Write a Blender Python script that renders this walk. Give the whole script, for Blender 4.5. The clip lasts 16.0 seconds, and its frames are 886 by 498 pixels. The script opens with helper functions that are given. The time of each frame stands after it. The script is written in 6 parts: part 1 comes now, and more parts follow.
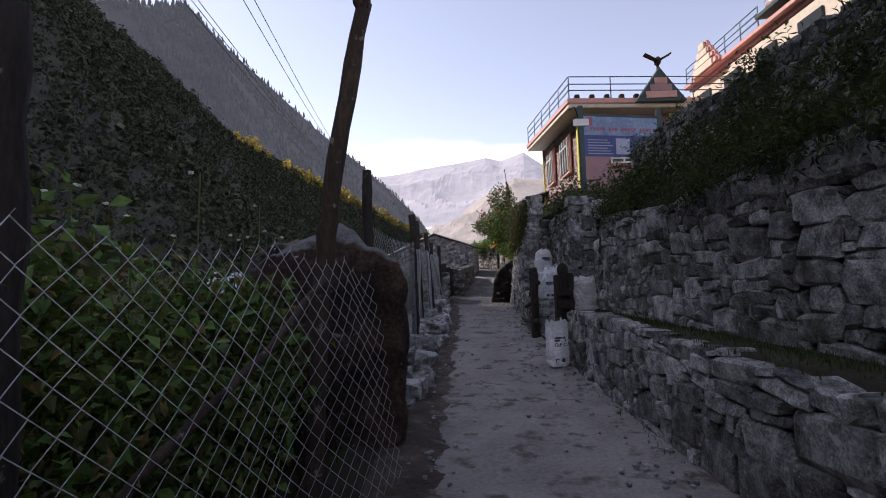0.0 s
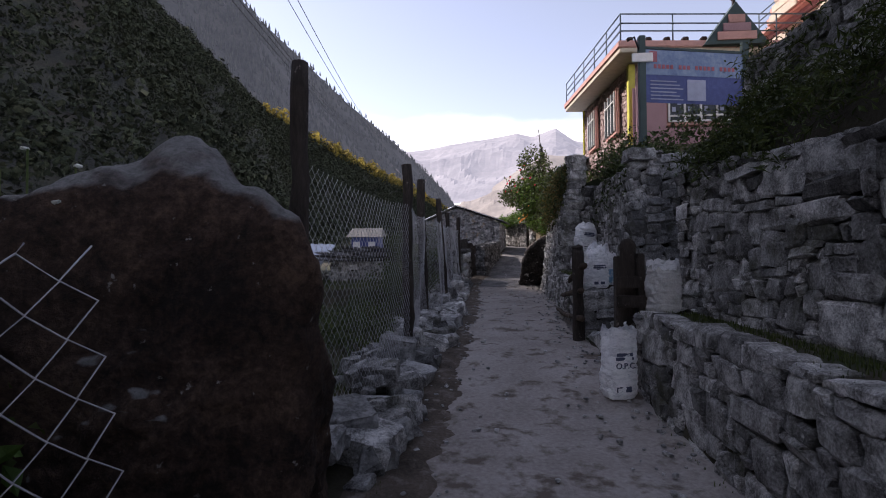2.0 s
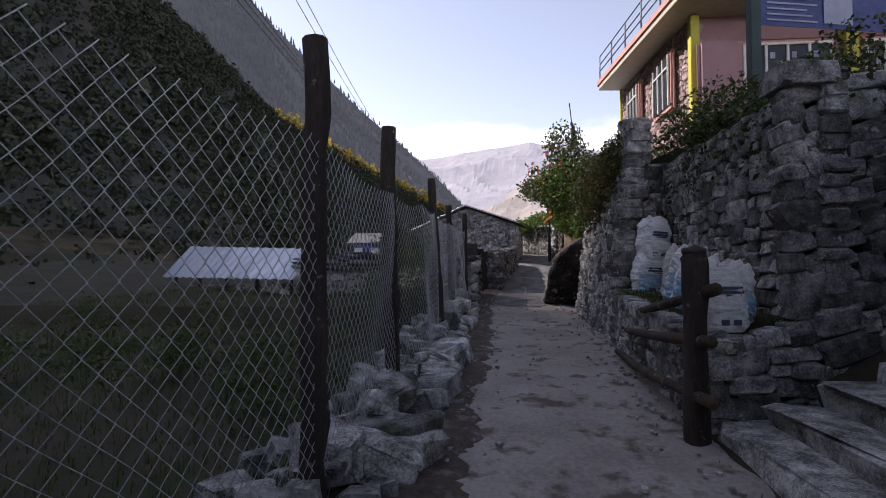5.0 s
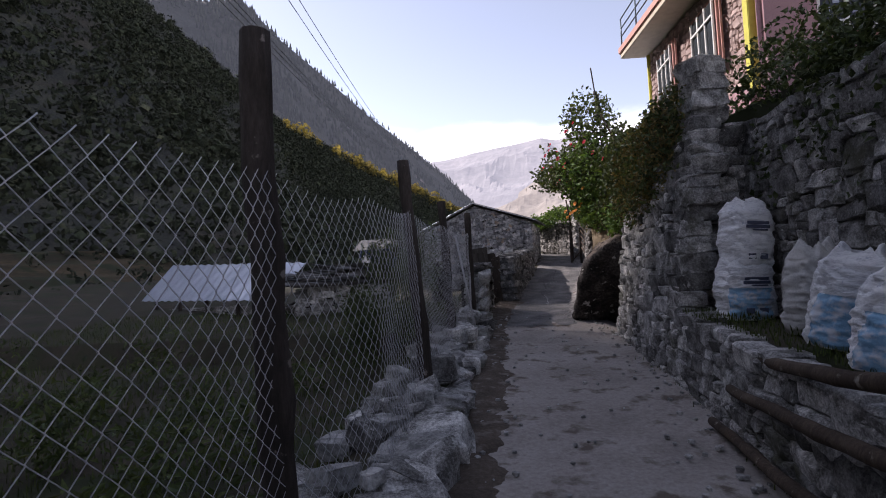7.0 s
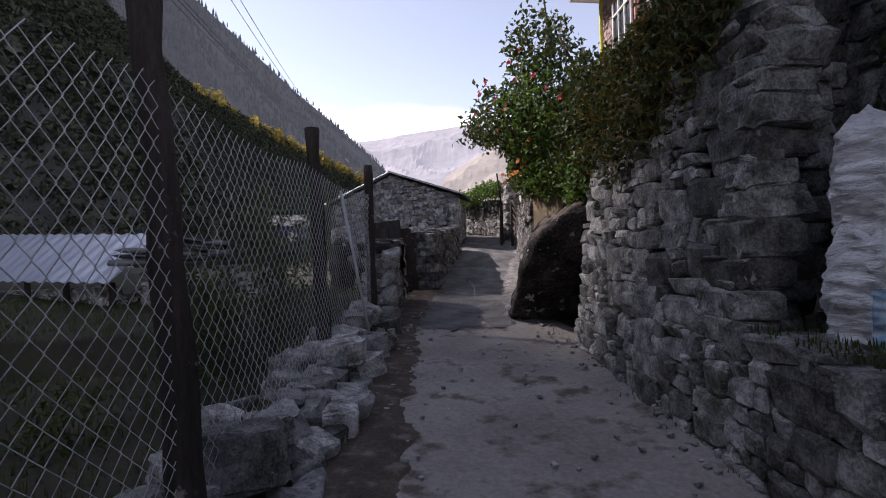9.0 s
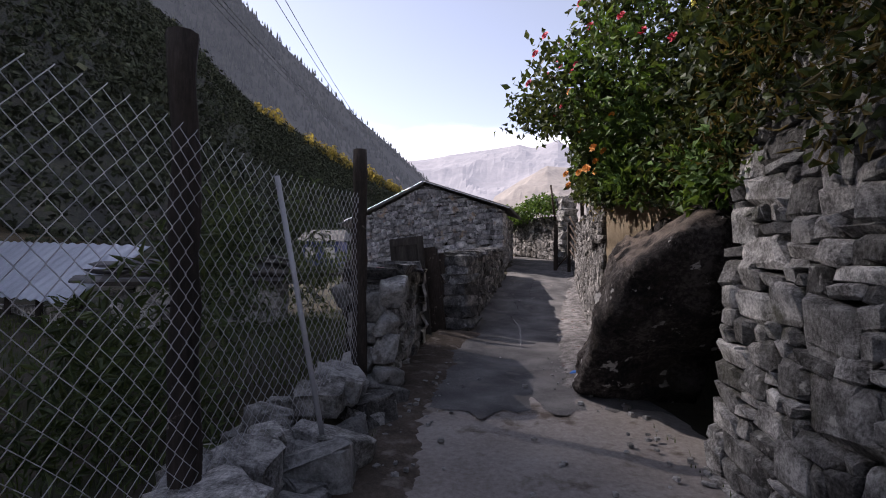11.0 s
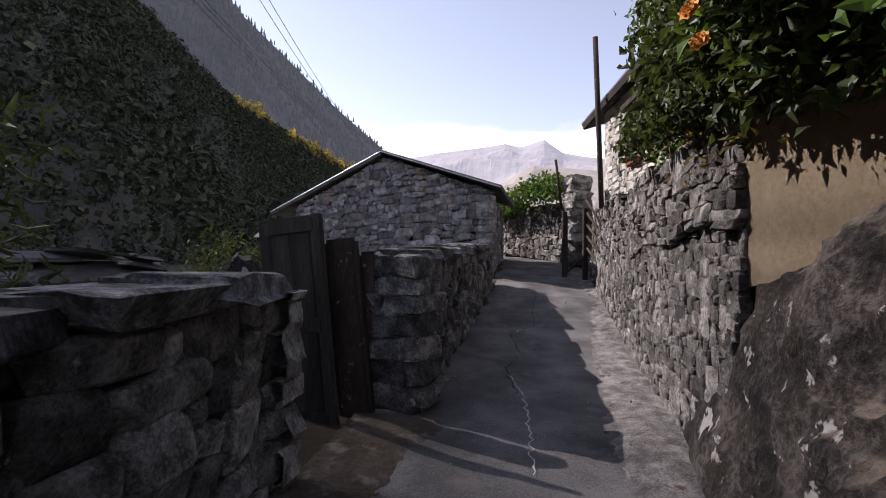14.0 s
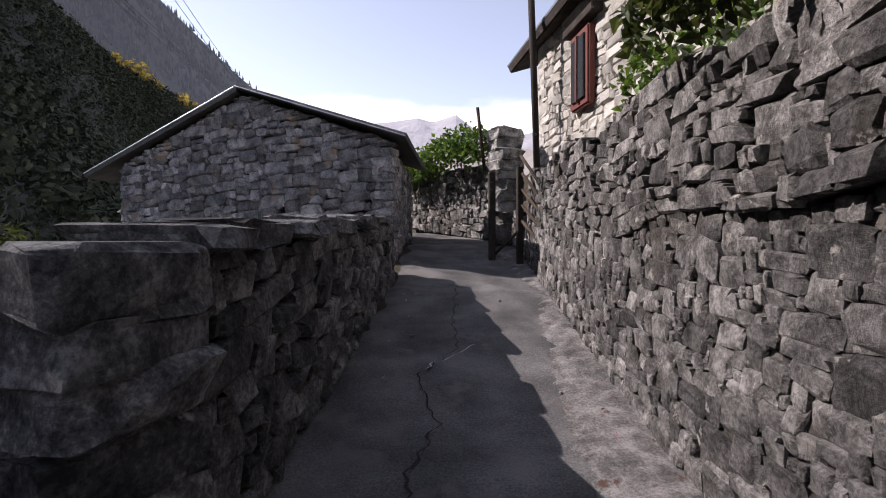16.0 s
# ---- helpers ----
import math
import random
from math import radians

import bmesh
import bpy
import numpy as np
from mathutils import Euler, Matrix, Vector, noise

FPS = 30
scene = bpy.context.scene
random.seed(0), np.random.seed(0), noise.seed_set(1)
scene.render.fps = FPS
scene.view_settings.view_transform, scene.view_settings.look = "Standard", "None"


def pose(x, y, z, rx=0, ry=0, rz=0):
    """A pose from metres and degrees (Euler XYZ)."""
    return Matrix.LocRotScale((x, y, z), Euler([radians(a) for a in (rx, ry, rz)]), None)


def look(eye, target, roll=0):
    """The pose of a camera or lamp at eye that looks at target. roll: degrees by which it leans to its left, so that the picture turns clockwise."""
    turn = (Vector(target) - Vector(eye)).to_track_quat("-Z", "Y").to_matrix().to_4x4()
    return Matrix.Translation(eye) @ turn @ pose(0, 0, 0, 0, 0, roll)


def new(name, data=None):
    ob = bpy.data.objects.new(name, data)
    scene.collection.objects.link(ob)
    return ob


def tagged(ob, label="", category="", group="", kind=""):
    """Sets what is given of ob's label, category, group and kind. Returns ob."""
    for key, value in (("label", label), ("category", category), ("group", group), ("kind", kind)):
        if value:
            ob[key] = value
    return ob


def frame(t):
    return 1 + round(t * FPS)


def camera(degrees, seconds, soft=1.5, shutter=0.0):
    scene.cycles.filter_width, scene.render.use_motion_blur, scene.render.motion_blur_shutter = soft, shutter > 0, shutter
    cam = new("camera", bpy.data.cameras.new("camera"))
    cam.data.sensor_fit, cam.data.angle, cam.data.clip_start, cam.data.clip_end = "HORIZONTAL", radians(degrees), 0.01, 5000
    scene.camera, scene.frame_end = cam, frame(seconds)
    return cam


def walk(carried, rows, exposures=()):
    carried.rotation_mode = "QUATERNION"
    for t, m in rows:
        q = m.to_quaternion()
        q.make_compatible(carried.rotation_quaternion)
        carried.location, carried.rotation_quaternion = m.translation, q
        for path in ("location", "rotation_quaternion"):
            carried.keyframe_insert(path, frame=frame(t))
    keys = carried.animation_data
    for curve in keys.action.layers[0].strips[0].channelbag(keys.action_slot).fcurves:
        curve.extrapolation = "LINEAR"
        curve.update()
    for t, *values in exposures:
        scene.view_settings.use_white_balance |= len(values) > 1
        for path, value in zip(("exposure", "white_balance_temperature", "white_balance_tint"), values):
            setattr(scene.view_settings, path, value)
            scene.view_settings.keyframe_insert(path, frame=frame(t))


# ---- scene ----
# camera and walk
cam = camera(83.5, 16.0, 1.0)
PATH = [
    (0, (0.099, -0.136, 1.476), (0.082, 1.86, 1.602), -2.0),
    (0.5, (0.095, 0.57, 1.482), (0.056, 2.568, 1.553), 2.3),
    (1, (0.231, 1.335, 1.502), (0.195, 3.334, 1.532), 1.9),
    (1.5, (0.33, 1.953, 1.521), (0.165, 3.946, 1.539), -1.2),
    (2, (0.353, 2.756, 1.511), (0.221, 4.751, 1.544), -0.6),
    (2.5, (0.409, 3.421, 1.528), (0.255, 5.414, 1.576), -1.9),
    (3, (0.39, 4.151, 1.498), (0.226, 6.144, 1.541), -1.6),
    (3.5, (0.42, 4.861, 1.499), (0.312, 6.858, 1.516), -3.2),
    (4, (0.36, 5.492, 1.471), (0.22, 7.487, 1.494), -1.1),
    (6.5, (0.427, 8.698, 1.73), (0.202, 10.682, 1.847), -0.6),
    (7, (0.482, 9.401, 1.762), (0.238, 11.385, 1.835), -3.0),
    (7.5, (0.526, 10.284, 1.718), (0.386, 12.278, 1.789), -2.2),
    (8, (0.573, 11.109, 1.656), (0.693, 13.105, 1.682), -4.1),
    (8.5, (0.524, 11.782, 1.646), (0.561, 13.781, 1.634), -2.3),
    (9, (0.612, 12.458, 1.643), (0.669, 14.457, 1.637), -1.4),
    (9.5, (0.648, 13.049, 1.71), (0.576, 15.048, 1.705), -1.3),
    (10, (0.705, 13.671, 1.761), (0.58, 15.667, 1.767), -0.4),
    (12.5, (1.0, 17.132, 1.743), (0.864, 19.121, 1.899), 1.5),
    (13, (0.944, 17.762, 1.764), (0.73, 19.745, 1.919), 1.5),
    (13.5, (0.972, 18.555, 1.795), (0.864, 20.546, 1.95), 0.7),
    (14, (1.059, 19.243, 1.87), (0.981, 21.24, 1.937), 0.7),
    (14.5, (1.109, 19.979, 1.896), (1.19, 21.977, 1.931), 1.0),
    (15, (1.221, 20.663, 1.908), (1.42, 22.653, 1.902), -0.6),
    (15.5, (1.303, 21.292, 1.92), (1.486, 23.283, 1.902), 0.8),
    (16, (1.375, 21.922, 1.954), (1.642, 23.903, 1.923), -0.2),
]
walk(cam, [(t, look(eye, target, roll)) for t, eye, target, roll in PATH], [(0, 1.6, 6650, 20), (16, 1.6, 6650, 20)])

# ---------------------------------------------------------------- world and sun
SUN_EL, SUN_AZ = 40.0, 64.0          # degrees; azimuth is counted from straight ahead to the left
world = bpy.data.worlds.new("world")
scene.world = world
world.use_nodes = True
wn, wl = world.node_tree.nodes, world.node_tree.links
wn.clear()
w_out = wn.new("ShaderNodeOutputWorld")
w_bg = wn.new("ShaderNodeBackground")
w_sky = wn.new("ShaderNodeTexSky")
w_sky.sky_type = "NISHITA"
w_sky.sun_disc = False
w_sky.sun_elevation = radians(SUN_EL)
w_sky.sun_rotation = radians(-SUN_AZ)
w_sky.altitude = 2800
w_sky.dust_density = 2.5
w_co = wn.new("ShaderNodeTexCoord")
w_sep = wn.new("ShaderNodeSeparateXYZ")
w_noise = wn.new("ShaderNodeTexNoise")
w_noise.inputs["Scale"].default_value = 4.5
w_noise.inputs["Detail"].default_value = 7
w_map = wn.new("ShaderNodeMapping")
w_map.inputs["Scale"].default_value = (1, 1, 2.4)
w_add = wn.new("ShaderNodeMath")
w_add.operation = "MULTIPLY_ADD"
w_add.inputs[1].default_value = -0.17
w_ramp = wn.new("ShaderNodeMapRange")
w_ramp.interpolation_type = "SMOOTHSTEP"
w_ramp.inputs["From Min"].default_value = 0.222
w_ramp.inputs["From Max"].default_value = 0.13
w_mix = wn.new("ShaderNodeMix")
w_mix.data_type = "RGBA"
w_mix.inputs["B"].default_value = (8.0, 8.1, 8.4, 1)
wl.new(w_co.outputs["Generated"], w_sep.inputs[0])
wl.new(w_co.outputs["Generated"], w_map.inputs[0])
wl.new(w_map.outputs[0], w_noise.inputs["Vector"])
wl.new(w_noise.outputs["Fac"], w_add.inputs[0])
wl.new(w_sep.outputs["Z"], w_add.inputs[2])
w_off = wn.new("ShaderNodeMath")
w_off.operation = "ADD"
w_off.inputs[1].default_value = 0.04
wl.new(w_add.outputs[0], w_off.inputs[0])
wl.new(w_off.outputs[0], w_ramp.inputs["Value"])
w_hsv = wn.new("ShaderNodeHueSaturation")
w_hsv.inputs["Saturation"].default_value = 0.62
w_hsv.inputs["Value"].default_value = 0.82
wl.new(w_sky.outputs[0], w_hsv.inputs["Color"])
wl.new(w_hsv.outputs[0], w_mix.inputs["A"])
wl.new(w_ramp.outputs[0], w_mix.inputs["Factor"])
wl.new(w_mix.outputs["Result"], w_bg.inputs["Color"])
w_bg.inputs["Strength"].default_value = 0.11
wl.new(w_bg.outputs[0], w_out.inputs[0])

sun_data = bpy.data.lights.new("sun", "SUN")
sun_data.energy, sun_data.angle, sun_data.color = 2.4, radians(0.5), (1.0, 0.965, 0.92)
sun_ob = new("sun", sun_data)
SUN_DIR = Vector((-math.sin(radians(SUN_AZ)) * math.cos(radians(SUN_EL)), math.cos(radians(SUN_AZ)) * math.cos(radians(SUN_EL)), math.sin(radians(SUN_EL))))
sun_ob.matrix_world = look(SUN_DIR * 100, (0, 0, 0))

# ---------------------------------------------------------------- materials
def mat(name, colours, scale=6.0, fine=45.0, rough=0.9, bump=0.4, metal=0.0, vary=0.25, stain=None, stain_scale=2.0, stain_at=(0.56, 0.66), stretch=(1, 1, 1), dist=0.02, moss=None, cap=None, span=(0.36, 0.70)):
    """Two scales of noise between the colours, a tint that varies piece by piece, stains with a shape of their own, fine relief."""
    m = bpy.data.materials.new(name)
    m.use_nodes = True
    n, l = m.node_tree.nodes, m.node_tree.links
    b = n["Principled BSDF"]
    b.inputs["Roughness"].default_value = rough
    b.inputs["Metallic"].default_value = metal
    if "Specular IOR Level" in b.inputs:
        b.inputs["Specular IOR Level"].default_value = 0.25
    geo = n.new("ShaderNodeNewGeometry")
    mp = n.new("ShaderNodeMapping")
    mp.inputs["Scale"].default_value = stretch
    fr = None
    if vary:
        info = n.new("ShaderNodeObjectInfo")
        add = n.new("ShaderNodeMath")
        add.operation = "ADD"
        l.new(info.outputs["Random"], add.inputs[0])
        l.new(geo.outputs["Random Per Island"], add.inputs[1])
        fr = n.new("ShaderNodeMath")
        fr.operation = "FRACT"
        l.new(add.outputs[0], fr.inputs[0])
        far = n.new("ShaderNodeMath")
        far.operation = "MULTIPLY"
        far.inputs[1].default_value = 60.0
        l.new(fr.outputs[0], far.inputs[0])
        move = n.new("ShaderNodeVectorMath")
        move.operation = "ADD"
        l.new(geo.outputs["Position"], move.inputs[0])
        l.new(far.outputs[0], move.inputs[1])
        l.new(move.outputs[0], mp.inputs[0])
    else:
        l.new(geo.outputs["Position"], mp.inputs[0])
    big = n.new("ShaderNodeTexNoise")
    big.inputs["Scale"].default_value = scale
    big.inputs["Detail"].default_value = 5
    small = n.new("ShaderNodeTexNoise")
    small.inputs["Scale"].default_value = fine
    small.inputs["Detail"].default_value = 6
    small.inputs["Roughness"].default_value = 0.74
    l.new(mp.outputs[0], big.inputs["Vector"])
    l.new(mp.outputs[0], small.inputs["Vector"])
    mixf = n.new("ShaderNodeMath")
    mixf.operation = "MULTIPLY_ADD"
    mixf.inputs[1].default_value = 0.55
    l.new(small.outputs["Fac"], mixf.inputs[0])
    half = n.new("ShaderNodeMath")
    half.operation = "MULTIPLY"
    half.inputs[1].default_value = 0.5
    l.new(big.outputs["Fac"], half.inputs[0])
    l.new(half.outputs[0], mixf.inputs[2])
    ramp = n.new("ShaderNodeValToRGB")
    cr = ramp.color_ramp
    cr.elements[0].position, cr.elements[1].position = span
    cr.elements[0].color, cr.elements[1].color = (*colours[0], 1), (*colours[-1], 1)
    for i, c in enumerate(colours[1:-1]):
        cr.elements.new(span[0] + (span[1] - span[0]) * (i + 1) / (len(colours) - 1)).color = (*c, 1)
    l.new(mixf.outputs[0], ramp.inputs[0])
    col = ramp.outputs[0]
    if vary:
        rg = n.new("ShaderNodeMapRange")
        rg.inputs["To Min"].default_value = 1 - vary
        rg.inputs["To Max"].default_value = 1 + vary
        l.new(fr.outputs[0], rg.inputs["Value"])
        hsv = n.new("ShaderNodeHueSaturation")
        l.new(rg.outputs[0], hsv.inputs["Value"])
        l.new(col, hsv.inputs["Color"])
        col = hsv.outputs[0]
    if stain:
        sn = n.new("ShaderNodeTexNoise")
        sn.inputs["Scale"].default_value = stain_scale
        sn.inputs["Detail"].default_value = 7
        sn.inputs["Roughness"].default_value = 0.6
        l.new(geo.outputs["Position"], sn.inputs["Vector"])
        sr = n.new("ShaderNodeMapRange")
        sr.inputs["From Min"].default_value, sr.inputs["From Max"].default_value = stain_at
        l.new(sn.outputs["Fac"], sr.inputs["Value"])
        mx = n.new("ShaderNodeMix")
        mx.data_type = "RGBA"
        mx.inputs["B"].default_value = (*stain, 1)
        l.new(sr.outputs[0], mx.inputs["Factor"])
        l.new(col, mx.inputs["A"])
        col = mx.outputs["Result"]
    if moss:
        ms = n.new("ShaderNodeTexNoise")
        ms.inputs["Scale"].default_value = 1.7
        ms.inputs["Detail"].default_value = 8
        ms.inputs["Roughness"].default_value = 0.7
        l.new(geo.outputs["Position"], ms.inputs["Vector"])
        mr = n.new("ShaderNodeMapRange")
        mr.inputs["From Min"].default_value, mr.inputs["From Max"].default_value = 0.54, 0.66
        mr.inputs["To Max"].default_value = 0.8
        l.new(ms.outputs["Fac"], mr.inputs["Value"])
        mm = n.new("ShaderNodeMix")
        mm.data_type = "RGBA"
        mm.inputs["B"].default_value = (*moss, 1)
        l.new(mr.outputs[0], mm.inputs["Factor"])
        l.new(col, mm.inputs["A"])
        col = mm.outputs["Result"]
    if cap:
        # paler tint on rock faces that point upwards, broken up by noise
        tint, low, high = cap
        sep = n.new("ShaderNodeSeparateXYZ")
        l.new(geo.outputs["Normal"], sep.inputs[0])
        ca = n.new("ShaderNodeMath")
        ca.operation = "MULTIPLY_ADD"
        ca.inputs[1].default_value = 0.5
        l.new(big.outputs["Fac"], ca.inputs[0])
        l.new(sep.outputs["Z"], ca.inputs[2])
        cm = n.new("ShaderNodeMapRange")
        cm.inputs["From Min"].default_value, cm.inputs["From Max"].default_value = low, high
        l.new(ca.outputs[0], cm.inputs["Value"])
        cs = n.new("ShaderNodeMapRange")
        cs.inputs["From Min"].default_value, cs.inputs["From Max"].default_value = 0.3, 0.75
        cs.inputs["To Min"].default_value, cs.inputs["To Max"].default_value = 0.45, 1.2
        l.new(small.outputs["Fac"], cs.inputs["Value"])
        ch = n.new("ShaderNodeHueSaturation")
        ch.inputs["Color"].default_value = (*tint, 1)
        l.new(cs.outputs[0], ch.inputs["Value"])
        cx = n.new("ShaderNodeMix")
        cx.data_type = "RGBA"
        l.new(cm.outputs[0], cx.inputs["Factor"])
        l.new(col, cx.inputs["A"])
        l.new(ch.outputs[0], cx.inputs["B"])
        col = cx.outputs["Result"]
    l.new(col, b.inputs["Base Color"])
    if bump:
        bp = n.new("ShaderNodeBump")
        bp.inputs["Strength"].default_value = bump
        bp.inputs["Distance"].default_value = dist
        l.new(mixf.outputs[0], bp.inputs["Height"])
        l.new(bp.outputs[0], b.inputs["Normal"])
    return m


def plain(name, c, rough=0.6, metal=0.0, vary=0.12):
    return mat(name, [tuple(v * 0.8 for v in c), c, tuple(min(1, v * 1.12) for v in c)], 5, 60, rough, 0.15, metal, vary, dist=0.004)


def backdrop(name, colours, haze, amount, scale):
    """Distance seen through a lot of air: rock or forest, that air's haze painted on as emission."""
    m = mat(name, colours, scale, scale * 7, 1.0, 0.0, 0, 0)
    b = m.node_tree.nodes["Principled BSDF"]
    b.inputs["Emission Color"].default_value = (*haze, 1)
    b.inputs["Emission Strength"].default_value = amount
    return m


HAZE, HAZE_GLOW = (0.68, 0.75, 1.0), 0.025      # haze of the air up to the far mountainside, painted on as emission
M_STONE = mat("stone_grey", [(0.084, 0.08, 0.076), (0.264, 0.257, 0.248), (0.528, 0.516, 0.498)], 7, 48, 0.9, 1.0, 0, 0.62, (0.5, 0.49, 0.46), 9.0, (0.63, 0.68), dist=0.05, moss=(0.055, 0.055, 0.03), span=(0.42, 0.635))
M_STONE_WARM = mat("stone_warm", [(0.05, 0.046, 0.043), (0.144, 0.136, 0.13), (0.306, 0.288, 0.276)], 8, 46, 0.92, 1.0, 0, 0.55, (0.42, 0.39, 0.35), 9.0, (0.62, 0.67), dist=0.05, moss=(0.04, 0.032, 0.022), span=(0.42, 0.635))
M_STONE_HUT = mat("stone_hut", [(0.088, 0.09, 0.098), (0.263, 0.263, 0.275), (0.475, 0.463, 0.463)], 8, 48, 0.9, 1.0, 0, 0.5, (0.36, 0.27, 0.2), 3.0, (0.6, 0.7), dist=0.025, span=(0.42, 0.635))
M_STONE_LIGHT = mat("stone_light", [(0.128, 0.126, 0.124), (0.272, 0.268, 0.26), (0.416, 0.408, 0.396)], 6, 30, 0.9, 1.0, 0, 0.3, (0.12, 0.11, 0.1), 8, (0.6, 0.68), dist=0.04, span=(0.42, 0.635))
M_STONE_PALE = mat("stone_pale", [(0.27, 0.25, 0.225), (0.45, 0.425, 0.39), (0.58, 0.555, 0.52)], 5, 38, 0.9, 0.8, 0, 0.25, dist=0.025)
# slate of the left lane wall, its colour lowered to carry the shade there
M_STONE_SLATE_SHADED = mat("stone_slate_shaded", [(0.03, 0.031, 0.032), (0.105, 0.104, 0.106), (0.27, 0.265, 0.26)], 8, 46, 0.85, 1.0, 0, 0.5, (0.36, 0.35, 0.34), 7.0, (0.64, 0.7), dist=0.03, span=(0.42, 0.635))
M_STONE_ROSE = mat("stone_rose", [(0.24, 0.17, 0.16), (0.36, 0.27, 0.25), (0.46, 0.36, 0.33)], 5, 38, 0.9, 0.6, 0, 0.25, dist=0.025)
# near-black backing, so the gaps between stones come out dark
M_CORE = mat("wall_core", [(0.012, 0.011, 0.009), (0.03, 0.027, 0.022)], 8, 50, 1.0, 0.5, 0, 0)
M_MORTAR = mat("old_mortar", [(0.03, 0.026, 0.022), (0.085, 0.075, 0.067), (0.17, 0.153, 0.14)], 4, 26, 1.0, 1.0, 0, 0, (0.26, 0.24, 0.225), 6.0, (0.58, 0.66), dist=0.05, moss=(0.03, 0.024, 0.017), span=(0.42, 0.635))
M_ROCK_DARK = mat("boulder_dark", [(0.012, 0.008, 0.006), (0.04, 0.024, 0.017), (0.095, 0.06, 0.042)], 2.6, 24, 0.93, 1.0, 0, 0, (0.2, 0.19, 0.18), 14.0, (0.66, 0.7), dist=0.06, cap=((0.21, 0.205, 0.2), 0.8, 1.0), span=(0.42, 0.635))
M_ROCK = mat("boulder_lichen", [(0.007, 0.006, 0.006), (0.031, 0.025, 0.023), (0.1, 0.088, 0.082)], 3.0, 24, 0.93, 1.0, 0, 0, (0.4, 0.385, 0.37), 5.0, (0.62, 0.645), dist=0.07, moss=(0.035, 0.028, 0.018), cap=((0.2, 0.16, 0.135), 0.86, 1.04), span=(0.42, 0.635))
M_TRAIL = mat("trail_dirt", [(0.17, 0.148, 0.132), (0.27, 0.243, 0.225), (0.37, 0.34, 0.315)], 1.6, 24, 0.95, 0.9, 0, 0, (0.11, 0.088, 0.072), 3.2, (0.53, 0.64), dist=0.03)
M_VERGE = mat("dark_earth", [(0.04, 0.031, 0.024), (0.085, 0.067, 0.053), (0.15, 0.122, 0.1)], 3, 30, 1.0, 1.0, 0, 0, (0.19, 0.165, 0.145), 6, (0.55, 0.68), dist=0.04)
M_GRAVEL = mat("wall_foot_gravel", [(0.075, 0.069, 0.066), (0.165, 0.154, 0.149), (0.3, 0.283, 0.275)], 8, 60, 0.95, 1.0, 0, 0, (0.1, 0.06, 0.05), 9, (0.6, 0.68), dist=0.03, span=(0.42, 0.635))
M_CONCRETE = mat("trail_concrete", [(0.06, 0.058, 0.058), (0.115, 0.11, 0.109), (0.2, 0.19, 0.186)], 2.2, 75, 0.9, 0.9, 0, 0, (0.16, 0.145, 0.138), 3.0, (0.56, 0.68), dist=0.018, span=(0.42, 0.64))
M_EARTH = mat("field_earth", [(0.022, 0.02, 0.013), (0.042, 0.036, 0.024), (0.075, 0.06, 0.042)], 0.9, 12, 1.0, 0.8, 0, 0, (0.03, 0.036, 0.016), 0.8, (0.5, 0.62), dist=0.06)
# darker twin of the forest floor: the flank's shade is part of this colour
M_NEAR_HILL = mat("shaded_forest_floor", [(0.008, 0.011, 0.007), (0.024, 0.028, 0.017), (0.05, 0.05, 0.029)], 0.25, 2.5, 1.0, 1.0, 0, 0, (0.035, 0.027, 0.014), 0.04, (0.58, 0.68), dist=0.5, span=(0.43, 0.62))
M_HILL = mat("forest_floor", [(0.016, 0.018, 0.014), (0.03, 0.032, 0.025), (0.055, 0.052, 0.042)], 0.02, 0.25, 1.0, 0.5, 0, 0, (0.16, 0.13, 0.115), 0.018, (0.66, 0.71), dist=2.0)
# the slopes themselves glow faintly: haze put into their surface
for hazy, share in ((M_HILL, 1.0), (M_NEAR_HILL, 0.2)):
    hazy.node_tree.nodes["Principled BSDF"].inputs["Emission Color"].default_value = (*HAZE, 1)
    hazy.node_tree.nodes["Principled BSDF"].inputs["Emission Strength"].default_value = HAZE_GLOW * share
M_TERRACE = mat("dry_terraces", [(0.02, 0.019, 0.01), (0.05, 0.038, 0.021), (0.1, 0.072, 0.04)], 0.5, 7.0, 1.0, 1.0, 0, 0, (0.025, 0.034, 0.014), 0.35, (0.5, 0.6), (0.5, 0.25, 3), 0.3, span=(0.42, 0.635))
M_TREE = mat("conifer", [(0.01, 0.014, 0.009), (0.031, 0.039, 0.023), (0.072, 0.073, 0.044)], 0.3, 3.2, 1.0, 1.0, 0, 0.55, dist=0.4)
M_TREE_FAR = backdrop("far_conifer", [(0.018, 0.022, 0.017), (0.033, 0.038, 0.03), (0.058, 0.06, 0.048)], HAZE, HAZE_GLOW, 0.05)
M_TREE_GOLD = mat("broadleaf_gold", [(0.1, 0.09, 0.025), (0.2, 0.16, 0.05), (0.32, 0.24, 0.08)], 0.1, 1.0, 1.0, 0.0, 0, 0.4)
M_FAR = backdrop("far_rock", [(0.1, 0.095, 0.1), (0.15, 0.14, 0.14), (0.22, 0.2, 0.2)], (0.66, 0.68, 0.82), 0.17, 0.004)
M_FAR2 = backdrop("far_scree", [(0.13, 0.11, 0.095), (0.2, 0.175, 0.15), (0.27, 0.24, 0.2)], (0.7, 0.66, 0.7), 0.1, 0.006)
M_LEAF = mat("leaf_green", [(0.044, 0.088, 0.022), (0.088, 0.156, 0.04), (0.15, 0.219, 0.062)], 3, 20, 0.55, 0.0, 0, 0.5)
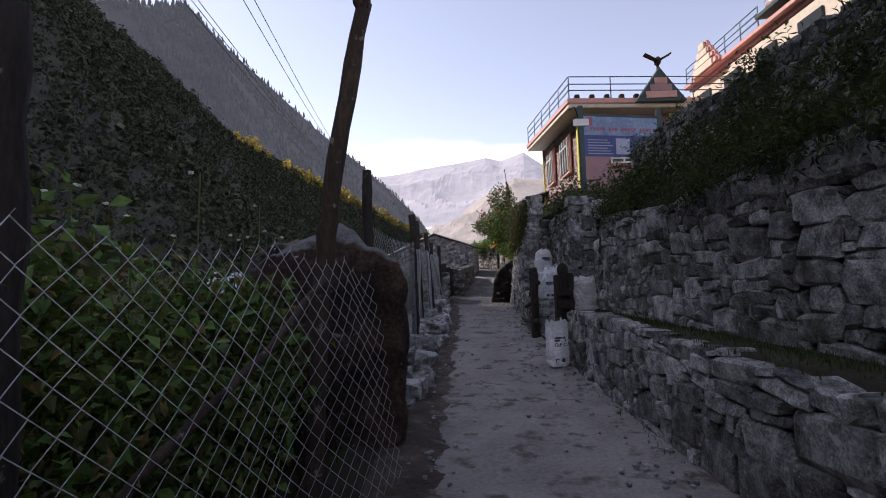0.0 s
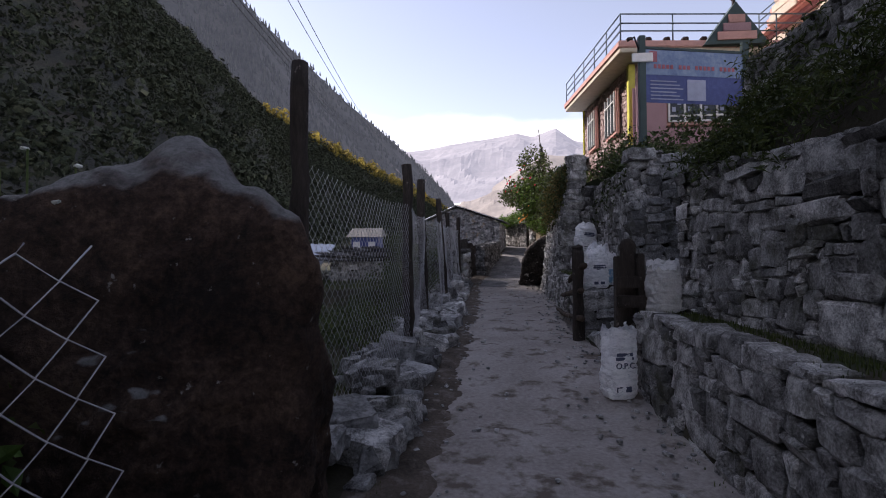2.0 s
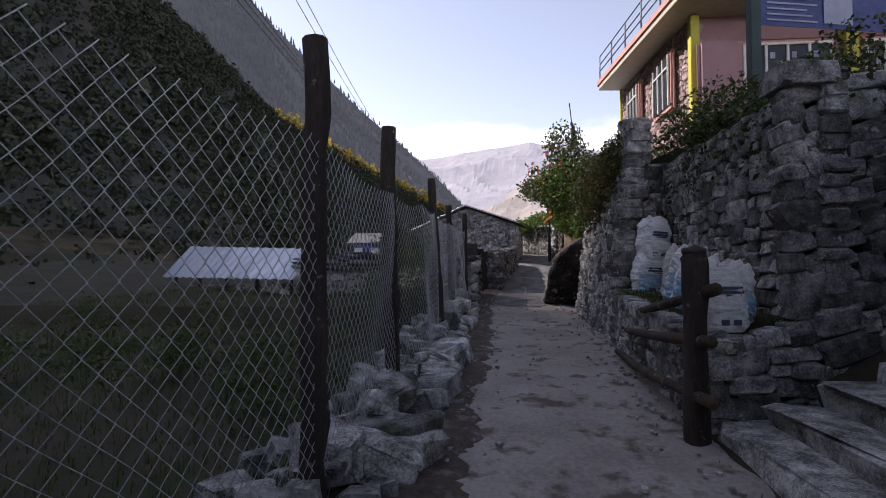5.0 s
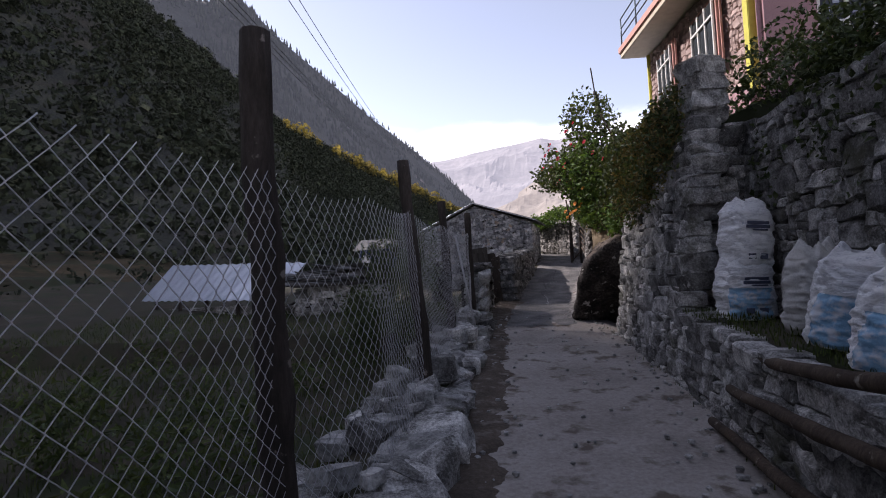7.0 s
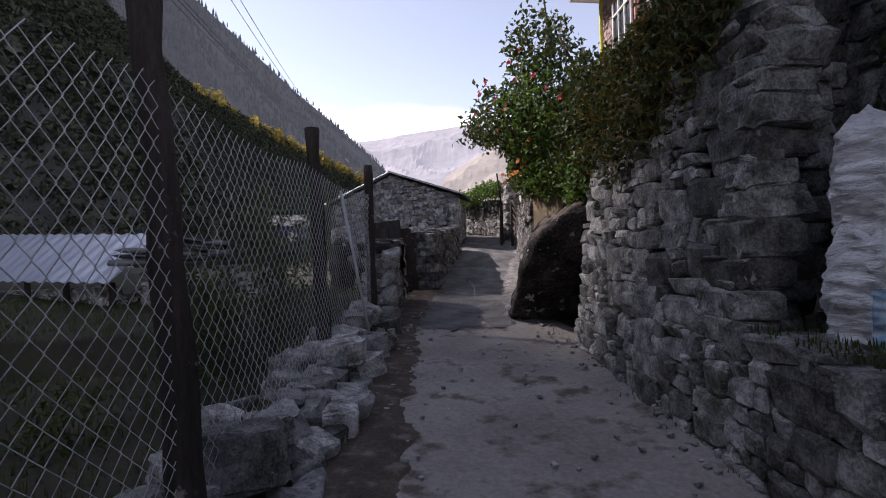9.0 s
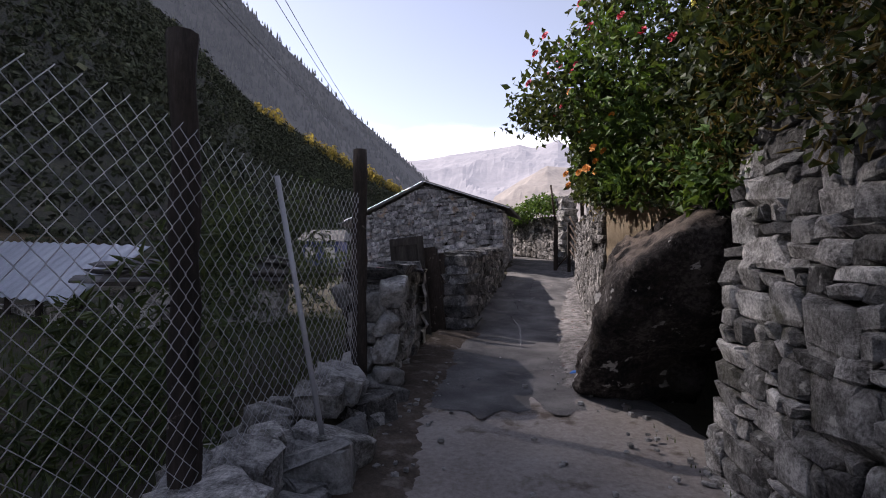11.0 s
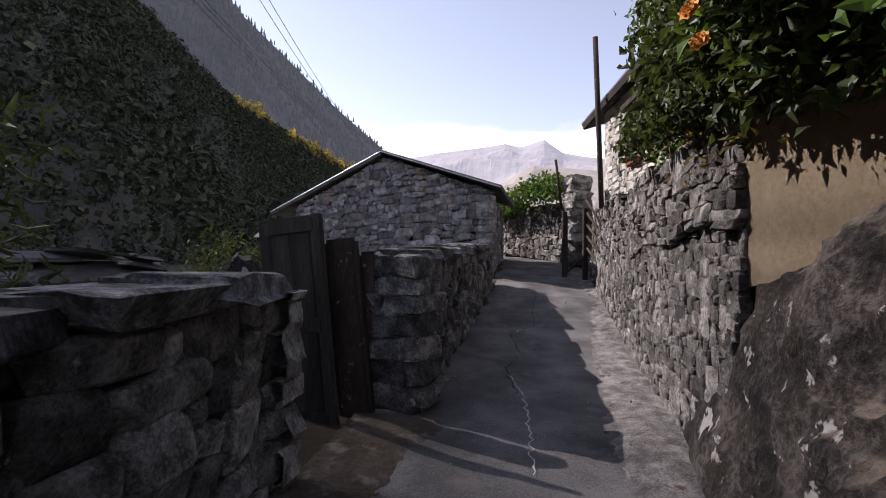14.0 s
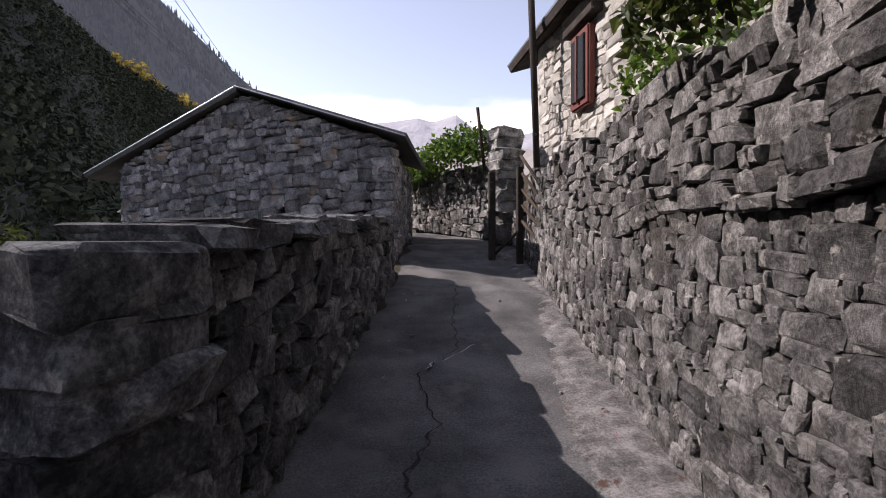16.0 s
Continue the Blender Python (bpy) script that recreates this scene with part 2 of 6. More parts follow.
M_LEAF_DARK = mat("leaf_dark", [(0.026, 0.042, 0.018), (0.055, 0.076, 0.03), (0.105, 0.122, 0.055)], 3, 20, 0.5, 0.0, 0, 0.5)
M_LEAF_DRY = mat("leaf_dry", [(0.08, 0.06, 0.025), (0.14, 0.11, 0.045), (0.2, 0.16, 0.07)], 3, 20, 0.8, 0.0, 0, 0.4)
M_GRASS = mat("grass", [(0.03, 0.046, 0.014), (0.054, 0.074, 0.022), (0.101, 0.108, 0.041)], 2, 20, 0.8, 0.0, 0, 0.4)


def let_light_through(m, share, tint):
    """Leaves: part of the sun that falls on one side comes out on the other."""
    n, l = m.node_tree.nodes, m.node_tree.links
    b = n["Principled BSDF"]
    src = b.inputs["Base Color"].links[0].from_socket
    gain = n.new("ShaderNodeMix")
    gain.data_type, gain.blend_type = "RGBA", "MULTIPLY"
    gain.inputs["Factor"].default_value = 1.0
    gain.inputs["B"].default_value = (*tint, 1)
    l.new(src, gain.inputs["A"])
    tr = n.new("ShaderNodeBsdfTranslucent")
    l.new(gain.outputs["Result"], tr.inputs["Color"])
    mix = n.new("ShaderNodeMixShader")
    mix.inputs[0].default_value = share
    l.new(b.outputs[0], mix.inputs[1])
    l.new(tr.outputs[0], mix.inputs[2])
    l.new(mix.outputs[0], n["Material Output"].inputs["Surface"])


for leaf_mat in (M_LEAF, M_LEAF_DARK, M_GRASS, M_LEAF_DRY):
    let_light_through(leaf_mat, 0.28, (1.3, 1.2, 0.6))
let_light_through(M_TREE_GOLD, 0.5, (1.45, 1.4, 0.9))
M_BARK = mat("bark", [(0.02, 0.014, 0.01), (0.05, 0.035, 0.025), (0.1, 0.075, 0.055)], 4, 40, 0.95, 0.9, 0, 0.1, (0.22, 0.2, 0.17), 9, (0.62, 0.68), (1, 1, 0.25), 0.02)
M_POST = mat("weathered_post", [(0.014, 0.011, 0.009), (0.034, 0.027, 0.023), (0.07, 0.056, 0.048)], 5, 50, 0.95, 0.8, 0, 0.15, (0.2, 0.17, 0.15), 11, (0.64, 0.7), (1, 1, 0.2), 0.015)
M_PLANK = mat("weathered_plank", [(0.02, 0.018, 0.016), (0.045, 0.04, 0.036), (0.085, 0.076, 0.068)], 6, 50, 0.95, 0.7, 0, 0.25, None, 1, (0, 1), (1, 1, 0.15), 0.012)
M_WIRE = plain("galvanised_wire", (0.46, 0.46, 0.48), 0.5, 0.3)
M_TIN = mat("tin_roof", [(0.3, 0.33, 0.4), (0.42, 0.46, 0.54), (0.52, 0.56, 0.63)], 0.7, 14, 0.42, 0.1, 0.35, 0.08)
M_SLATE = mat("slate", [(0.05, 0.05, 0.052), (0.1, 0.098, 0.098), (0.17, 0.165, 0.16)], 3, 30, 0.85, 0.6, 0, 0.3)
M_SACK = mat("woven_sack", [(0.6, 0.6, 0.62), (0.84, 0.84, 0.85), (0.92, 0.92, 0.92)], 10, 40, 0.7, 1.0, 0, 0.05, (0.5, 0.53, 0.6), 20, (0.64, 0.69), (1, 1, 3.2), 0.03, span=(0.4, 0.62))
M_SACK_GREY = mat("woven_sack_grey", [(0.32, 0.315, 0.3), (0.48, 0.47, 0.45), (0.6, 0.59, 0.56)], 7, 70, 0.8, 0.5, 0, 0.06, (0.14, 0.12, 0.1), 4, (0.58, 0.72), dist=0.02)
M_SACK_BLUE = mat("sack_blue", [(0.14, 0.28, 0.42), (0.22, 0.4, 0.56), (0.36, 0.52, 0.66)], 9, 70, 0.7, 0.4, 0, 0.06, (0.55, 0.56, 0.58), 11, (0.48, 0.6), dist=0.015)
M_INK = plain("printed_ink", (0.07, 0.08, 0.12), 0.8)
M_PLASTER = mat("plaster", [(0.22, 0.165, 0.11), (0.31, 0.245, 0.17), (0.39, 0.32, 0.235)], 1.6, 26, 0.92, 0.4, 0, 0, (0.2, 0.16, 0.12), 2.5, (0.6, 0.74), dist=0.012)
M_PINK = mat("pink_paint", [(0.27, 0.165, 0.18), (0.35, 0.215, 0.23), (0.4, 0.255, 0.27)], 1.5, 30, 0.85, 0.2, 0, 0)
M_SALMON = plain("salmon_trim", (0.52, 0.29, 0.25), 0.7)
M_WHITE = plain("white_paint", (0.72, 0.7, 0.68), 0.6)
M_CREAM = plain("cream_soffit", (0.55, 0.48, 0.38), 0.7)
M_YELLOW = plain("yellow_paint", (0.5, 0.47, 0.09), 0.65)
M_REDWOOD = plain("red_window_wood", (0.16, 0.05, 0.04), 0.6)
M_TEAL = plain("dark_teal_paint", (0.045, 0.07, 0.07), 0.6)
M_RAIL = plain("rail_metal", (0.1, 0.13, 0.15), 0.5, 0.4)
M_GLASS = plain("window_glass", (0.035, 0.04, 0.045), 0.08)
M_BANNER = mat("banner_blue", [(0.035, 0.045, 0.14), (0.05, 0.068, 0.2), (0.07, 0.1, 0.26)], 1.2, 12, 0.5, 0.05, 0, 0)
M_BANNER_SKY = mat("banner_sky", [(0.09, 0.13, 0.24), (0.15, 0.21, 0.33), (0.26, 0.32, 0.42)], 2.2, 10, 0.5, 0.05, 0, 0)
M_BANNER_WHITE = plain("banner_print", (0.3, 0.32, 0.42), 0.5)
M_BANNER_RED = plain("banner_red", (0.34, 0.1, 0.12), 0.5)
M_ROSE = plain("rose_petal", (0.55, 0.015, 0.05), 0.6)
M_ORANGE = plain("orange_petal", (0.8, 0.33, 0.06), 0.6)
M_WHITE_FLOWER = plain("white_flower", (0.65, 0.66, 0.6), 0.7)
M_BLACK = plain("black_wire", (0.015, 0.015, 0.016), 0.6)
M_BLUE = plain("blue_tarp", (0.04, 0.16, 0.5), 0.5)
M_STEEL = plain("steel_tank", (0.6, 0.62, 0.65), 0.25, 0.9)
M_CRACK = plain("dark_crack", (0.03, 0.028, 0.026), 1.0)
M_CRACK_PALE = plain("pale_crack_filling", (0.5, 0.49, 0.47), 0.9)
M_PETALS = plain("fallen_petals", (0.22, 0.07, 0.06), 0.8, 0, 0.5)

# ---------------------------------------------------------------- small builders
rng = np.random.default_rng(7)


def mesh_from(name, verts, faces, material, smooth=False):
    me = bpy.data.meshes.new(name)
    me.from_pydata([tuple(map(float, v)) for v in verts], [], [tuple(map(int, f)) for f in faces])
    me.materials.append(material)
    if smooth:
        me.polygons.foreach_set("use_smooth", [True] * len(me.polygons))
    me.update()
    return me


def big_mesh(name, verts, quads, material, smooth=False):
    """A mesh from numpy arrays of corners and four-sided faces."""
    verts, quads = np.asarray(verts, np.float32), np.asarray(quads, np.int32)
    me = bpy.data.meshes.new(name)
    me.vertices.add(len(verts))
    me.vertices.foreach_set("co", verts.ravel())
    me.loops.add(quads.size)
    me.loops.foreach_set("vertex_index", quads.ravel())
    me.polygons.add(len(quads))
    me.polygons.foreach_set("loop_start", np.arange(0, quads.size, quads.shape[1], dtype=np.int32))
    me.polygons.foreach_set("use_smooth", np.full(len(quads), smooth))
    me.materials.append(material)
    me.update(calc_edges=True)
    me.validate()
    return me


def part(name, data, material, parent, label=""):
    """One mesh object under a thing or a part, from a bmesh or a mesh."""
    if isinstance(data, bmesh.types.BMesh):
        me = bpy.data.meshes.new(name)
        data.to_mesh(me)
        data.free()
        me.materials.append(material)
        data = me
    ob = new(name, data)
    ob.parent = parent
    if label:
        ob["label"] = label
    return ob


def thing(name, label, category, group="", kind="", at=(0, 0, 0)):
    ob = new(name)
    ob.location = at
    return tagged(ob, label, category, group, kind)


def single(name, data, material, label, category, group="", kind=""):
    return tagged(part(name, data, material, None), label, category, group, kind)


def box_bm(size, centre=(0, 0, 0), bevel=0.0, turn=None, bm=None):
    out = bm or bmesh.new()
    m = Matrix.Translation(centre) @ (turn or Matrix()) @ Matrix.Diagonal((*size, 1))
    made = bmesh.ops.create_cube(out, size=1, matrix=m)
    if bevel:
        vs = set(made["verts"])
        bmesh.ops.bevel(out, geom=[e for e in out.edges if e.verts[0] in vs and e.verts[1] in vs], offset=bevel, segments=2, affect="EDGES", clamp_overlap=True)
    return out


def tube_arrays(points, radii, sides=6):
    """Corners and faces of a tube along points."""
    pts = [Vector(p) for p in points]
    verts, faces = [], []
    for i, p in enumerate(pts):
        d = (pts[min(i + 1, len(pts) - 1)] - pts[max(i - 1, 0)]).normalized()
        a = d.orthogonal().normalized() if abs(d.z) > 0.95 else d.cross(Vector((0, 0, 1))).normalized()
        b = d.cross(a)
        r = radii[i] if isinstance(radii, (list, tuple)) else radii
        verts += [p + (a * math.cos(2 * math.pi * k / sides) + b * math.sin(2 * math.pi * k / sides)) * r for k in range(sides)]
    for i in range(len(pts) - 1):
        for k in range(sides):
            j = (k + 1) % sides
            faces.append((i * sides + k, i * sides + j, (i + 1) * sides + j, (i + 1) * sides + k))
    faces += [tuple(range(sides))[::-1], tuple((len(pts) - 1) * sides + k for k in range(sides))]
    return verts, faces


def tube(name, points, radii, material, parent=None, sides=8, label="", smooth=True):
    v, f = tube_arrays(points, radii, sides)
    return part(name, mesh_from(name, v, f, material, smooth), material, parent, label)


def rough_log(points, radius, steps=14, seed=0, wob=0.02, taper=0.8):
    """Points and radii of an uneven pole through the given points."""
    r = random.Random(seed)
    pts = [Vector(p) for p in points]
    out, rad = [], []
    for i in range(steps + 1):
        f = i / steps * (len(pts) - 1)
        k = min(int(f), len(pts) - 2)
        p = pts[k].lerp(pts[k + 1], f - k)
        out.append(p + Vector((r.uniform(-wob, wob), r.uniform(-wob, wob), 0)))
        rad.append(radius * (1 + (taper - 1) * i / steps) * r.uniform(0.88, 1.12))
    return out, rad


def cube_grid(n=3):
    """Corners and faces of a unit cube whose sides are split n - 1 times."""
    idx, verts, faces = {}, [], []
    def vert(i, j, k):
        if (i, j, k) not in idx:
            idx[i, j, k] = len(verts)
            verts.append(Vector((i, j, k)) / (n - 1) - Vector((0.5, 0.5, 0.5)))
        return idx[i, j, k]
    for a in range(n - 1):
        for b in range(n - 1):
            for s in (0, n - 1):
                q = [(a, b), (a + 1, b), (a + 1, b + 1), (a, b + 1)]
                if s == 0:
                    q = q[::-1]
                faces.append([vert(x, y, s) for x, y in q])
                faces.append([vert(s, x, y) for x, y in q])
                faces.append([vert(y, s, x) for x, y in q])
    return verts, faces


GRID = (-0.5, -0.34, 0.34, 0.5)


def wall_stone(seed):
    """A stone as a wall shows it: flat uneven face towards +y, chamfered rim, plain sides."""
    r = random.Random(seed)
    v, q = [], []
    skew, cut = r.uniform(-0.24, 0.24), [r.choice((0.03, 0.1, 0.18, 0.3, 0.42)) * r.uniform(0.6, 1.1) for _ in range(4)]
    tiltx, tiltz = r.uniform(-0.16, 0.16), r.uniform(-0.14, 0.14)
    bow = [r.uniform(-0.05, 0.12) for _ in range(4)]
    for k in range(4):
        for i in range(4):
            x, z = GRID[i], GRID[k]
            rim = i in (0, 3) or k in (0, 3)
            corner = i in (0, 3) and k in (0, 3)
            if corner:
                c = cut[(i > 0) + 2 * (k > 0)]
                x, z = x * (1 - c * 0.75), z * (1 - c)
            elif i in (0, 3):
                x *= 1 + bow[i > 0]
            elif k in (0, 3):
                z *= 1 + bow[2 + (k > 0)]
            x += r.uniform(-0.07, 0.07) + skew * z
            z += r.uniform(-0.08, 0.08)
            y = 0.5 + tiltx * x + tiltz * z + r.uniform(-0.06, 0.06) - (r.uniform(0.05, 0.2) if rim else 0) - (0.07 if corner else 0)
            v.append((x, y, z))
    ring = [0, 1, 2, 3, 7, 11, 15, 14, 13, 12, 8, 4]
    for k in range(3):
        for i in range(3):
            s = 4 * k + i
            q.append((s, s + 4, s + 5, s + 1))
    for m in ring:
        x, y, z = v[m]
        v.append((x * 0.92, -0.5, z * 0.92))
    for m in range(12):
        n = (m + 1) % 12
        q.append((ring[m], ring[n], 16 + n, 16 + m))
    return np.array(v), np.array(q)


def block_stone(seed):
    """A loose block, chamfered all round."""
    r = random.Random(seed)
    v, f = cube_grid(4)
    out = []
    lump = Vector((r.uniform(0, 50), 0, 0))
    for p in v:
        s = Vector([math.copysign(0.34 if abs(x) < 0.3 else 0.5, x) for x in p])
        k = sum(abs(x) > 0.4 for x in s)
        s = s * (1, 1, 0.94, 0.84)[k] + Vector([r.uniform(-0.06, 0.06) for _ in range(3)])
        s *= 1 + 0.2 * noise.noise(s * 1.5 + lump) + 0.06 * noise.noise(s * 4 + lump)
        out.append(tuple(s))
    return np.array(out), np.array(f)


WALL_STONES = [wall_stone(100 + i) for i in range(72)]
BLOCKS = [block_stone(300 + i) for i in range(26)]
STONE_MESHES = {}


def stone_mesh(i, material, loose=True):
    key = (i, material.name, loose)
    if key not in STONE_MESHES:
        v, q = (BLOCKS if loose else WALL_STONES)[i]
        STONE_MESHES[key] = big_mesh("stone", v, q, material)
    return STONE_MESHES[key]


def join_stones(name, matrices, shapes, material):
    vv, qq, c = [], [], 0
    for k, m in enumerate(matrices):
        m = np.array(m)
        s, q = shapes[k % len(shapes)]
        vv.append(s @ m[:3, :3].T + m[:3, 3])
        qq.append(q + c)
        c += len(s)
    return big_mesh(name, np.concatenate(vv), np.concatenate(qq), material)


def lay_stones(name, placed, material, parent, n_parts, centre, loose=False):
    """placed: matrices. The ones nearest to centre along the wall become parts, the rest is joined."""
    order = sorted(range(len(placed)), key=lambda k: (placed[k].translation - Vector(centre)).length)
    shapes = BLOCKS if loose else WALL_STONES
    for k in order[:n_parts]:
        ob = new("stone", stone_mesh(k % len(shapes), material, loose))
        ob.parent = parent
        ob.matrix_basis = placed[k]
    rest = order[n_parts:]
    if rest:
        ob = part("masonry", join_stones("masonry", [placed[k] for k in rest], shapes, material), material, parent)
        ob["kind"] = "stuff"


def stone_wall(name, a, b, base, top, material, label, normal, size=(0.16, 0.5), tall=(0.07, 0.2), batter=0.0, n_parts=120, near=None, seed=1, thick=0.3, core=True, proud=0.03, parent=None, fill=None, shear=0.0, deep=(0.2, 0.3)):
    """A wall of uneven stones from a to b in plan; base and top give heights along it, normal the side that shows."""
    r = random.Random(seed)
    a, b, nv = Vector((*a, 0)), Vector((*b, 0)), Vector((*normal, 0)).normalized()
    length = (b - a).length
    u = (b - a) / length
    nb = max(4, int(length / 0.02))
    step = length / nb
    hs = np.array([base((i + 0.5) / nb) for i in range(nb)])
    tops = np.array([top((i + 0.5) / nb) for i in range(nb)])
    start = hs.copy()
    placed = []
    for _ in range(9000):
        open_ = hs < tops - 0.025
        if not open_.any():
            break
        i = int(np.argmin(np.where(open_, hs, 1e9)))
        lo = hi = i
        while lo > 0 and hs[lo - 1] < hs[i] + 0.065 and open_[lo - 1]:
            lo -= 1
        while hi < nb - 1 and hs[hi + 1] < hs[i] + 0.065 and open_[hi + 1]:
            hi += 1
        room = (hi - lo + 1) * step
        w = min(size[0] * 0.6 + (size[1] - size[0] * 0.6) * r.random() ** 1.6, room)
        if room - w < size[0] * 0.5:
            w = room
        if w > size[1] * 1.25:
            w *= r.uniform(0.38, 0.62)
        n = max(1, int(round(w / step)))
        if r.random() < 0.5 and hi + 1 - n > lo:
            lo = hi + 1 - n
        seg = slice(lo, min(lo + n, nb))
        z0 = float(np.mean(hs[seg]))
        h = min(r.uniform(*tall) * (0.6 + 0.75 * min(1, w / size[1])), max(0.05, w * 1.15))
        lim = float(np.min(tops[seg]))
        if z0 + h > lim - 0.05:
            h = max(0.04, lim - z0 + r.uniform(-0.02, 0.03))
        hs[seg] = z0 + h
        w = (seg.stop - seg.start) * step
        cu = (seg.start + seg.stop) / 2 * step
        d = r.uniform(*deep)
        st = float(np.mean(start[seg]))
        off = -batter * (z0 + h / 2 - st) - d / 2 + r.uniform(0, proud)
        p = a + u * (cu + shear * (z0 + h / 2 - st) * (1 - cu / length)) + nv * off + Vector((0, 0, z0 + h / 2))
        rot = Matrix((u.to_tuple(), nv.to_tuple(), (0, 0, 1))).transposed().to_4x4()
        slope = (base(min(1, cu / length + 0.02)) - base(max(0, cu / length - 0.02))) / (0.04 * length)
        tilt = Matrix.Rotation(-math.atan(slope) * 0.6 + r.uniform(-0.12, 0.12), 4, "Y") @ Matrix.Rotation(r.uniform(-0.05, 0.05), 4, "Z") @ Matrix.Rotation(r.uniform(-0.05, 0.05), 4, "X")
        placed.append(Matrix.Translation(p) @ rot @ tilt @ Matrix.Diagonal((w * 1.03, d, h * 1.05, 1)))
    root = parent or thing(name, label, "stone wall", "", "structure")
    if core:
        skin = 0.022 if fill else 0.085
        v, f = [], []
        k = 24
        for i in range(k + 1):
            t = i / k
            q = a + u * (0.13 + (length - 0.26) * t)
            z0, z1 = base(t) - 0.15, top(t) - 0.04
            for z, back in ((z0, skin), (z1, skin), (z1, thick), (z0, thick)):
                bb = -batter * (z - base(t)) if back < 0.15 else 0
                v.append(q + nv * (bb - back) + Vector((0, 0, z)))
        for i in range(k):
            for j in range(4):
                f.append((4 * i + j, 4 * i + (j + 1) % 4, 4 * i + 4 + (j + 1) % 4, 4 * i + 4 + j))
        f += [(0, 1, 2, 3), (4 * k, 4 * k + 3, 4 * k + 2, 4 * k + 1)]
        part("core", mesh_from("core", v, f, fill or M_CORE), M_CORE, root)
    c = a.lerp(b, 0.5 if near is None else near)
    lay_stones(name, placed, material, root, n_parts, (c.x, c.y, base(0.5)))
    return root


def boulder(name, centre, radii, material, seed, flat=0.0, detail=5, rough=0.22, freq=1.3):
    bm = bmesh.new()
    bmesh.ops.create_icosphere(bm, subdivisions=detail, radius=1)
    for v in bm.verts:
        d = v.co.normalized()
        s = 1 + rough * noise.fractal(d * freq + Vector((seed * 7.1, seed * 3.3, 1)), 1.0, 2.0, 5)
        s += 0.03 * noise.noise(d * 9 + Vector((seed, 0, 0))) + 0.2 * rough * noise.noise(d * 4.2 + Vector((0, seed, 0))) + 0.012 * noise.noise(d * 24) - 0.03 * rough / 0.2 * abs(noise.noise(d * 6.5 + Vector((seed, seed, 0)))) + 0.006 * noise.noise(d * 60)
        q = Vector([math.copysign(abs(c) ** (1 - flat), c) for c in d])
        v.co = Vector((q.x * radii[0], q.y * radii[1], q.z * radii[2])) * s
    for f in bm.faces:
        f.smooth = detail > 3
    ob = part(name, bm, material, None)
    ob.location = centre
    return ob


def leaves(name, centres, sizes, material, parent=None, up=0.3, aspect=0.55, seed=0, bend=0.25):
    """Many folded leaves (two quads each) at the given places, joined."""
    r = np.random.default_rng(seed)
    c = np.asarray(centres, float)
    n = len(c)
    s = np.asarray(sizes, float).reshape(-1, 1) * np.ones((n, 1))
    d = r.normal(size=(n, 3))
    d /= np.linalg.norm(d, axis=1, keepdims=True)
    nn = r.normal(size=(n, 3)) + np.array([0, 0, 1.0]) * up * 3
    side = np.cross(d, nn)
    side /= np.linalg.norm(side, axis=1, keepdims=True) + 1e-9
    nn = np.cross(side, d)
    w = s * aspect / 2
    tipv = c + d * s
    mid = c + d * s * 0.45
    v = np.stack([c, mid + side * w + nn * s * bend * 0.4, tipv - nn * s * bend, mid - side * w + nn * s * bend * 0.4, mid], 1).reshape(-1, 3)
    k = np.arange(n)[:, None] * 5
    q = np.concatenate([k + np.array([[0, 1, 2, 4]]), k + np.array([[0, 4, 2, 3]])])
    return part(name, big_mesh(name, v, q, material), material, parent)


def blades(name, roots, heights, material, seed=0, width=0.012, lean=0.5):
    """Grass blades: one bent strip each, joined."""
    r = np.random.default_rng(seed)
    c = np.asarray(roots, float)
    n = len(c)
    h = np.asarray(heights, float).reshape(-1, 1) * np.ones((n, 1))
    az = r.uniform(0, 2 * np.pi, n)
    side = np.stack([np.cos(az), np.sin(az), np.zeros(n)], 1) * width
    go = np.stack([-np.sin(az), np.cos(az), np.zeros(n)], 1) * r.uniform(0, lean, (n, 1)) * h
    z = np.array([0, 0, 1.0])
    v = np.stack([c - side, c + side, c + go * 0.4 + z * h * 0.6 + side * 0.6, c + go + z * h, c + go * 0.4 + z * h * 0.6 - side * 0.6], 1).reshape(-1, 3)
    k = np.arange(n)[:, None] * 5
    q = np.concatenate([k + np.array([[0, 1, 2, 4]]), k + np.array([[4, 2, 3, 3]])])
    f = [tuple(a) for a in q[:n]] + [tuple(a[:3]) for a in q[n:]]
    me = mesh_from(name, v, f, material)
    return part(name, me, material, None)
# ---------------------------------------------------------------- ground
TRAIL_Y = [-30, -6, 0, 4, 7.5, 9.2, 12, 16.6, 20, 22, 23.7, 25, 27.3, 30, 33, 37]
TRAIL_Z = [-0.4, -0.15, -0.12, -0.12, -0.08, 0.08, 0.22, 0.34, 0.52, 0.62, 0.76, 0.95, 1.38, 1.85, 2.12, 2.2]
EDGE_LY = [-30, 4.6, 8, 12, 16, 20, 22, 23.2, 24.4, 26.5, 28.5, 31, 34]
EDGE_LX = [-0.4, -0.35, -0.25, -0.02, 0.08, 0.15, 0.35, 0.55, 0.95, 1.5, 1.85, 2.2, 2.2]
EDGE_RY = [-30, 3.7, 8, 11.4, 14.5, 17, 19.3, 20.3, 22.4, 24.5, 27.1, 29.5, 31, 34]
EDGE_RX = [1.95, 2.0, 2.1, 2.03, 2.3, 2.38, 2.35, 2.1, 2.4, 2.75, 3.42, 3.6, 4.2, 4.6]


def trail_z(y):
    return float(np.interp(y, TRAIL_Y, TRAIL_Z))


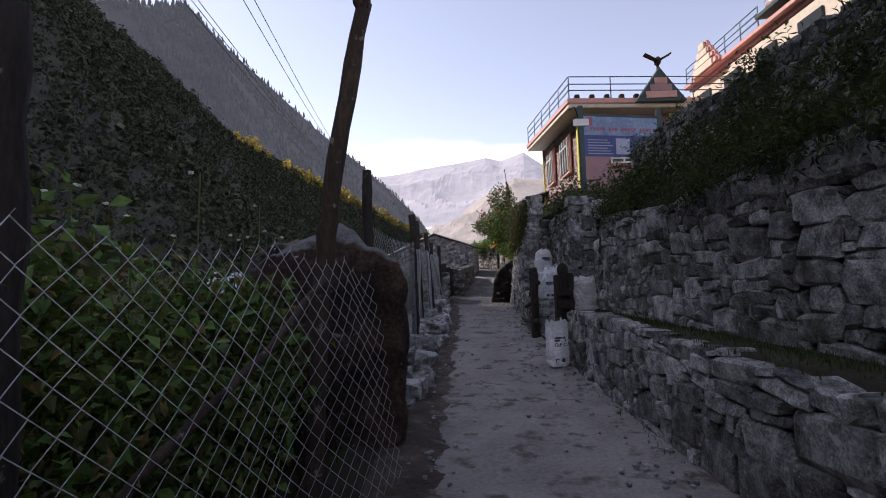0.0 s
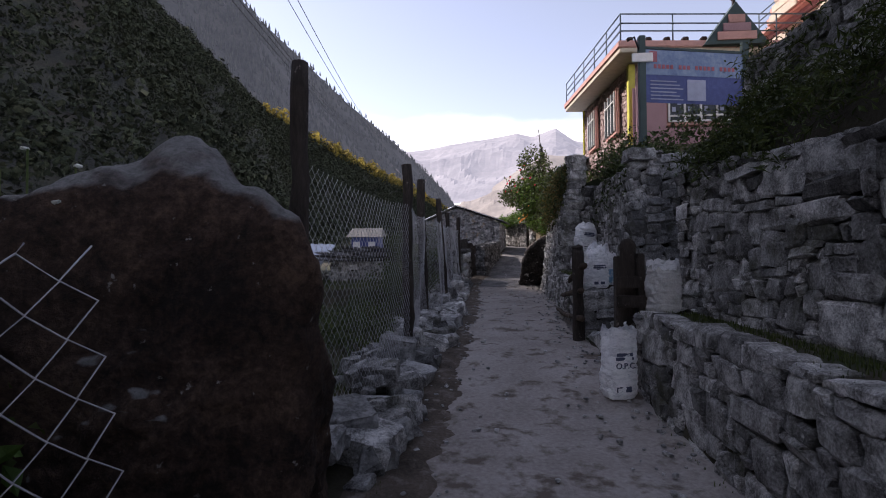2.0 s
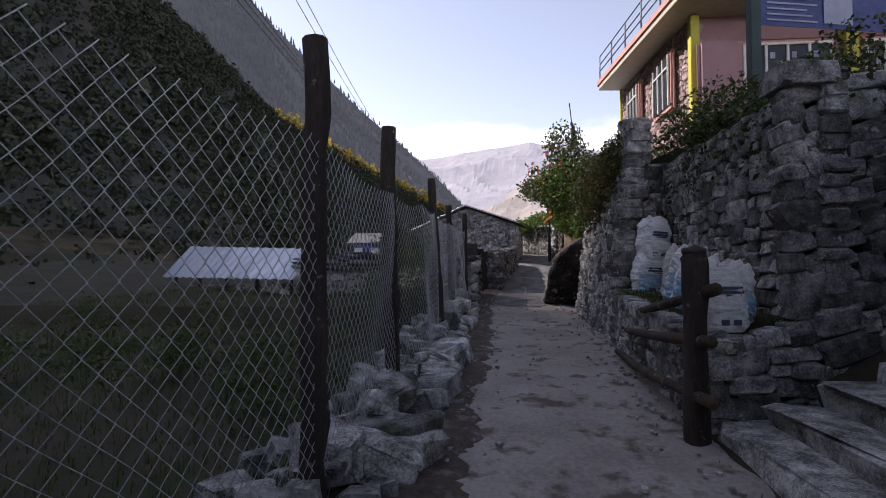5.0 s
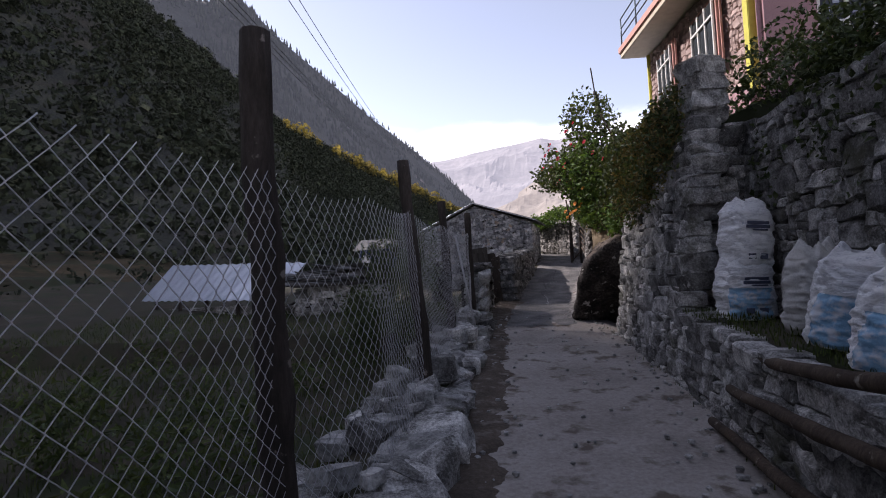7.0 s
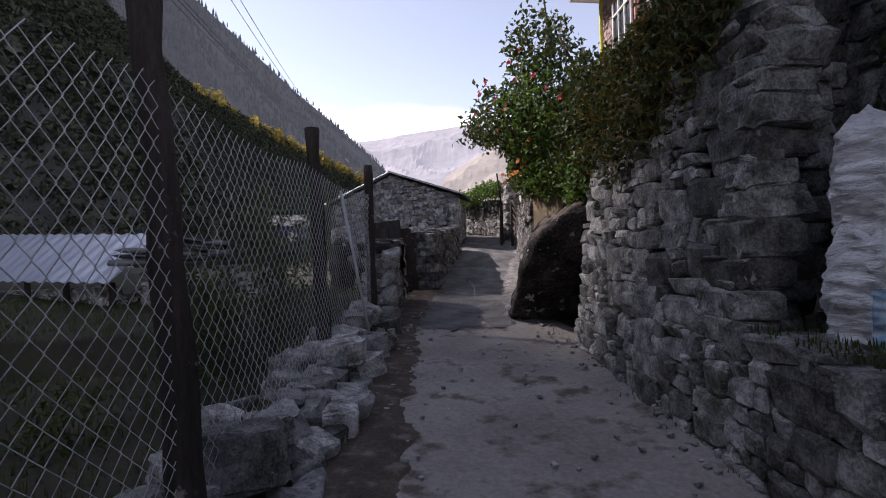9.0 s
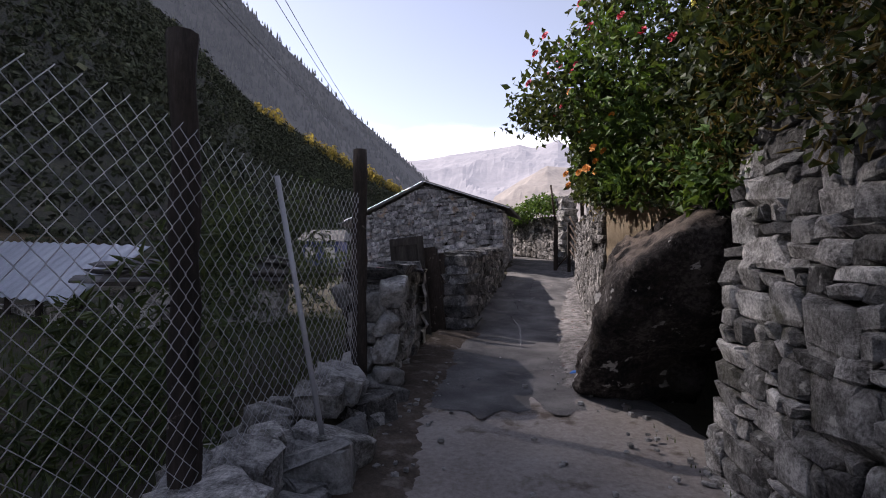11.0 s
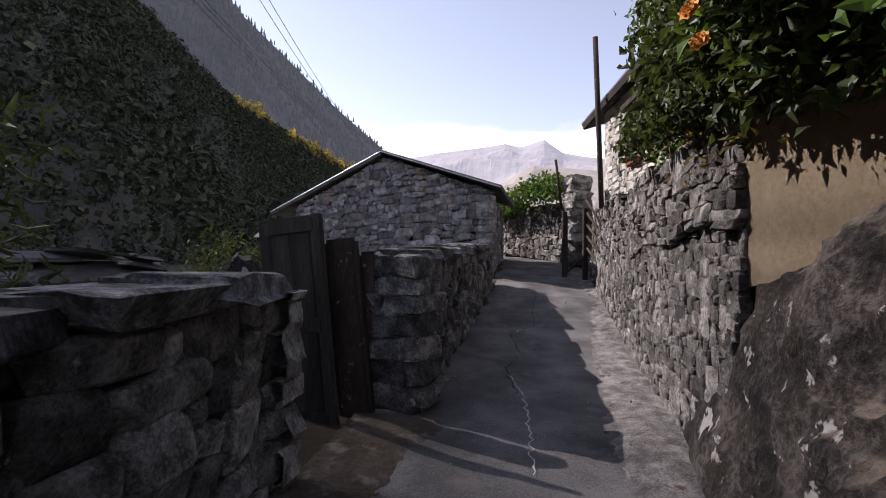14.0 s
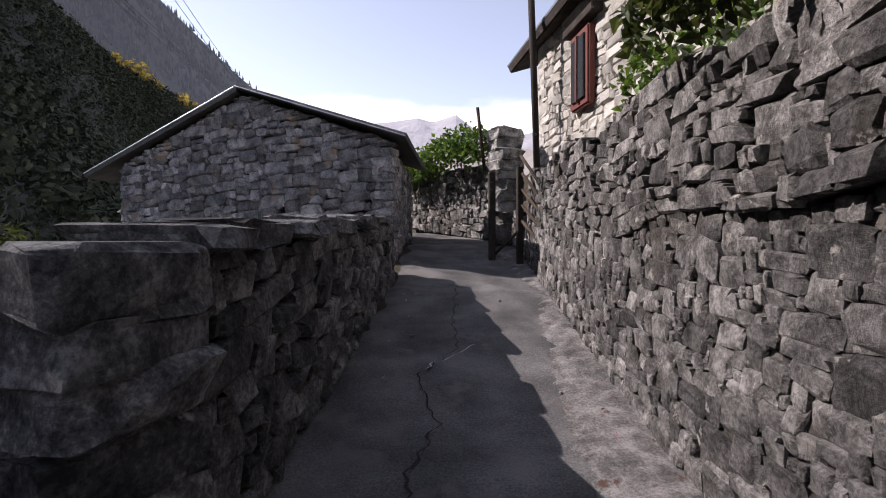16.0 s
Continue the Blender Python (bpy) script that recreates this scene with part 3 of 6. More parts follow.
def edge_l(y):
    return float(np.interp(y, EDGE_LY, EDGE_LX))


def edge_r(y):
    return float(np.interp(y, EDGE_RY, EDGE_RX))


def ease(x, a, b):
    t = min(1.0, max(0.0, (x - a) / (b - a)))
    return t * t * (3 - 2 * t)


def field_z(y):
    return -0.75 + 0.03 * max(0, min(y, 40))


# right bank: where its face stands, how high it is there, and the slope behind it
BANK_Y = [-30, 8.6, 8.7, 11.45, 11.6, 15.6, 15.8, 18.4, 20.4, 23.0, 24.5, 28, 30.5, 31, 40]
BANK_X = [3.04, 3.04, 5.6, 5.6, 3.5, 3.5, 2.98, 2.95, 3.1, 3.1, 3.15, 3.6, 4.1, 4.6, 5.4]
BANK_Z = [2.35, 2.5, 3.1, 3.1, 3.1, 3.1, 3.3, 3.0, 2.6, 2.6, 2.7, 2.8, 3.2, 3.4, 3.6]


def ground_z(x, y):
    tz, l, r = trail_z(y), edge_l(y), edge_r(y)
    if x < l:
        f = field_z(y) + 0.05 * noise.noise(Vector((x * 0.6, y * 0.6, 0)))
        z = tz + 0.06 * ease(x, l - 0.1, l - 0.4) + (f - tz - 0.06) * ease(x, l - 0.55, l - 2.0)
        if y > 20:
            z = tz + (f + 0.5 - tz) * ease(x, l - 0.6, l - 4)
        if x < -17:
            z += (-17 - x) * 0.09 * ease(x, -17, -26) if x > -60 else (43 * 0.09)
        return z
    if x <= r:
        return tz - 0.03
    bx, bz = float(np.interp(y, BANK_Y, BANK_X)), float(np.interp(y, BANK_Y, BANK_Z))
    if x < bx:
        if 8.8 <= y <= 11.4:
            return min(3.3, tz + 0.02 + max(0, x - 2.6) * 0.55)
        if y < 8.8:
            return 0.86 if x > 2.2 else tz - 0.03
        if 11.4 < y < 15.35:
            return 1.04 if x > 2.5 else tz - 0.03
        return tz - 0.03
    d = x - bx
    if y < 8.8:
        z = bz + min(d, 0.9) * 1.3 + max(0, min(d - 0.9, 6)) * 0.3
    else:
        z = bz + (min(d, 2.4) * 0.45 + max(0, min(d - 2.4, 8)) * 0.08 if y > 11.4 else 0.05 * min(d, 4))
    return z + 0.08 * noise.noise(Vector((x * 1.1, y * 1.1, 3))) * ease(d, 0, 0.5)


xs = np.unique(np.round(np.concatenate([[-3000, -1200, -500, -200, -100], np.arange(-60, -20, 4), np.arange(-20, -3, 0.8), np.arange(-3, 7, 0.16), np.arange(7, 20, 1.0), [25, 40, 80, 200, 600, 3000]]), 3))
ys = np.unique(np.round(np.concatenate([[-3000, -900, -200, -60], np.arange(-30, -6, 2.0), np.arange(-6, 36, 0.22), np.arange(36, 60, 2.0), [70, 100, 160, 300, 700, 1500, 4000]]), 3))
gv = [(x, y, ground_z(x, min(max(y, -30), 40))) for y in ys for x in xs]
nx = len(xs)
gq = [(j * nx + i, j * nx + i + 1, (j + 1) * nx + i + 1, (j + 1) * nx + i) for j in range(len(ys) - 1) for i in range(nx - 1)]
single("ground", big_mesh("ground", gv, gq, M_EARTH, True), M_EARTH, "dark earth and sparse grass of fields and banks", "ground", "", "structure")

# the trail: trodden dirt, then concrete on the climb
def trail_strip(name, y0, y1, material, label, lift):
    v, q = [], []
    ny, nw = int((y1 - y0) / 0.1) + 1, 26
    for j in range(ny + 1):
        y = y0 + (y1 - y0) * j / ny
        l, r = edge_l(y) - 0.3, edge_r(y) + 0.3
        for i in range(nw + 1):
            x = l + (r - l) * i / nw
            e = min(x - l, r - x)
            z = trail_z(y) + lift + 0.022 * noise.fractal(Vector((x * 1.6, y * 1.6, 0)), 1, 2, 4) - 0.05 * ease(e, 0.35, 0)
            z += 0.03 * ease(e, 0.55, 0.1)
            ragged = (0.5 * noise.noise(Vector((x * 1.7, 3, 0))) + 0.25 * noise.noise(Vector((x * 6, 7, 0)))) * ease(y, y0 + 1.2, y0)
            v.append((x, y + (ragged if lift else 0), z))
    for j in range(ny):
        for i in range(nw):
            k = j * (nw + 1) + i
            q.append((k, k + 1, k + nw + 2, k + nw + 1))
    return single(name, big_mesh(name, v, q, material, True), material, label, "path", "", "structure")


trail_strip("trail_dirt", -8, 20.6, M_TRAIL, "trodden grey-brown dirt trail with small stones", 0.0)
trail_strip("trail_concrete", 19.5, 36.5, M_CONCRETE, "rough grey concrete path climbing uphill", 0.005)

# darker earth strip that spills over the left edge of the trail
v, q = [], []
for j in range(421):
    y = 3.0 + 20.0 * j / 420
    l = edge_l(y)
    w = 0.36 + 0.24 * noise.noise(Vector((y * 0.8, 1, 0))) + 0.12 * noise.noise(Vector((y * 3.1, 2, 0))) + 0.05 * noise.noise(Vector((y * 11, 4, 0)))
    for i in range(7):
        x = l - 0.25 + (0.25 + max(0.05, w)) * i / 6
        base = 0.022 * noise.fractal(Vector((x * 1.6, y * 1.6, 0)), 1, 2, 4)
        v.append((x, y, trail_z(y) + base + 0.028 * ease(i, 6, 3) + 0.012 + 0.014 * noise.noise(Vector((x * 14, y * 14, 0))) - (0.02 if i == 6 else 0)))
for j in range(420):
    for i in range(6):
        q.append((j * 7 + i, j * 7 + i + 1, (j + 1) * 7 + i + 1, (j + 1) * 7 + i))
single("trail_verge", big_mesh("trail_verge", v, q, M_VERGE, True), M_VERGE, "darker earth strip along the trail edge", "verge", "", "structure")

# gravel and crumbled mortar along the foot of the lane wall
v, q = [], []
for j in range(321):
    y = 20.2 + 9.3 * j / 320
    e = edge_r(y)
    w = 0.36 + 0.14 * noise.noise(Vector((y * 0.9, 11, 0))) + 0.1 * noise.noise(Vector((y * 3.7, 12, 0))) + 0.05 * noise.noise(Vector((y * 12, 14, 0)))
    for i in range(7):
        x = e + 0.2 - (0.2 + max(0.06, w)) * i / 6
        base = 0.022 * noise.fractal(Vector((x * 1.6, y * 1.6, 0)), 1, 2, 4)
        v.append((x, y, trail_z(y) + base + 0.04 * ease(i, 6, 2) + 0.014 + 0.014 * noise.noise(Vector((x * 16, y * 16, 0))) - (0.02 if i == 6 else 0)))
for j in range(320):
    for i in range(6):
        q.append((j * 7 + i, (j + 1) * 7 + i, (j + 1) * 7 + i + 1, j * 7 + i + 1))
single("gravel_margin", big_mesh("gravel_margin", v, q, M_GRAVEL, True), M_GRAVEL, "pale gravel and crumbled mortar along the wall foot", "gravel", "", "structure")

# ---------------------------------------------------------------- hills and mountains
# dip at y 300, also unseen, lets sun through to the crest trees
# step near y 152, out of view, added to keep sun off the lower trail
RIDGE = [(-300, -300, 290), (-285, -60, 280), (-280, 60, 276), (-280, 140, 275), (-280, 151.9, 275), (-280, 154.3, 236), (-280, 200, 230), (-280, 300, 180), (-280, 400, 250), (-280, 470, 281), (-280, 530, 318), (-277, 621, 312), (-266, 754, 311), (-237, 908, 291), (-187, 1104, 266), (-131, 1293, 228), (-78, 1438, 180), (-40, 1490, 120), (20, 1540, 60)]
FOOT = [(-50, y) for y in (-300, -60, 60, 120, 130, 132, 160, 190, 215, 240, 265)] + [(-48, 310), (-44, 380), (-36, 480), (-24, 640), (-10, 860), (10, 1100), (40, 1300), (80, 1400)]
hv, hq = [], []
NV = 44
dense_r, dense_f = [], []
for k in range(len(RIDGE) - 1):
    steps = 1 if abs(RIDGE[k + 1][1] - RIDGE[k][1]) < 12 else 6
    for s in range(steps):
        t = s / steps
        dense_r.append(Vector(RIDGE[k]).lerp(Vector(RIDGE[k + 1]), t))
        dense_f.append(Vector((*FOOT[k], 0)).lerp(Vector((*FOOT[k + 1], 0)), t))
dense_r.append(Vector(RIDGE[-1]))
dense_f.append(Vector((*FOOT[-1], 0)))


def hill_point(k, v):
    f, r = dense_f[k], dense_r[k]
    p = f.lerp(r, min(v, 1.0))
    z = 1.5 + (r.z - 1.5) * (0.55 * min(v, 1) + 0.45 * min(v, 1) ** 1.7) if v <= 1 else r.z - (v - 1) * 240
    if v > 1:
        p = r + (r - f).normalized() * (v - 1) * 300
    amp = 26 * max(0, math.sin(math.pi * min(v, 1))) ** 0.8
    n = noise.fractal(Vector((p.x * 0.006, p.y * 0.006, z * 0.004)), 1, 2, 5)
    gully = noise.noise(Vector((p.y * 0.012, v * 0.8, 5)))
    return Vector((p.x + amp * n * 0.5, p.y, z + amp * (n * 0.55 + gully * 0.5)))


for k in range(len(dense_r)):
    for j in range(NV + 4):
        hv.append(hill_point(k, j / NV))
NW = NV + 4
for k in range(len(dense_r) - 1):
    for j in range(NW - 1):
        hq.append((k * NW + j, k * NW + j + 1, (k + 1) * NW + j + 1, (k + 1) * NW + j))
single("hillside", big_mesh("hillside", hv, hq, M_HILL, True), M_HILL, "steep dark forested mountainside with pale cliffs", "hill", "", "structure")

# nearer shaded flank in front of the mountainside; its crest runs down into the valley
CREST = [(125, 26, 170), (95, 29, 170), (72, 30, 175), (56, 31, 185), (46, 30.5, 195), (40, 28.5, 205), (36.95, 26.3, 212), (31.5, 22.7, 225), (26.2, 18.2, 240), (23.4, 16.0, 250), (20.2, 14.2, 260), (16.8, 12.4, 272), (14.2, 11.0, 282), (10.0, 8.9, 300), (6.0, 6.7, 320), (3.0, 5.0, 340), (-1, 3.0, 370), (-5, 1.0, 400)]
SPUR = [(-math.sin(radians(az)) * d, math.cos(radians(az)) * d, 1.5 + d * math.tan(radians(el))) for az, el, d in CREST]


def spur_point(k, v):
    a = Vector(SPUR[k])
    az = radians(CREST[k][0])
    out = Vector((math.sin(az) * 0.75 + 0.45, -math.cos(az) * 0.75 - 0.1, 0)).normalized()
    w = (1 - v) if v <= 1 else (v - 1)
    run = min(18 + a.z * 1.02, a.xy.length - 55)
    p = a + out * (1 if v <= 1 else -1) * w * run
    gully = noise.noise(Vector((p.x * 0.03, p.y * 0.03, 2))) * 0.16 * a.z * math.sin(math.pi * min(w, 1))
    z = a.z * (1 - w ** 0.95) + gully + 1.6 * noise.fractal(p * 0.05, 1, 2, 4) * (1 - abs(w - 0.3))
    return Vector((p.x, p.y, z))


def spur_at(k, v):
    return spur_point(int(k), v).lerp(spur_point(int(k) + 1, v), k - int(k))


NS = 4 * (len(SPUR) - 1)
sv = [spur_at(min(i / 4, len(SPUR) - 1.001), j / 14) for i in range(NS + 1) for j in range(29)]
sq = [(k * 29 + j, k * 29 + j + 1, (k + 1) * 29 + j + 1, (k + 1) * 29 + j) for k in range(NS) for j in range(28)]
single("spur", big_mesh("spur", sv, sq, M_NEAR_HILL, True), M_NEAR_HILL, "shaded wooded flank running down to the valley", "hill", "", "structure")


def conifers(name, roots, heights, material, label, seed, fat=0.2):
    """Far trees: three ragged skirts each, joined, past counting."""
    r = np.random.default_rng(seed)
    vv, qq, base = [], [], 0
    ring = np.arange(6) * np.pi / 3
    for (x, y, z), h in zip(roots, heights):
        vs = []
        for lev, (z0, z1, w0, w1) in enumerate(((0.05, 0.5, 1.0, 0.35), (0.32, 0.75, 0.75, 0.22), (0.6, 1.0, 0.5, 0.02))):
            j0 = r.uniform(0.65, 1.25, 6) * w0 * h * fat
            a = ring + r.uniform(0, 1)
            vs.append(np.stack([x + np.cos(a) * j0, y + np.sin(a) * j0, z + h * (z0 + r.uniform(-0.04, 0.04, 6))], 1))
            j1 = w1 * h * fat
            vs.append(np.stack([x + np.cos(a) * j1, y + np.sin(a) * j1, np.full(6, z + h * z1)], 1))
        vs = np.concatenate(vs)
        for lev in range(3):
            b0 = base + lev * 12
            for k in range(6):
                qq.append((b0 + k, b0 + (k + 1) % 6, b0 + 6 + (k + 1) % 6, b0 + 6 + k))
        vv.append(vs)
        base += 36
    single(name, big_mesh(name, np.concatenate(vv), qq, material), material, label, "woods", "", "stuff")


def leafy_trees(name, roots, heights, material, label, seed, fat=0.42, tufts=21):
    """Broadleaved trees and shrubs too many to count: ragged tufts of foliage heaped into a crown each, joined."""
    r = np.random.default_rng(seed)
    c = np.repeat(np.asarray(roots, float), tufts, 0)
    h = np.repeat(np.asarray(heights, float), tufts)[:, None]
    n = len(c)
    d = r.normal(size=(n, 3))
    d /= np.linalg.norm(d, axis=1, keepdims=True)
    rad = r.uniform(0.35, 1.0, (n, 1)) ** 0.5 * r.uniform(0.8, 1.2, (n, 1))
    at = c + d * rad * h * np.array([fat, fat, 0.5]) + np.array([0, 0, 0.48]) * h
    u = r.normal(size=(n, 3)) + d * 0.2
    u -= d * (u * d).sum(1, keepdims=True) * 0.8
    u /= np.linalg.norm(u, axis=1, keepdims=True)
    w = np.cross(d, u)
    sz = h * r.uniform(0.06, 0.17, (n, 1))
    v = np.stack([at - u * sz, at - w * sz * r.uniform(0.4, 1, (n, 1)), at + u * sz + d * sz * 0.3, at + w * sz * r.uniform(0.4, 1, (n, 1))], 1).reshape(-1, 3)
    single(name, big_mesh(name, v, np.arange(4 * n).reshape(-1, 4), material), material, label, "woods", "", "stuff")


r = random.Random(5)
roots, hs = [], []
while len(roots) < 9000:
    k = r.uniform(4, len(dense_r) - 1.01)
    v = r.random() ** 0.95
    p = hill_point(int(k), v).lerp(hill_point(int(k) + 1, v), k - int(k))
    if noise.noise(p * 0.012) < -0.32 and v < 0.93:
        continue
    roots.append((p.x, p.y, p.z - 0.5))
    hs.append(r.uniform(4.5, 10) * (1.0 if v > 0.5 else 1.15))
for k in range(8, len(dense_r) - 1):
    a, b = hill_point(k, 1.0), hill_point(k + 1, 1.0)
    for s in range(max(2, int((b - a).length / 6))):
        p = a.lerp(b, r.random())
        roots.append((p.x + r.uniform(-4, 4), p.y, p.z - 1))
        hs.append(r.uniform(4, 11))
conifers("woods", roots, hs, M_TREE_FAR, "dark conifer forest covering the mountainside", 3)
roots, hs = [], []
for _ in range(520):
    f = r.random() ** 0.62
    k = 8.9 + f * (len(SPUR) - 9.95)
    p = spur_at(k, r.uniform(0.93 - 0.1 * f, 1.03))
    roots.append((p.x, p.y, p.z - 0.3))
    hs.append(r.uniform(2.2, 6.5) * (1.35 if r.random() < 0.15 else 0.9))
leafy_trees("sunlit_woods", roots, hs, M_TREE_GOLD, "yellow-green sunlit trees along the crest of the flank", 4, 0.36, 40)

roots, hs = [], []
for i in range(25000):
    k = r.uniform(1.2, len(SPUR) - 1.01)
    v = r.random()
    p = spur_at(k, v)
    roots.append((p.x, p.y, p.z - 0.4))
    hs.append(r.uniform(1.3, 3.6) * (1.6 if r.random() < 0.1 else 1))
leafy_trees("spur_woods", roots, hs, M_TREE, "dark shrubs and trees on the shaded flank", 6, 0.42)

# dry terraces between the fields and the woods
tv, tq = [], []
for i in range(31):
    for j in range(41):
        x, y = -19 - i * 1.6, -10 + j * 5
        h = (-19 - x) * 0.34
        h = 0.5 * h + 0.5 * math.floor(h / 1.6) * 1.6 + 0.5 * noise.noise(Vector((x * 0.2, y * 0.1, 0)))
        tv.append((x, y, ground_z(-19, 20) + 0.1 + max(0, h) * (0.6 + 0.4 * ease(y, 0, 120))))
for i in range(30):
    for j in range(40):
        k = i * 41 + j
        tq.append((k, k + 1, k + 42, k + 41))
single("terraces", big_mesh("terraces", tv, tq, M_TERRACE, True), M_TERRACE, "brown dry grass terraces below the forest", "hill", "", "structure")


def range_mesh(name, sky, dist, material, label, depth, low):
    """A far range: its crest by bearing (left positive) and height angle in degrees."""
    v, q = [], []
    n, m = 200, 30
    a0, a1 = sky[0][0], sky[-1][0]
    for i in range(n + 1):
        az = a0 + (a1 - a0) * i / n
        el = float(np.interp(-az, [-s[0] for s in sky], [s[1] for s in sky]))
        for j in range(m + 1):
            t = j / m
            d = dist - depth * (1 - t)
            zt = dist * math.tan(radians(el)) * (0.25 + 0.75 * t ** 1.15) if low is None else low + (dist * math.tan(radians(el)) - low) * t ** 1.1
            p = Vector((-math.sin(radians(az)) * d, math.cos(radians(az)) * d, zt))
            nz = noise.ridged_multi_fractal(Vector((p.x * 0.0018, p.y * 0.0018, p.z * 0.0012)), 1, 2.1, 5, 1, 2) - 1
            p.z += nz * (60 if t < 1 else 26) * (0.3 + math.sin(math.pi * t))
            v.append(p)
    for i in range(n):
        for j in range(m):
            k = i * (m + 1) + j
            q.append((k, k + 1, k + m + 2, k + m + 1))
    single(name, big_mesh(name, v, q, material), material, label, "mountain", "", "structure")


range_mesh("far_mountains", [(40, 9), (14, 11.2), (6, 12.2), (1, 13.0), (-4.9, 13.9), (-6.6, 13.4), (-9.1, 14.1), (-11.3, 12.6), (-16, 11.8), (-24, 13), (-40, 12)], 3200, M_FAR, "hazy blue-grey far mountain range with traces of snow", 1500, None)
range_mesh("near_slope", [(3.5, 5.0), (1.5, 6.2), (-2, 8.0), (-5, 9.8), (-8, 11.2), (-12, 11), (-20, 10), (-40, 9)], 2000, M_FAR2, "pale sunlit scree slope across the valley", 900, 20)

# ---------------------------------------------------------------- right side walls
def lin(a, b):
    return lambda t: a + (b - a) * t


low_wall = stone_wall("wall_ledge", (1.98, -6), (2.12, 8.5), lambda t: trail_z(-6 + 14.5 * t) - 0.05, lambda t: 0.86 + 0.04 * math.sin(9 * t), M_STONE, "low dry-stone retaining wall with a grassy ledge on top", (-1, 0), (0.14, 0.6), (0.06, 0.28), 0.06, 260, 0.62, 11)
stone_wall("", (2.13, 8.5), (2.85, 8.52), lin(-0.1, 0.2), lin(0.88, 0.9), M_STONE, "", (0, 1), (0.18, 0.4), (0.09, 0.2), 0, 12, None, 12, parent=low_wall)
upper = stone_wall("wall_upper", (2.74, -6), (2.78, 8.9), lin(0.78, 0.84), lambda t: 2.42 + 0.1 * math.sin(14 * t), M_STONE, "tall dry-stone wall of grey blocks, overgrown on top", (-1, 0), (0.14, 0.66), (0.07, 0.3), 0.05, 280, 0.68, 13, 0.28)
stone_wall("", (3.45, -4), (3.4, 8.7), lin(2.9, 2.9), lambda t: 3.45 + 0.3 * ease(t, 0.3, 0.9) + 0.05 * math.sin(31 * t), M_STONE, "", (-1, 0), (0.16, 0.45), (0.09, 0.2), 0.12, 60, 0.75, 14, 0.3, parent=upper)
stone_wall("", (2.78, 8.88), (4.4, 8.9), lin(0.9, 1.4), lin(2.5, 3.7), M_STONE, "", (0, 1), (0.16, 0.4), (0.09, 0.2), 0, 30, None, 15, parent=upper)

stair_wall = stone_wall("wall_stair", (2.98, 11.28), (5.7, 11.28), lin(0.3, 1.3), lin(3.27, 3.22), M_STONE, "stone wall beside the steps, dark and mossy", (0, -1), (0.2, 0.6), (0.12, 0.28), 0.03, 110, 0.1, 16)
terrace = stone_wall("wall_terrace", (2.08, 10.95), (2.36, 15.4), lambda t: trail_z(10.95 + 4.45 * t) - 0.05, lin(0.93, 1.14), M_STONE, "low dry-stone terrace wall under the filled sacks", (-1, 0), (0.16, 0.45), (0.09, 0.2), 0.05, 130, 0.5, 17, 0.3)
stone_wall("", (2.1, 10.97), (3.0, 11.0), lin(0.05, 0.2), lin(0.95, 1.0), M_STONE, "", (0, -1), (0.16, 0.4), (0.09, 0.2), 0, 20, None, 18, parent=terrace)
stone_wall("wall_terrace_back", (3.2, 11.28), (3.3, 15.75), lin(0.98, 1.08), lin(3.2, 3.25), M_STONE, "dark dry-stone wall behind the sacks, hung with creepers", (-1, 0), (0.18, 0.5), (0.1, 0.24), 0.03, 180, 0.5, 19, 0.28)
corner = stone_wall("wall_corner", (2.66, 15.6), (3.4, 15.6), lin(0.98, 1.0), lin(3.2, 3.3), M_STONE, "squared corner of the stacked stone wall", (0, -1), (0.2, 0.45), (0.12, 0.22), 0.0, 40, None, 20, 0.3)
r = random.Random(61)
z = 0.98
while z < 3.2:
    h = r.uniform(0.13, 0.24)
    w = r.uniform(0.3, 0.44)
    ob = new("quoin", stone_mesh(r.randrange(26), M_STONE))
    ob.parent = corner
    ob.matrix_basis = Matrix.Translation((2.36 + 0.125 * (z - 0.5) + w / 2 + r.uniform(-0.02, 0.02), 15.56, z + h / 2)) @ Matrix.Rotation(r.uniform(-0.06, 0.06), 4, "Z") @ Matrix.Rotation(r.uniform(-0.04, 0.04), 4, "Y") @ Matrix.Diagonal((w, r.uniform(0.36, 0.5), h * 1.04, 1))
    z += h
main = stone_wall("wall_main", (2.33, 15.4), (2.36, 18.5), lambda t: trail_z(15.4 + 3.1 * t) - 0.06, lambda t: 3.2 - 0.25 * t, M_STONE, "tall dry-stone retaining wall of grey slabs, leaning back", (-1, 0.0), (0.12, 0.56), (0.06, 0.24), 0.12, 290, 0.2, 21, 0.45)
# the stacked pier on the corner
pier = thing("stone_pier", "square pier of stacked grey blocks on the wall corner", "pier")
z = 3.28
for k in range(4):
    h = 0.17 + 0.05 * (k % 2)
    ob = new("stone", stone_mesh(k * 3 + 1, M_STONE))
    ob.parent = pier
    ob.matrix_basis = Matrix.Translation((2.93, 15.62, z + h / 2)) @ Matrix.Rotation(0.1 * k, 4, "Z") @ Matrix.Diagonal((0.42, 0.42, h * 1.06, 1))
    z += h
pier2 = thing("stone_pier", "square pier of stacked blocks above the steps", "pier")
z = 3.12
for k in range(1):
    ob = new("stone", stone_mesh(k * 5 + 2, M_STONE))
    ob.parent = pier2
    ob.matrix_basis = Matrix.Translation((3.15, 11.45, z + 0.1)) @ Matrix.Rotation(0.2 * k, 4, "Z") @ Matrix.Diagonal((0.46, 0.42, 0.21, 1))
    z += 0.2

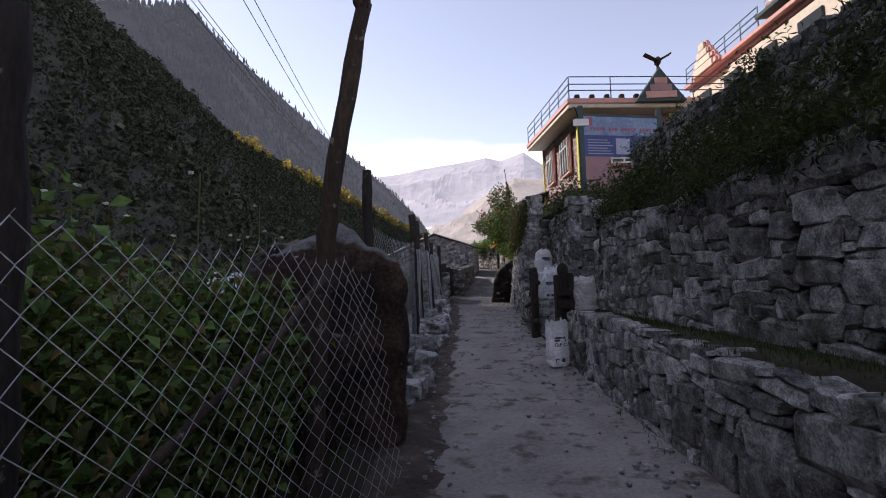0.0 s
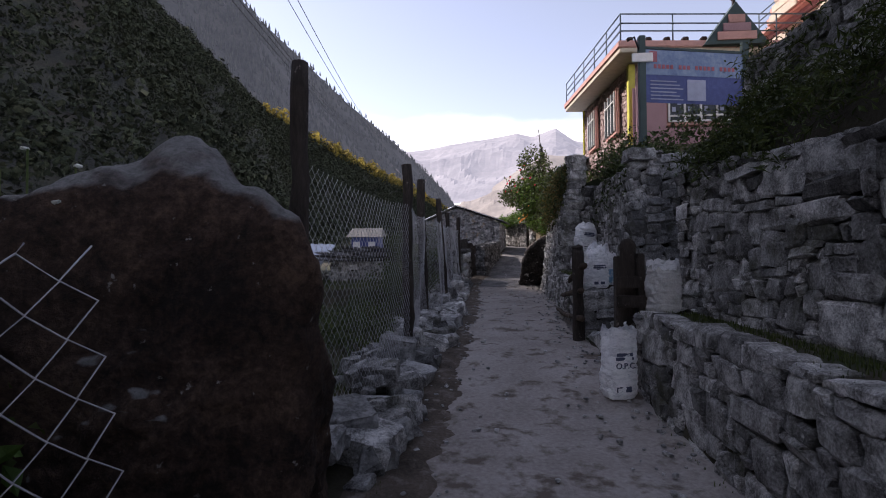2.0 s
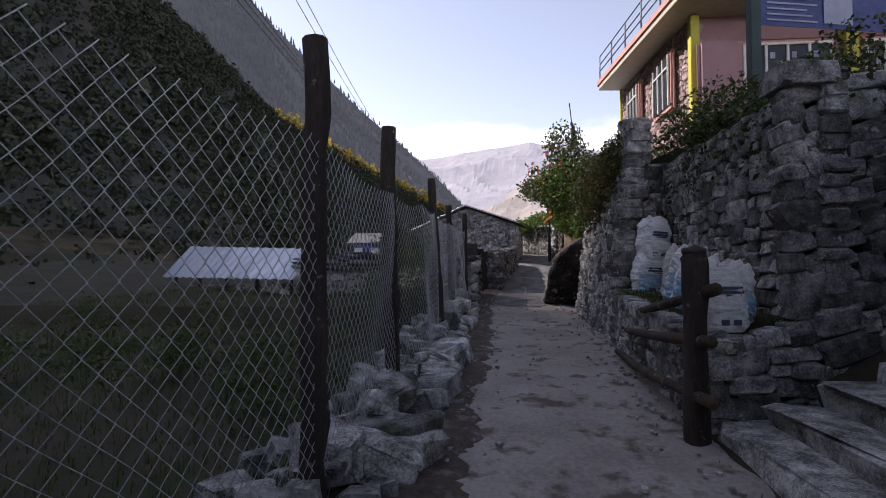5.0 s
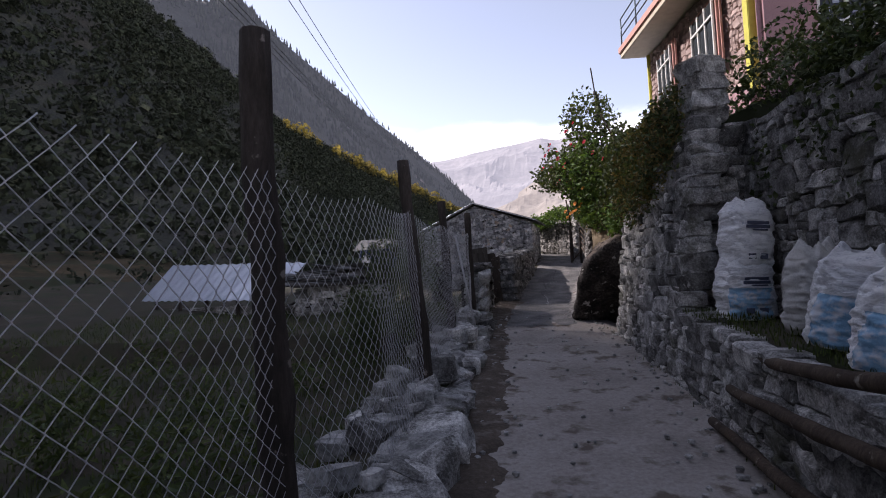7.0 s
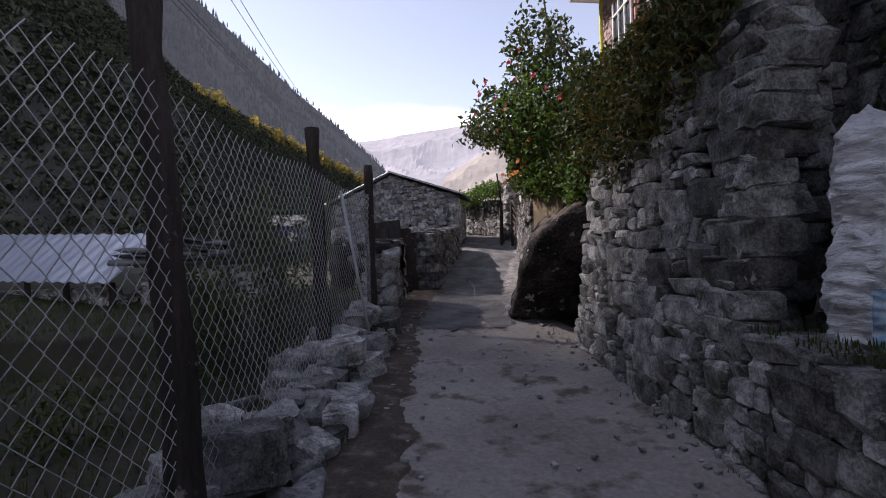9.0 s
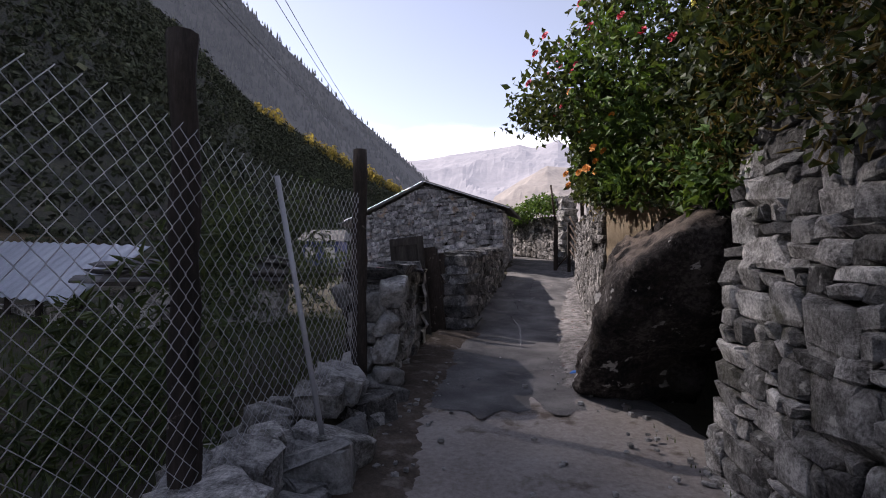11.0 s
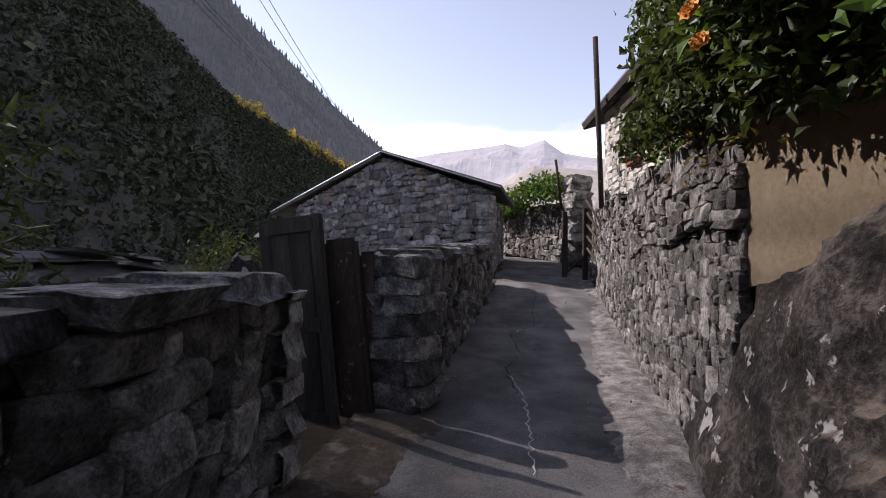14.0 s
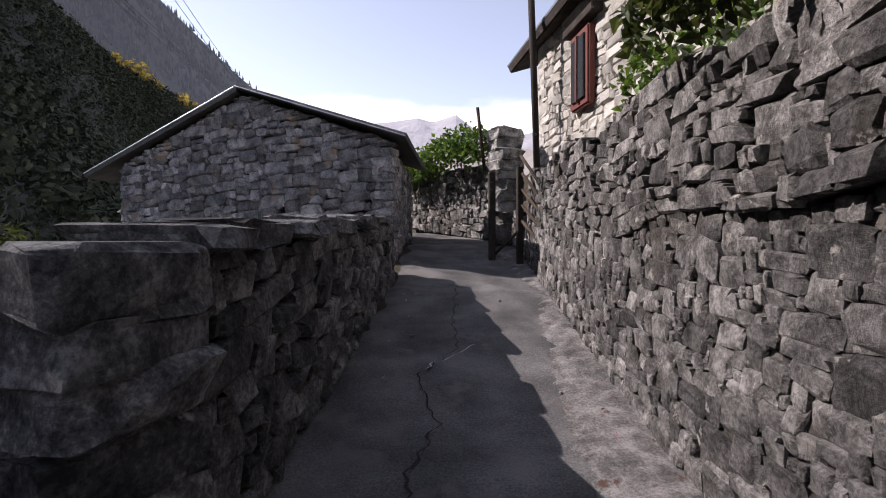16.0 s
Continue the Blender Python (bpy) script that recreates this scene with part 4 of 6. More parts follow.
lane_mid = lambda t: 1.95 + 0.14 * math.sin(7 * t + 1) + 0.05 * math.sin(23 * t) + 0.4 * t
lane = stone_wall("wall_lane", (2.5, 22.12), (3.5, 29.0), lambda t: trail_z(22.12 + 6.88 * t) - 0.06, lane_mid, M_STONE_WARM, "rough sunlit rubble wall with crumbling mortar", (-1, 0.14), (0.06, 0.28), (0.045, 0.16), 0.1, 150, 0.12, 23, 0.45, proud=0.012, fill=M_MORTAR, deep=(0.07, 0.11))
stone_wall("", (2.6, 22.12), (3.6, 29.0), lane_mid, lambda t: 2.84 + 0.06 * math.sin(20 * t) + 0.1 * t, M_STONE_WARM, "", (-1, 0.14), (0.09, 0.36), (0.05, 0.15), 0.08, 150, 0.12, 26, 0.45, proud=0.045, parent=lane, deep=(0.14, 0.22))
stone_wall("wall_far", (3.75, 30.6), (2.2, 34.0), lambda t: 1.9 + 0.35 * t, lin(3.35, 3.6), M_STONE_WARM, "sunlit rubble wall at the bend, topped with green creepers", (-0.91, -0.41), (0.12, 0.36), (0.08, 0.2), 0.03, 120, 0.3, 24, 0.4)
stone_wall("wall_gate_side", (3.55, 29.3), (3.75, 30.6), lin(1.7, 1.9), lin(2.4, 2.5), M_STONE_WARM, "low end of the rubble wall by the gap", (-1, 0.15), (0.12, 0.3), (0.08, 0.18), 0, 15, None, 25)

# plaster over the boulder
bm = bmesh.new()
n = 16
grid = {}
for i in range(n + 1):
    for j in range(7):
        y = 18.5 + 3.66 * i / n
        lo = 2.12 - 0.36 * ease(y, 20.8, 22.2) + 0.04 * noise.noise(Vector((y * 2, 0, 0)))
        hi = 2.86
        grid[i, j] = bm.verts.new((2.92 - 0.34 * (y - 18.5) / 4.8 + 0.012 * noise.noise(Vector((y * 3, j, 0))), y, lo + (hi - lo) * j / 6))
for i in range(n):
    for j in range(6):
        bm.faces.new((grid[i, j], grid[i, j + 1], grid[i + 1, j + 1], grid[i + 1, j]))
bmesh.ops.solidify(bm, geom=bm.faces[:], thickness=0.22)
single("wall_plaster", bm, M_PLASTER, "ochre plastered wall patched above the boulder", "wall", "", "structure")



def cut_rock(name, centre, planes, material, seed, detail=6, soft=14.0, rough=0.05):
    """A rock bounded by rough planes, each given by a point on it and its outward direction; edges worn round."""
    c = Vector(centre)
    cuts = [(Vector(nn).normalized(), (Vector(p) - c).dot(Vector(nn).normalized())) for p, nn in planes]
    bm = bmesh.new()
    bmesh.ops.create_icosphere(bm, subdivisions=detail, radius=1)
    off = Vector((seed * 5.3, seed * 2.7, seed))
    for v in bm.verts:
        d = v.co.normalized()
        rad = sum(max(0.0, d.dot(nn) / h) ** soft for nn, h in cuts) ** (-1 / soft)
        p = d * rad
        rad += rough * (noise.fractal(p * 1.6 + off, 1.0, 2.0, 6) - 0.6 * abs(noise.noise(p * 3.4 + off)) + 0.3 * noise.noise(p * 11 + off) + 0.14 * noise.noise(p * 32 + off))
        v.co = d * rad
    for f in bm.faces:
        f.smooth = True
    ob = part(name, bm, material, None)
    ob.location = centre
    return ob


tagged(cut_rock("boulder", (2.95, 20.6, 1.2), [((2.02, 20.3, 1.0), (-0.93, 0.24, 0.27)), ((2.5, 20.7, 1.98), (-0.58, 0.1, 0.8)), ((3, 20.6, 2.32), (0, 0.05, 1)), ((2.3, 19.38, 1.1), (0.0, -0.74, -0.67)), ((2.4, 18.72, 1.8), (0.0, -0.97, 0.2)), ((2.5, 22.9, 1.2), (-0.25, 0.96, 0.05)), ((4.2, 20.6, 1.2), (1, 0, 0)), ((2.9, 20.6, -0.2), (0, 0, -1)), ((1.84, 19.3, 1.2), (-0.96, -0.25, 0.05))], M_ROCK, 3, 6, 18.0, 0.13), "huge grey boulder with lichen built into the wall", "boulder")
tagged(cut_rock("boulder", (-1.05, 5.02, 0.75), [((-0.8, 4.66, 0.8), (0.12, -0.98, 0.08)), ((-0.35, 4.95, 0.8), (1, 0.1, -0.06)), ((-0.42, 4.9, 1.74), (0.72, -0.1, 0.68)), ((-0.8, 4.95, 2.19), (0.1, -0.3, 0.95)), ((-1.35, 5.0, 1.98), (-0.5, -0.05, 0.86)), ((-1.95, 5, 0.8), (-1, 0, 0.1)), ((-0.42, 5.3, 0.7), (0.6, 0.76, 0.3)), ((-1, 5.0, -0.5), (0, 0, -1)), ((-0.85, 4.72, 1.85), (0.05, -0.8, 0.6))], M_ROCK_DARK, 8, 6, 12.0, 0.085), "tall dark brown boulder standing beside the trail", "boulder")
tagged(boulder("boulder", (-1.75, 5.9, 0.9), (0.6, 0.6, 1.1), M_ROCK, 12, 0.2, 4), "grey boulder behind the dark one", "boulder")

# ---------------------------------------------------------------- left side walls by the climb
w1 = stone_wall("wall_left_low", (-0.06, 20.05), (0.14, 22.05), lambda t: trail_z(20.05 + 2.0 * t) - 0.1, lin(1.62, 1.74), M_STONE, "low dry-stone wall with flat capping slabs", (1, -0.1), (0.2, 0.6), (0.1, 0.26), 0.06, 90, None, 31, 0.45)
stone_wall("", (0.16, 22.05), (-0.3, 22.1), lin(0.5, 0.4), lin(1.72, 1.72), M_STONE, "", (0, 1), (0.2, 0.4), (0.1, 0.22), 0, 12, None, 32, parent=w1, core=False)
stone_wall("", (-0.4, 20.0), (0.03, 20.03), lin(0.4, 0.5), lin(1.5, 1.6), M_STONE, "", (0, -1), (0.2, 0.4), (0.1, 0.22), 0, 14, None, 33, parent=w1, core=False)
w2 = stone_wall("wall_left_lane", (0.72, 23.15), (1.62, 28.2), lambda t: trail_z(23.15 + 5.05 * t) - 0.1, lambda t: 1.9 + 0.28 * t + 0.04 * math.sin(17 * t), M_STONE_SLATE_SHADED, "dry-stone wall along the climbing path", (1, -0.18), (0.16, 0.5), (0.08, 0.2), 0.04, 170, 0.1, 34, 0.5)
r = random.Random(35)
z = 0.62
k = 0
while z < 1.88:
    h = r.uniform(0.13, 0.2)
    w = r.uniform(0.3, 0.7)
    ax = Vector((0.89, -0.46, 0))
    for s, (c0, ww) in enumerate(((-0.34 + w / 2, w), (0.34 - (0.68 - w) / 2, 0.68 - w)) if w < 0.56 else ((0.0, 0.7),)):
        p = Vector((0.5, 23.42, z + h / 2)) + ax * c0
        ob = new("stone", stone_mesh((k * 3 + s) % 26, M_STONE_SLATE_SHADED))
        ob.parent = w2
        ob.matrix_basis = Matrix.Translation(p) @ Matrix.Rotation(-0.477 + r.uniform(-0.06, 0.06), 4, "Z") @ Matrix.Rotation(r.uniform(-0.05, 0.05), 4, "Y") @ Matrix.Diagonal((ww * 1.08, 0.46, h * 1.12, 1))
    z += h
    k += 1


def slab(parent, x, y, z, w, l, h, turn, k):
    ob = new("capping_slab", stone_mesh(k % 26, M_STONE_SLATE_SHADED))
    ob.parent = parent
    ob.matrix_basis = Matrix.Translation((x, y, z)) @ Matrix.Rotation(turn, 4, "Z") @ Matrix.Rotation(0.03 * math.sin(k * 3), 4, "X") @ Matrix.Diagonal((w, l, h, 1))


for k, (x, y, z, w, l, h, a) in enumerate([(-0.24, 20.35, 1.68, 0.5, 0.75, 0.12, 0.2), (-0.18, 21.0, 1.72, 0.55, 0.8, 0.13, -0.05), (-0.14, 21.62, 1.76, 0.55, 0.9, 0.13, 0.1)]):
    slab(w1, x, y, z, w, l, h, a, k)
for k in range(1, 11):
    t = (k + 0.4) / 11
    slab(w2, 0.5 + 0.86 * t, 23.35 + 4.7 * t, 1.93 + 0.29 * t, 0.46 + 0.08 * (k % 2), 0.5, 0.08 + 0.025 * (k % 3), -0.18 + 0.15 * math.sin(k * 2.3), k + 5)

# ---------------------------------------------------------------- stone hut
HR, HL = Vector((1.58, 28.8, 0)), Vector((-3.05, 31.3, 0))
hu = (HL - HR).normalized()
hn = Vector((-hu.y, hu.x, 0))
hn = hn if hn.y < 0 else -hn
hw = (HL - HR).length
hut = thing("stone_hut", "small stone hut with a gabled slate roof", "hut")
gable = lambda t: 3.3 + 0.93 * (1 - abs(t - 0.49) / 0.5 if abs(t - 0.49) < 0.5 else 0)
stone_wall("", HR.xy, HL.xy, lin(1.3, 0.6), gable, M_STONE_HUT, "", hn.xy, (0.14, 0.5), (0.09, 0.19), 0.0, 290, 0.35, 41, 0.4, parent=hut)
hd = Vector((0.5, 3.0, 0))
back = HR + hd
stone_wall("", HR.xy, back.xy, lin(1.4, 2.1), lin(3.25, 3.25), M_STONE_HUT, "", (-hu).xy, (0.16, 0.5), (0.09, 0.19), 0.0, 60, 0.1, 42, 0.4, parent=hut)
stone_wall("", HL.xy, (HL + hd).xy, lin(0.6, 1.4), lin(3.25, 3.25), M_STONE_HUT, "", hu.xy, (0.2, 0.5), (0.12, 0.22), 0.0, 0, 0.1, 43, 0.4, parent=hut)
stone_wall("", (HL + hd).xy, back.xy, lin(1.0, 2.0), gable, M_STONE_HUT, "", (-hn).xy, (0.25, 0.6), (0.16, 0.26), 0.0, 0, 0.1, 44, 0.4, parent=hut)
for side, (e, over) in enumerate(((HR, -0.28), (HL, 0.75))):
    ridge = HR + hu * hw * 0.49 + Vector((0, 0, 4.32))
    eave = e + hu * over + Vector((0, 0, 3.34 if side == 0 else 3.16))
    bm = bmesh.new()
    pts = [ridge + hn * 0.13, eave + hn * 0.13, eave + hd * 1.05, ridge + hd * 1.05]
    f = bm.faces.new([bm.verts.new(p) for p in pts])
    if f.normal.z < 0:
        f.normal_flip()
    bm.normal_update()
    bmesh.ops.solidify(bm, geom=bm.faces[:], thickness=-0.06)
    part("roof_slope", bm, M_SLATE, hut, "dark slate roof slope with a thin pale edge")
    d = (eave - ridge)
    v, f = tube_arrays([ridge + hn * 0.135 + Vector((0, 0, 0.02)), eave + hn * 0.135 + Vector((0, 0, 0.02))], 0.008, 6)
    part("verge_strip", mesh_from("verge_strip", v, f, M_TIN), M_TIN, hut)

r = random.Random(15)
roots, hs = [], []
for _ in range(1100):
    i, j = r.uniform(1, 29), r.uniform(0, 39)
    p = Vector(tv[int(i) * 41 + int(j)])
    roots.append((p.x + r.uniform(-0.8, 0.8), p.y + r.uniform(-2.5, 2.5), p.z - 0.5))
    hs.append(r.uniform(0.6, 1.7) * (1 + i / 30))
leafy_trees("terrace_scrub", roots, hs, M_TREE, "dark scrub dotted over the dry terraces", 9, 0.42)

# ---------------------------------------------------------------- fence along the fields
def fence_mesh(name, top_pts, bottom_pts, parent, pitch=0.05, seed=0, radius=0.0021, row=0.05):
    """Chain link: zigzag wires hooked into one another, hung between an upper and a lower line."""
    tp, bp = [Vector(p) for p in top_pts], [Vector(p) for p in bottom_pts]
    cum = [0.0]
    for p, q in zip(tp, tp[1:]):
        cum.append(cum[-1] + (q - p).length)
    total = cum[-1]

    def place(u, f):
        u = min(max(u, 0), total - 1e-4)
        k = max(i for i in range(len(cum) - 1) if cum[i] <= u)
        t = (u - cum[k]) / (cum[k + 1] - cum[k])
        sag = 0.07 * math.sin(math.pi * t) * f
        p = bp[k].lerp(bp[k + 1], t).lerp(tp[k].lerp(tp[k + 1], t), f)
        b = 0.05 * noise.noise(Vector((u * 0.9 + seed, f * 2.2, seed)))
        return p + Vector((b, 0.02 * noise.noise(Vector((u * 2, f * 3, 9))), -sag))

    verts, faces, c = [], [], 0
    height = sum((a - b).length for a, b in zip(tp, bp)) / len(tp)
    rows = int(height / row)
    for i in range(int(total / pitch)):
        pts = []
        for k in range(rows + 1):
            s = 1 if (k + i) % 2 else -1
            p = place((i + 0.5) * pitch + s * pitch * 0.46, k / rows)
            pts.append(p + Vector((0.004 * s, 0, 0)))
        if i % 2:
            pts.append(pts[-1] + Vector((0, 0.02, 0.022)))
        v, f = tube_arrays(pts, radius, 4)
        verts += v
        faces += [tuple(a + c for a in q) for q in f if len(q) == 4 and len(set(q)) == 4]
        c += len(v)
    return part(name, mesh_from(name, verts, faces, M_WIRE, True), M_WIRE, parent)


def post(base, top, radius, parent, seed, label="", flat=1.0):
    p, rr = rough_log([base, top], radius, 16, seed, 0.012, 0.85)
    v, f = tube_arrays(p, rr, 9)
    ax = (Vector(top) - Vector(base)).normalized()
    return part("post", mesh_from("post", v, f, M_POST, True), M_POST, parent, label)


near_fence = thing("chain_link_fence", "sagging chain-link fence on wooden posts before tall weeds", "fence")
fence_mesh("wire_mesh", [(-1.15, -3.5, 1.66), (-1.12, 1.25, 1.7), (-0.82, 2.55, 1.72), (-0.62, 3.45, 1.66), (-0.5, 3.85, 1.55)], [(-1.05, -3.5, -0.05), (-0.95, 1.25, -0.05), (-0.72, 2.6, -0.05), (-0.45, 3.5, -0.05), (-0.32, 3.75, 0.0)], near_fence, 0.075, 2, 0.0024, 0.066)
post((-1.18, 1.28, -0.5), (-1.2, 1.3, 2.35), 0.06, near_fence, 1)
post((-1.2, -2.4, -0.5), (-1.2, -2.4, 2.1), 0.06, near_fence, 2)
fork = thing("forked_pole", "tall dark forked tree trunk used as a leaning pole", "pole")
p, rr = rough_log([(-1.02, 3.72, -0.6), (-0.9, 3.7, 1.3), (-0.82, 3.7, 2.0), (-0.5, 3.7, 3.72)], 0.085, 20, 5, 0.014, 0.8)
v, f = tube_arrays(p, rr, 10)
part("trunk", mesh_from("trunk", v, f, M_BARK, True), M_BARK, fork)
for tip in ((-0.62, 3.7, 4.05), (-0.36, 3.72, 4.5)):
    p, rr = rough_log([(-0.51, 3.7, 3.66), tip], 0.055, 6, 6, 0.01, 0.7)
    v, f = tube_arrays(p, rr, 8)
    part("limb", mesh_from("limb", v, f, M_BARK, True), M_BARK, fork)
p, rr = rough_log([(-1.18, 1.25, 0.5), (-1.06, 1.83, 0.82), (-0.93, 2.7, 1.12), (-0.84, 3.62, 1.52)], 0.024, 18, 9, 0.012, 1.1)
v, f = tube_arrays(p, rr, 8)
tagged(part("brace_log", mesh_from("brace_log", v, f, M_BARK, True), M_BARK, None), "slanting bare log propping the forked pole", "log")

far_fence = thing("chain_link_fence", "chain-link fence with wavy top on dark wooden posts", "fence")
FT = [(-0.88, 6.3, 2.2), (-0.52, 9.31, 2.2), (-0.56, 11.56, 2.22), (-0.42, 12.7, 2.26), (-0.45, 14.42, 2.34), (-0.42, 16.65, 2.36), (-0.24, 19.68, 2.42)]
FB = [(-0.84, 6.35, 0.28), (-0.52, 9.3, 0.25), (-0.54, 11.56, 0.26), (-0.36, 12.7, 0.28), (-0.4, 14.4, 0.34), (-0.36, 16.6, 0.5), (-0.22, 19.7, 0.62)]
fence_mesh("wire_mesh", FT, FB, far_fence, seed=5)
for k, (x, y, zt, lean) in enumerate([(-0.92, 6.3, 2.95, 0.0), (-0.55, 9.31, 2.75, 0.0), (-0.62, 11.56, 2.9, 0.06), (-0.52, 14.5, 2.9, 0.2), (-0.47, 17.2, 2.8, 0.1), (-0.24, 19.7, 2.86, 0.02)]):
    post((x + lean, y, -0.5), (x, y, zt), 0.075 if k not in (2,) else 0.085, far_fence, 20 + k)
tube("prop", [(-0.05, 18.2, 0.4), (-0.35, 18.0, 2.3)], 0.018, M_WIRE, far_fence, 6, "thin metal prop")

# stones heaped along the foot of the fence
border = thing("stone_border", "row of loose grey stones heaped under the fence", "stones", "", "structure")
r = random.Random(77)
placed = []
y = 6.0
while y < 20.0:
    y += r.uniform(0.07, 0.19)
    e = edge_l(y)
    for lay in range(r.choice((1, 2, 2, 3))):
        x = e - 0.12 - 0.24 * lay - r.uniform(0, 0.12)
        s = (0.13 + 0.32 * r.random() ** 1.7) * (1.15 if lay == 0 else 0.95)
        z = trail_z(y) + s * 0.2 + 0.06 * lay + (0.18 if lay == 1 and r.random() < 0.6 else 0)
        placed.append(Matrix.Translation((x, y, z)) @ Euler((r.uniform(-0.3, 0.3), r.uniform(-0.3, 0.3), r.uniform(0, 6.3))).to_matrix().to_4x4() @ Matrix.Diagonal((s, s * r.uniform(0.7, 1.1), s * r.uniform(0.5, 0.8), 1)))
for k in range(60):
    yy = r.uniform(9, 20)
    x = edge_l(yy) - r.uniform(0.6, 1.5)
    s = r.uniform(0.12, 0.4)
    placed.append(Matrix.Translation((x, yy, ground_z(x, yy) + s * 0.25)) @ Euler((r.uniform(-0.3, 0.3), r.uniform(-0.3, 0.3), r.uniform(0, 6.3))).to_matrix().to_4x4() @ Matrix.Diagonal((s, s * 0.8, s * 0.6, 1)))
lay_stones("border", placed[::2], M_STONE, border, 150, (0, 11, 0), True)
lay_stones("border", placed[1::2], M_STONE_LIGHT, border, 140, (0, 11, 0), True)

# ---------------------------------------------------------------- fields on the left
shed = thing("tin_shed", "low dark shed with a blue-grey corrugated tin roof", "shed")
TL, TR, BR, BL = Vector((-14.0, 29.6, 2.45)), Vector((-6.05, 25.2, 2.16)), Vector((-6.4, 23.5, 1.05)), Vector((-14.6, 28.4, 1.0))
v, q = [], []
n = 96
for i in range(n + 1):
    t = i / n
    wave = 0.022 * math.sin(t * n * math.pi / 3)
    for j in range(5):
        s = j / 4
        p = TL.lerp(TR, t).lerp(BL.lerp(BR, t), s)
        v.append(p + Vector((0, 0, wave)))
        v.append(p + Vector((0, 0, wave - 0.012)))
for i in range(n):
    for j in range(4):
        a, b_ = i * 10 + j * 2, (i + 1) * 10 + j * 2
        q += [(a, b_, b_ + 2, a + 2), (a + 1, a + 3, b_ + 3, b_ + 1)]
part("roof", big_mesh("roof", v, q, M_TIN, True), M_TIN, shed, "blue-grey corrugated tin roof")
du = (TR - TL).normalized()
for k in range(5):
    p = BL.lerp(BR, 0.06 + 0.22 * k) + Vector((0.2, 0.3, 0))
    tube("post", [(p.x, p.y, -0.7), (p.x, p.y, p.z - 0.02)], 0.07, M_POST, shed)
for a, b_ in ((BL.lerp(BR, 0.05) + Vector((0.3, 0.6, 0)), BL.lerp(BR, 0.97) + Vector((-0.2, 0.6, 0))), (BL.lerp(BR, 0.97) + Vector((-0.2, 0.6, 0)), TR + Vector((-0.2, 0, 0)))):
    stone_wall("", a.xy, b_.xy, lin(-0.7, -0.3), lin(0.55, 0.9), M_STONE, "", (-(b_ - a).y * -1, -(b_ - a).x), (0.3, 0.7), (0.18, 0.3), 0, 0, None, 51, parent=shed)
shelter = thing("slab_shelter", "low shelter roofed with loose stone slabs and old boards", "shelter")
stone_wall("", (-5.9, 23.9), (-3.2, 25.6), lin(-0.4, -0.1), lin(1.35, 1.45), M_STONE, "", (0.53, -0.85), (0.2, 0.5), (0.12, 0.22), 0, 40, None, 52, parent=shelter)
stone_wall("", (-3.2, 25.6), (-4.2, 27.2), lin(-0.2, 0), lin(1.45, 1.6), M_STONE, "", (0.85, 0.53), (0.2, 0.5), (0.12, 0.22), 0, 10, None, 53, parent=shelter)
r = random.Random(4)
for k in range(26):
    t, s = r.random(), r.random()
    p = Vector((-6.1, 23.8, 1.36)).lerp(Vector((-3.0, 25.6, 1.5)), t).lerp(Vector((-6.6, 25.6, 2.0)).lerp(Vector((-4.0, 27.3, 1.9)), t), s)
    ob = new("roof_slab", stone_mesh(k % 26, M_SLATE))
    ob.parent = shelter
    ob.matrix_basis = Matrix.Translation(p + Vector((0, 0, 0.04 + 0.02 * (k % 4)))) @ Matrix.Rotation(r.uniform(0, 3), 4, "Z") @ Matrix.Rotation(0.18, 4, "X") @ Matrix.Diagonal((r.uniform(0.5, 1.1), r.uniform(0.4, 0.7), 0.06, 1))
bm = box_bm((3.6, 2.2, 0.08), (-4.9, 25.4, 1.62), 0.0, Matrix.Rotation(0.55, 4, "Z") @ Matrix.Rotation(0.2, 4, "X"))
part("roof_deck", bm, M_PLANK, shelter)
for k in range(7):
    a = Vector((-6.4 + 0.5 * k, 23.9 + 0.28 * k, 1.5))
    tube("board", [a, a + Vector((1.5, 0.5, 0.1))], 0.04, M_PLANK, shelter, 5)

stone_wall("wall_field", (-18.5, 24.6), (-10.2, 22.4), lin(-0.7, -0.6), lambda t: 0.05 + 0.1 * math.sin(9 * t), M_STONE_HUT, "tumbledown stone wall across the field", (-0.25, -0.97), (0.2, 0.5), (0.12, 0.24), 0.05, 60, 0.6, 54, 0.5, proud=0.1)
stone_wall("wall_field_far", (-3.0, 22.5), (-9.8, 22.3), lin(-0.5, -0.6), lambda t: 0.15 + 0.1 * math.sin(9 * t), M_STONE, "tumbledown stone wall beside the shelter", (0.0, -1), (0.2, 0.5), (0.12, 0.24), 0.05, 40, 0.2, 55, 0.5, proud=0.1)

house = thing("small_house", "small far white house with a blue wall and tin roof", "house")
part("wall", box_bm((2.6, 2.6, 2.0), (-10.5, 52, 2.6), 0.02), M_BANNER, house)
bm = bmesh.new()
vs = [bm.verts.new(p) for p in ((-12.3, 50.4, 3.55), (-8.7, 50.4, 3.55), (-8.7, 53.6, 3.75), (-12.3, 53.6, 3.75), (-12.0, 52, 4.5), (-9.0, 52, 4.5))]
for idx in ((0, 1, 5, 4), (2, 3, 4, 5), (1, 2, 5), (3, 0, 4), (0, 3, 2, 1)):
    bm.faces.new([vs[i] for i in idx])
part("roof", bm, M_SLATE, house)
for x in (-11.3, -9.8):
    part("window", box_bm((0.7, 0.06, 0.8), (x, 50.69, 2.7), 0.01), M_WHITE, house)
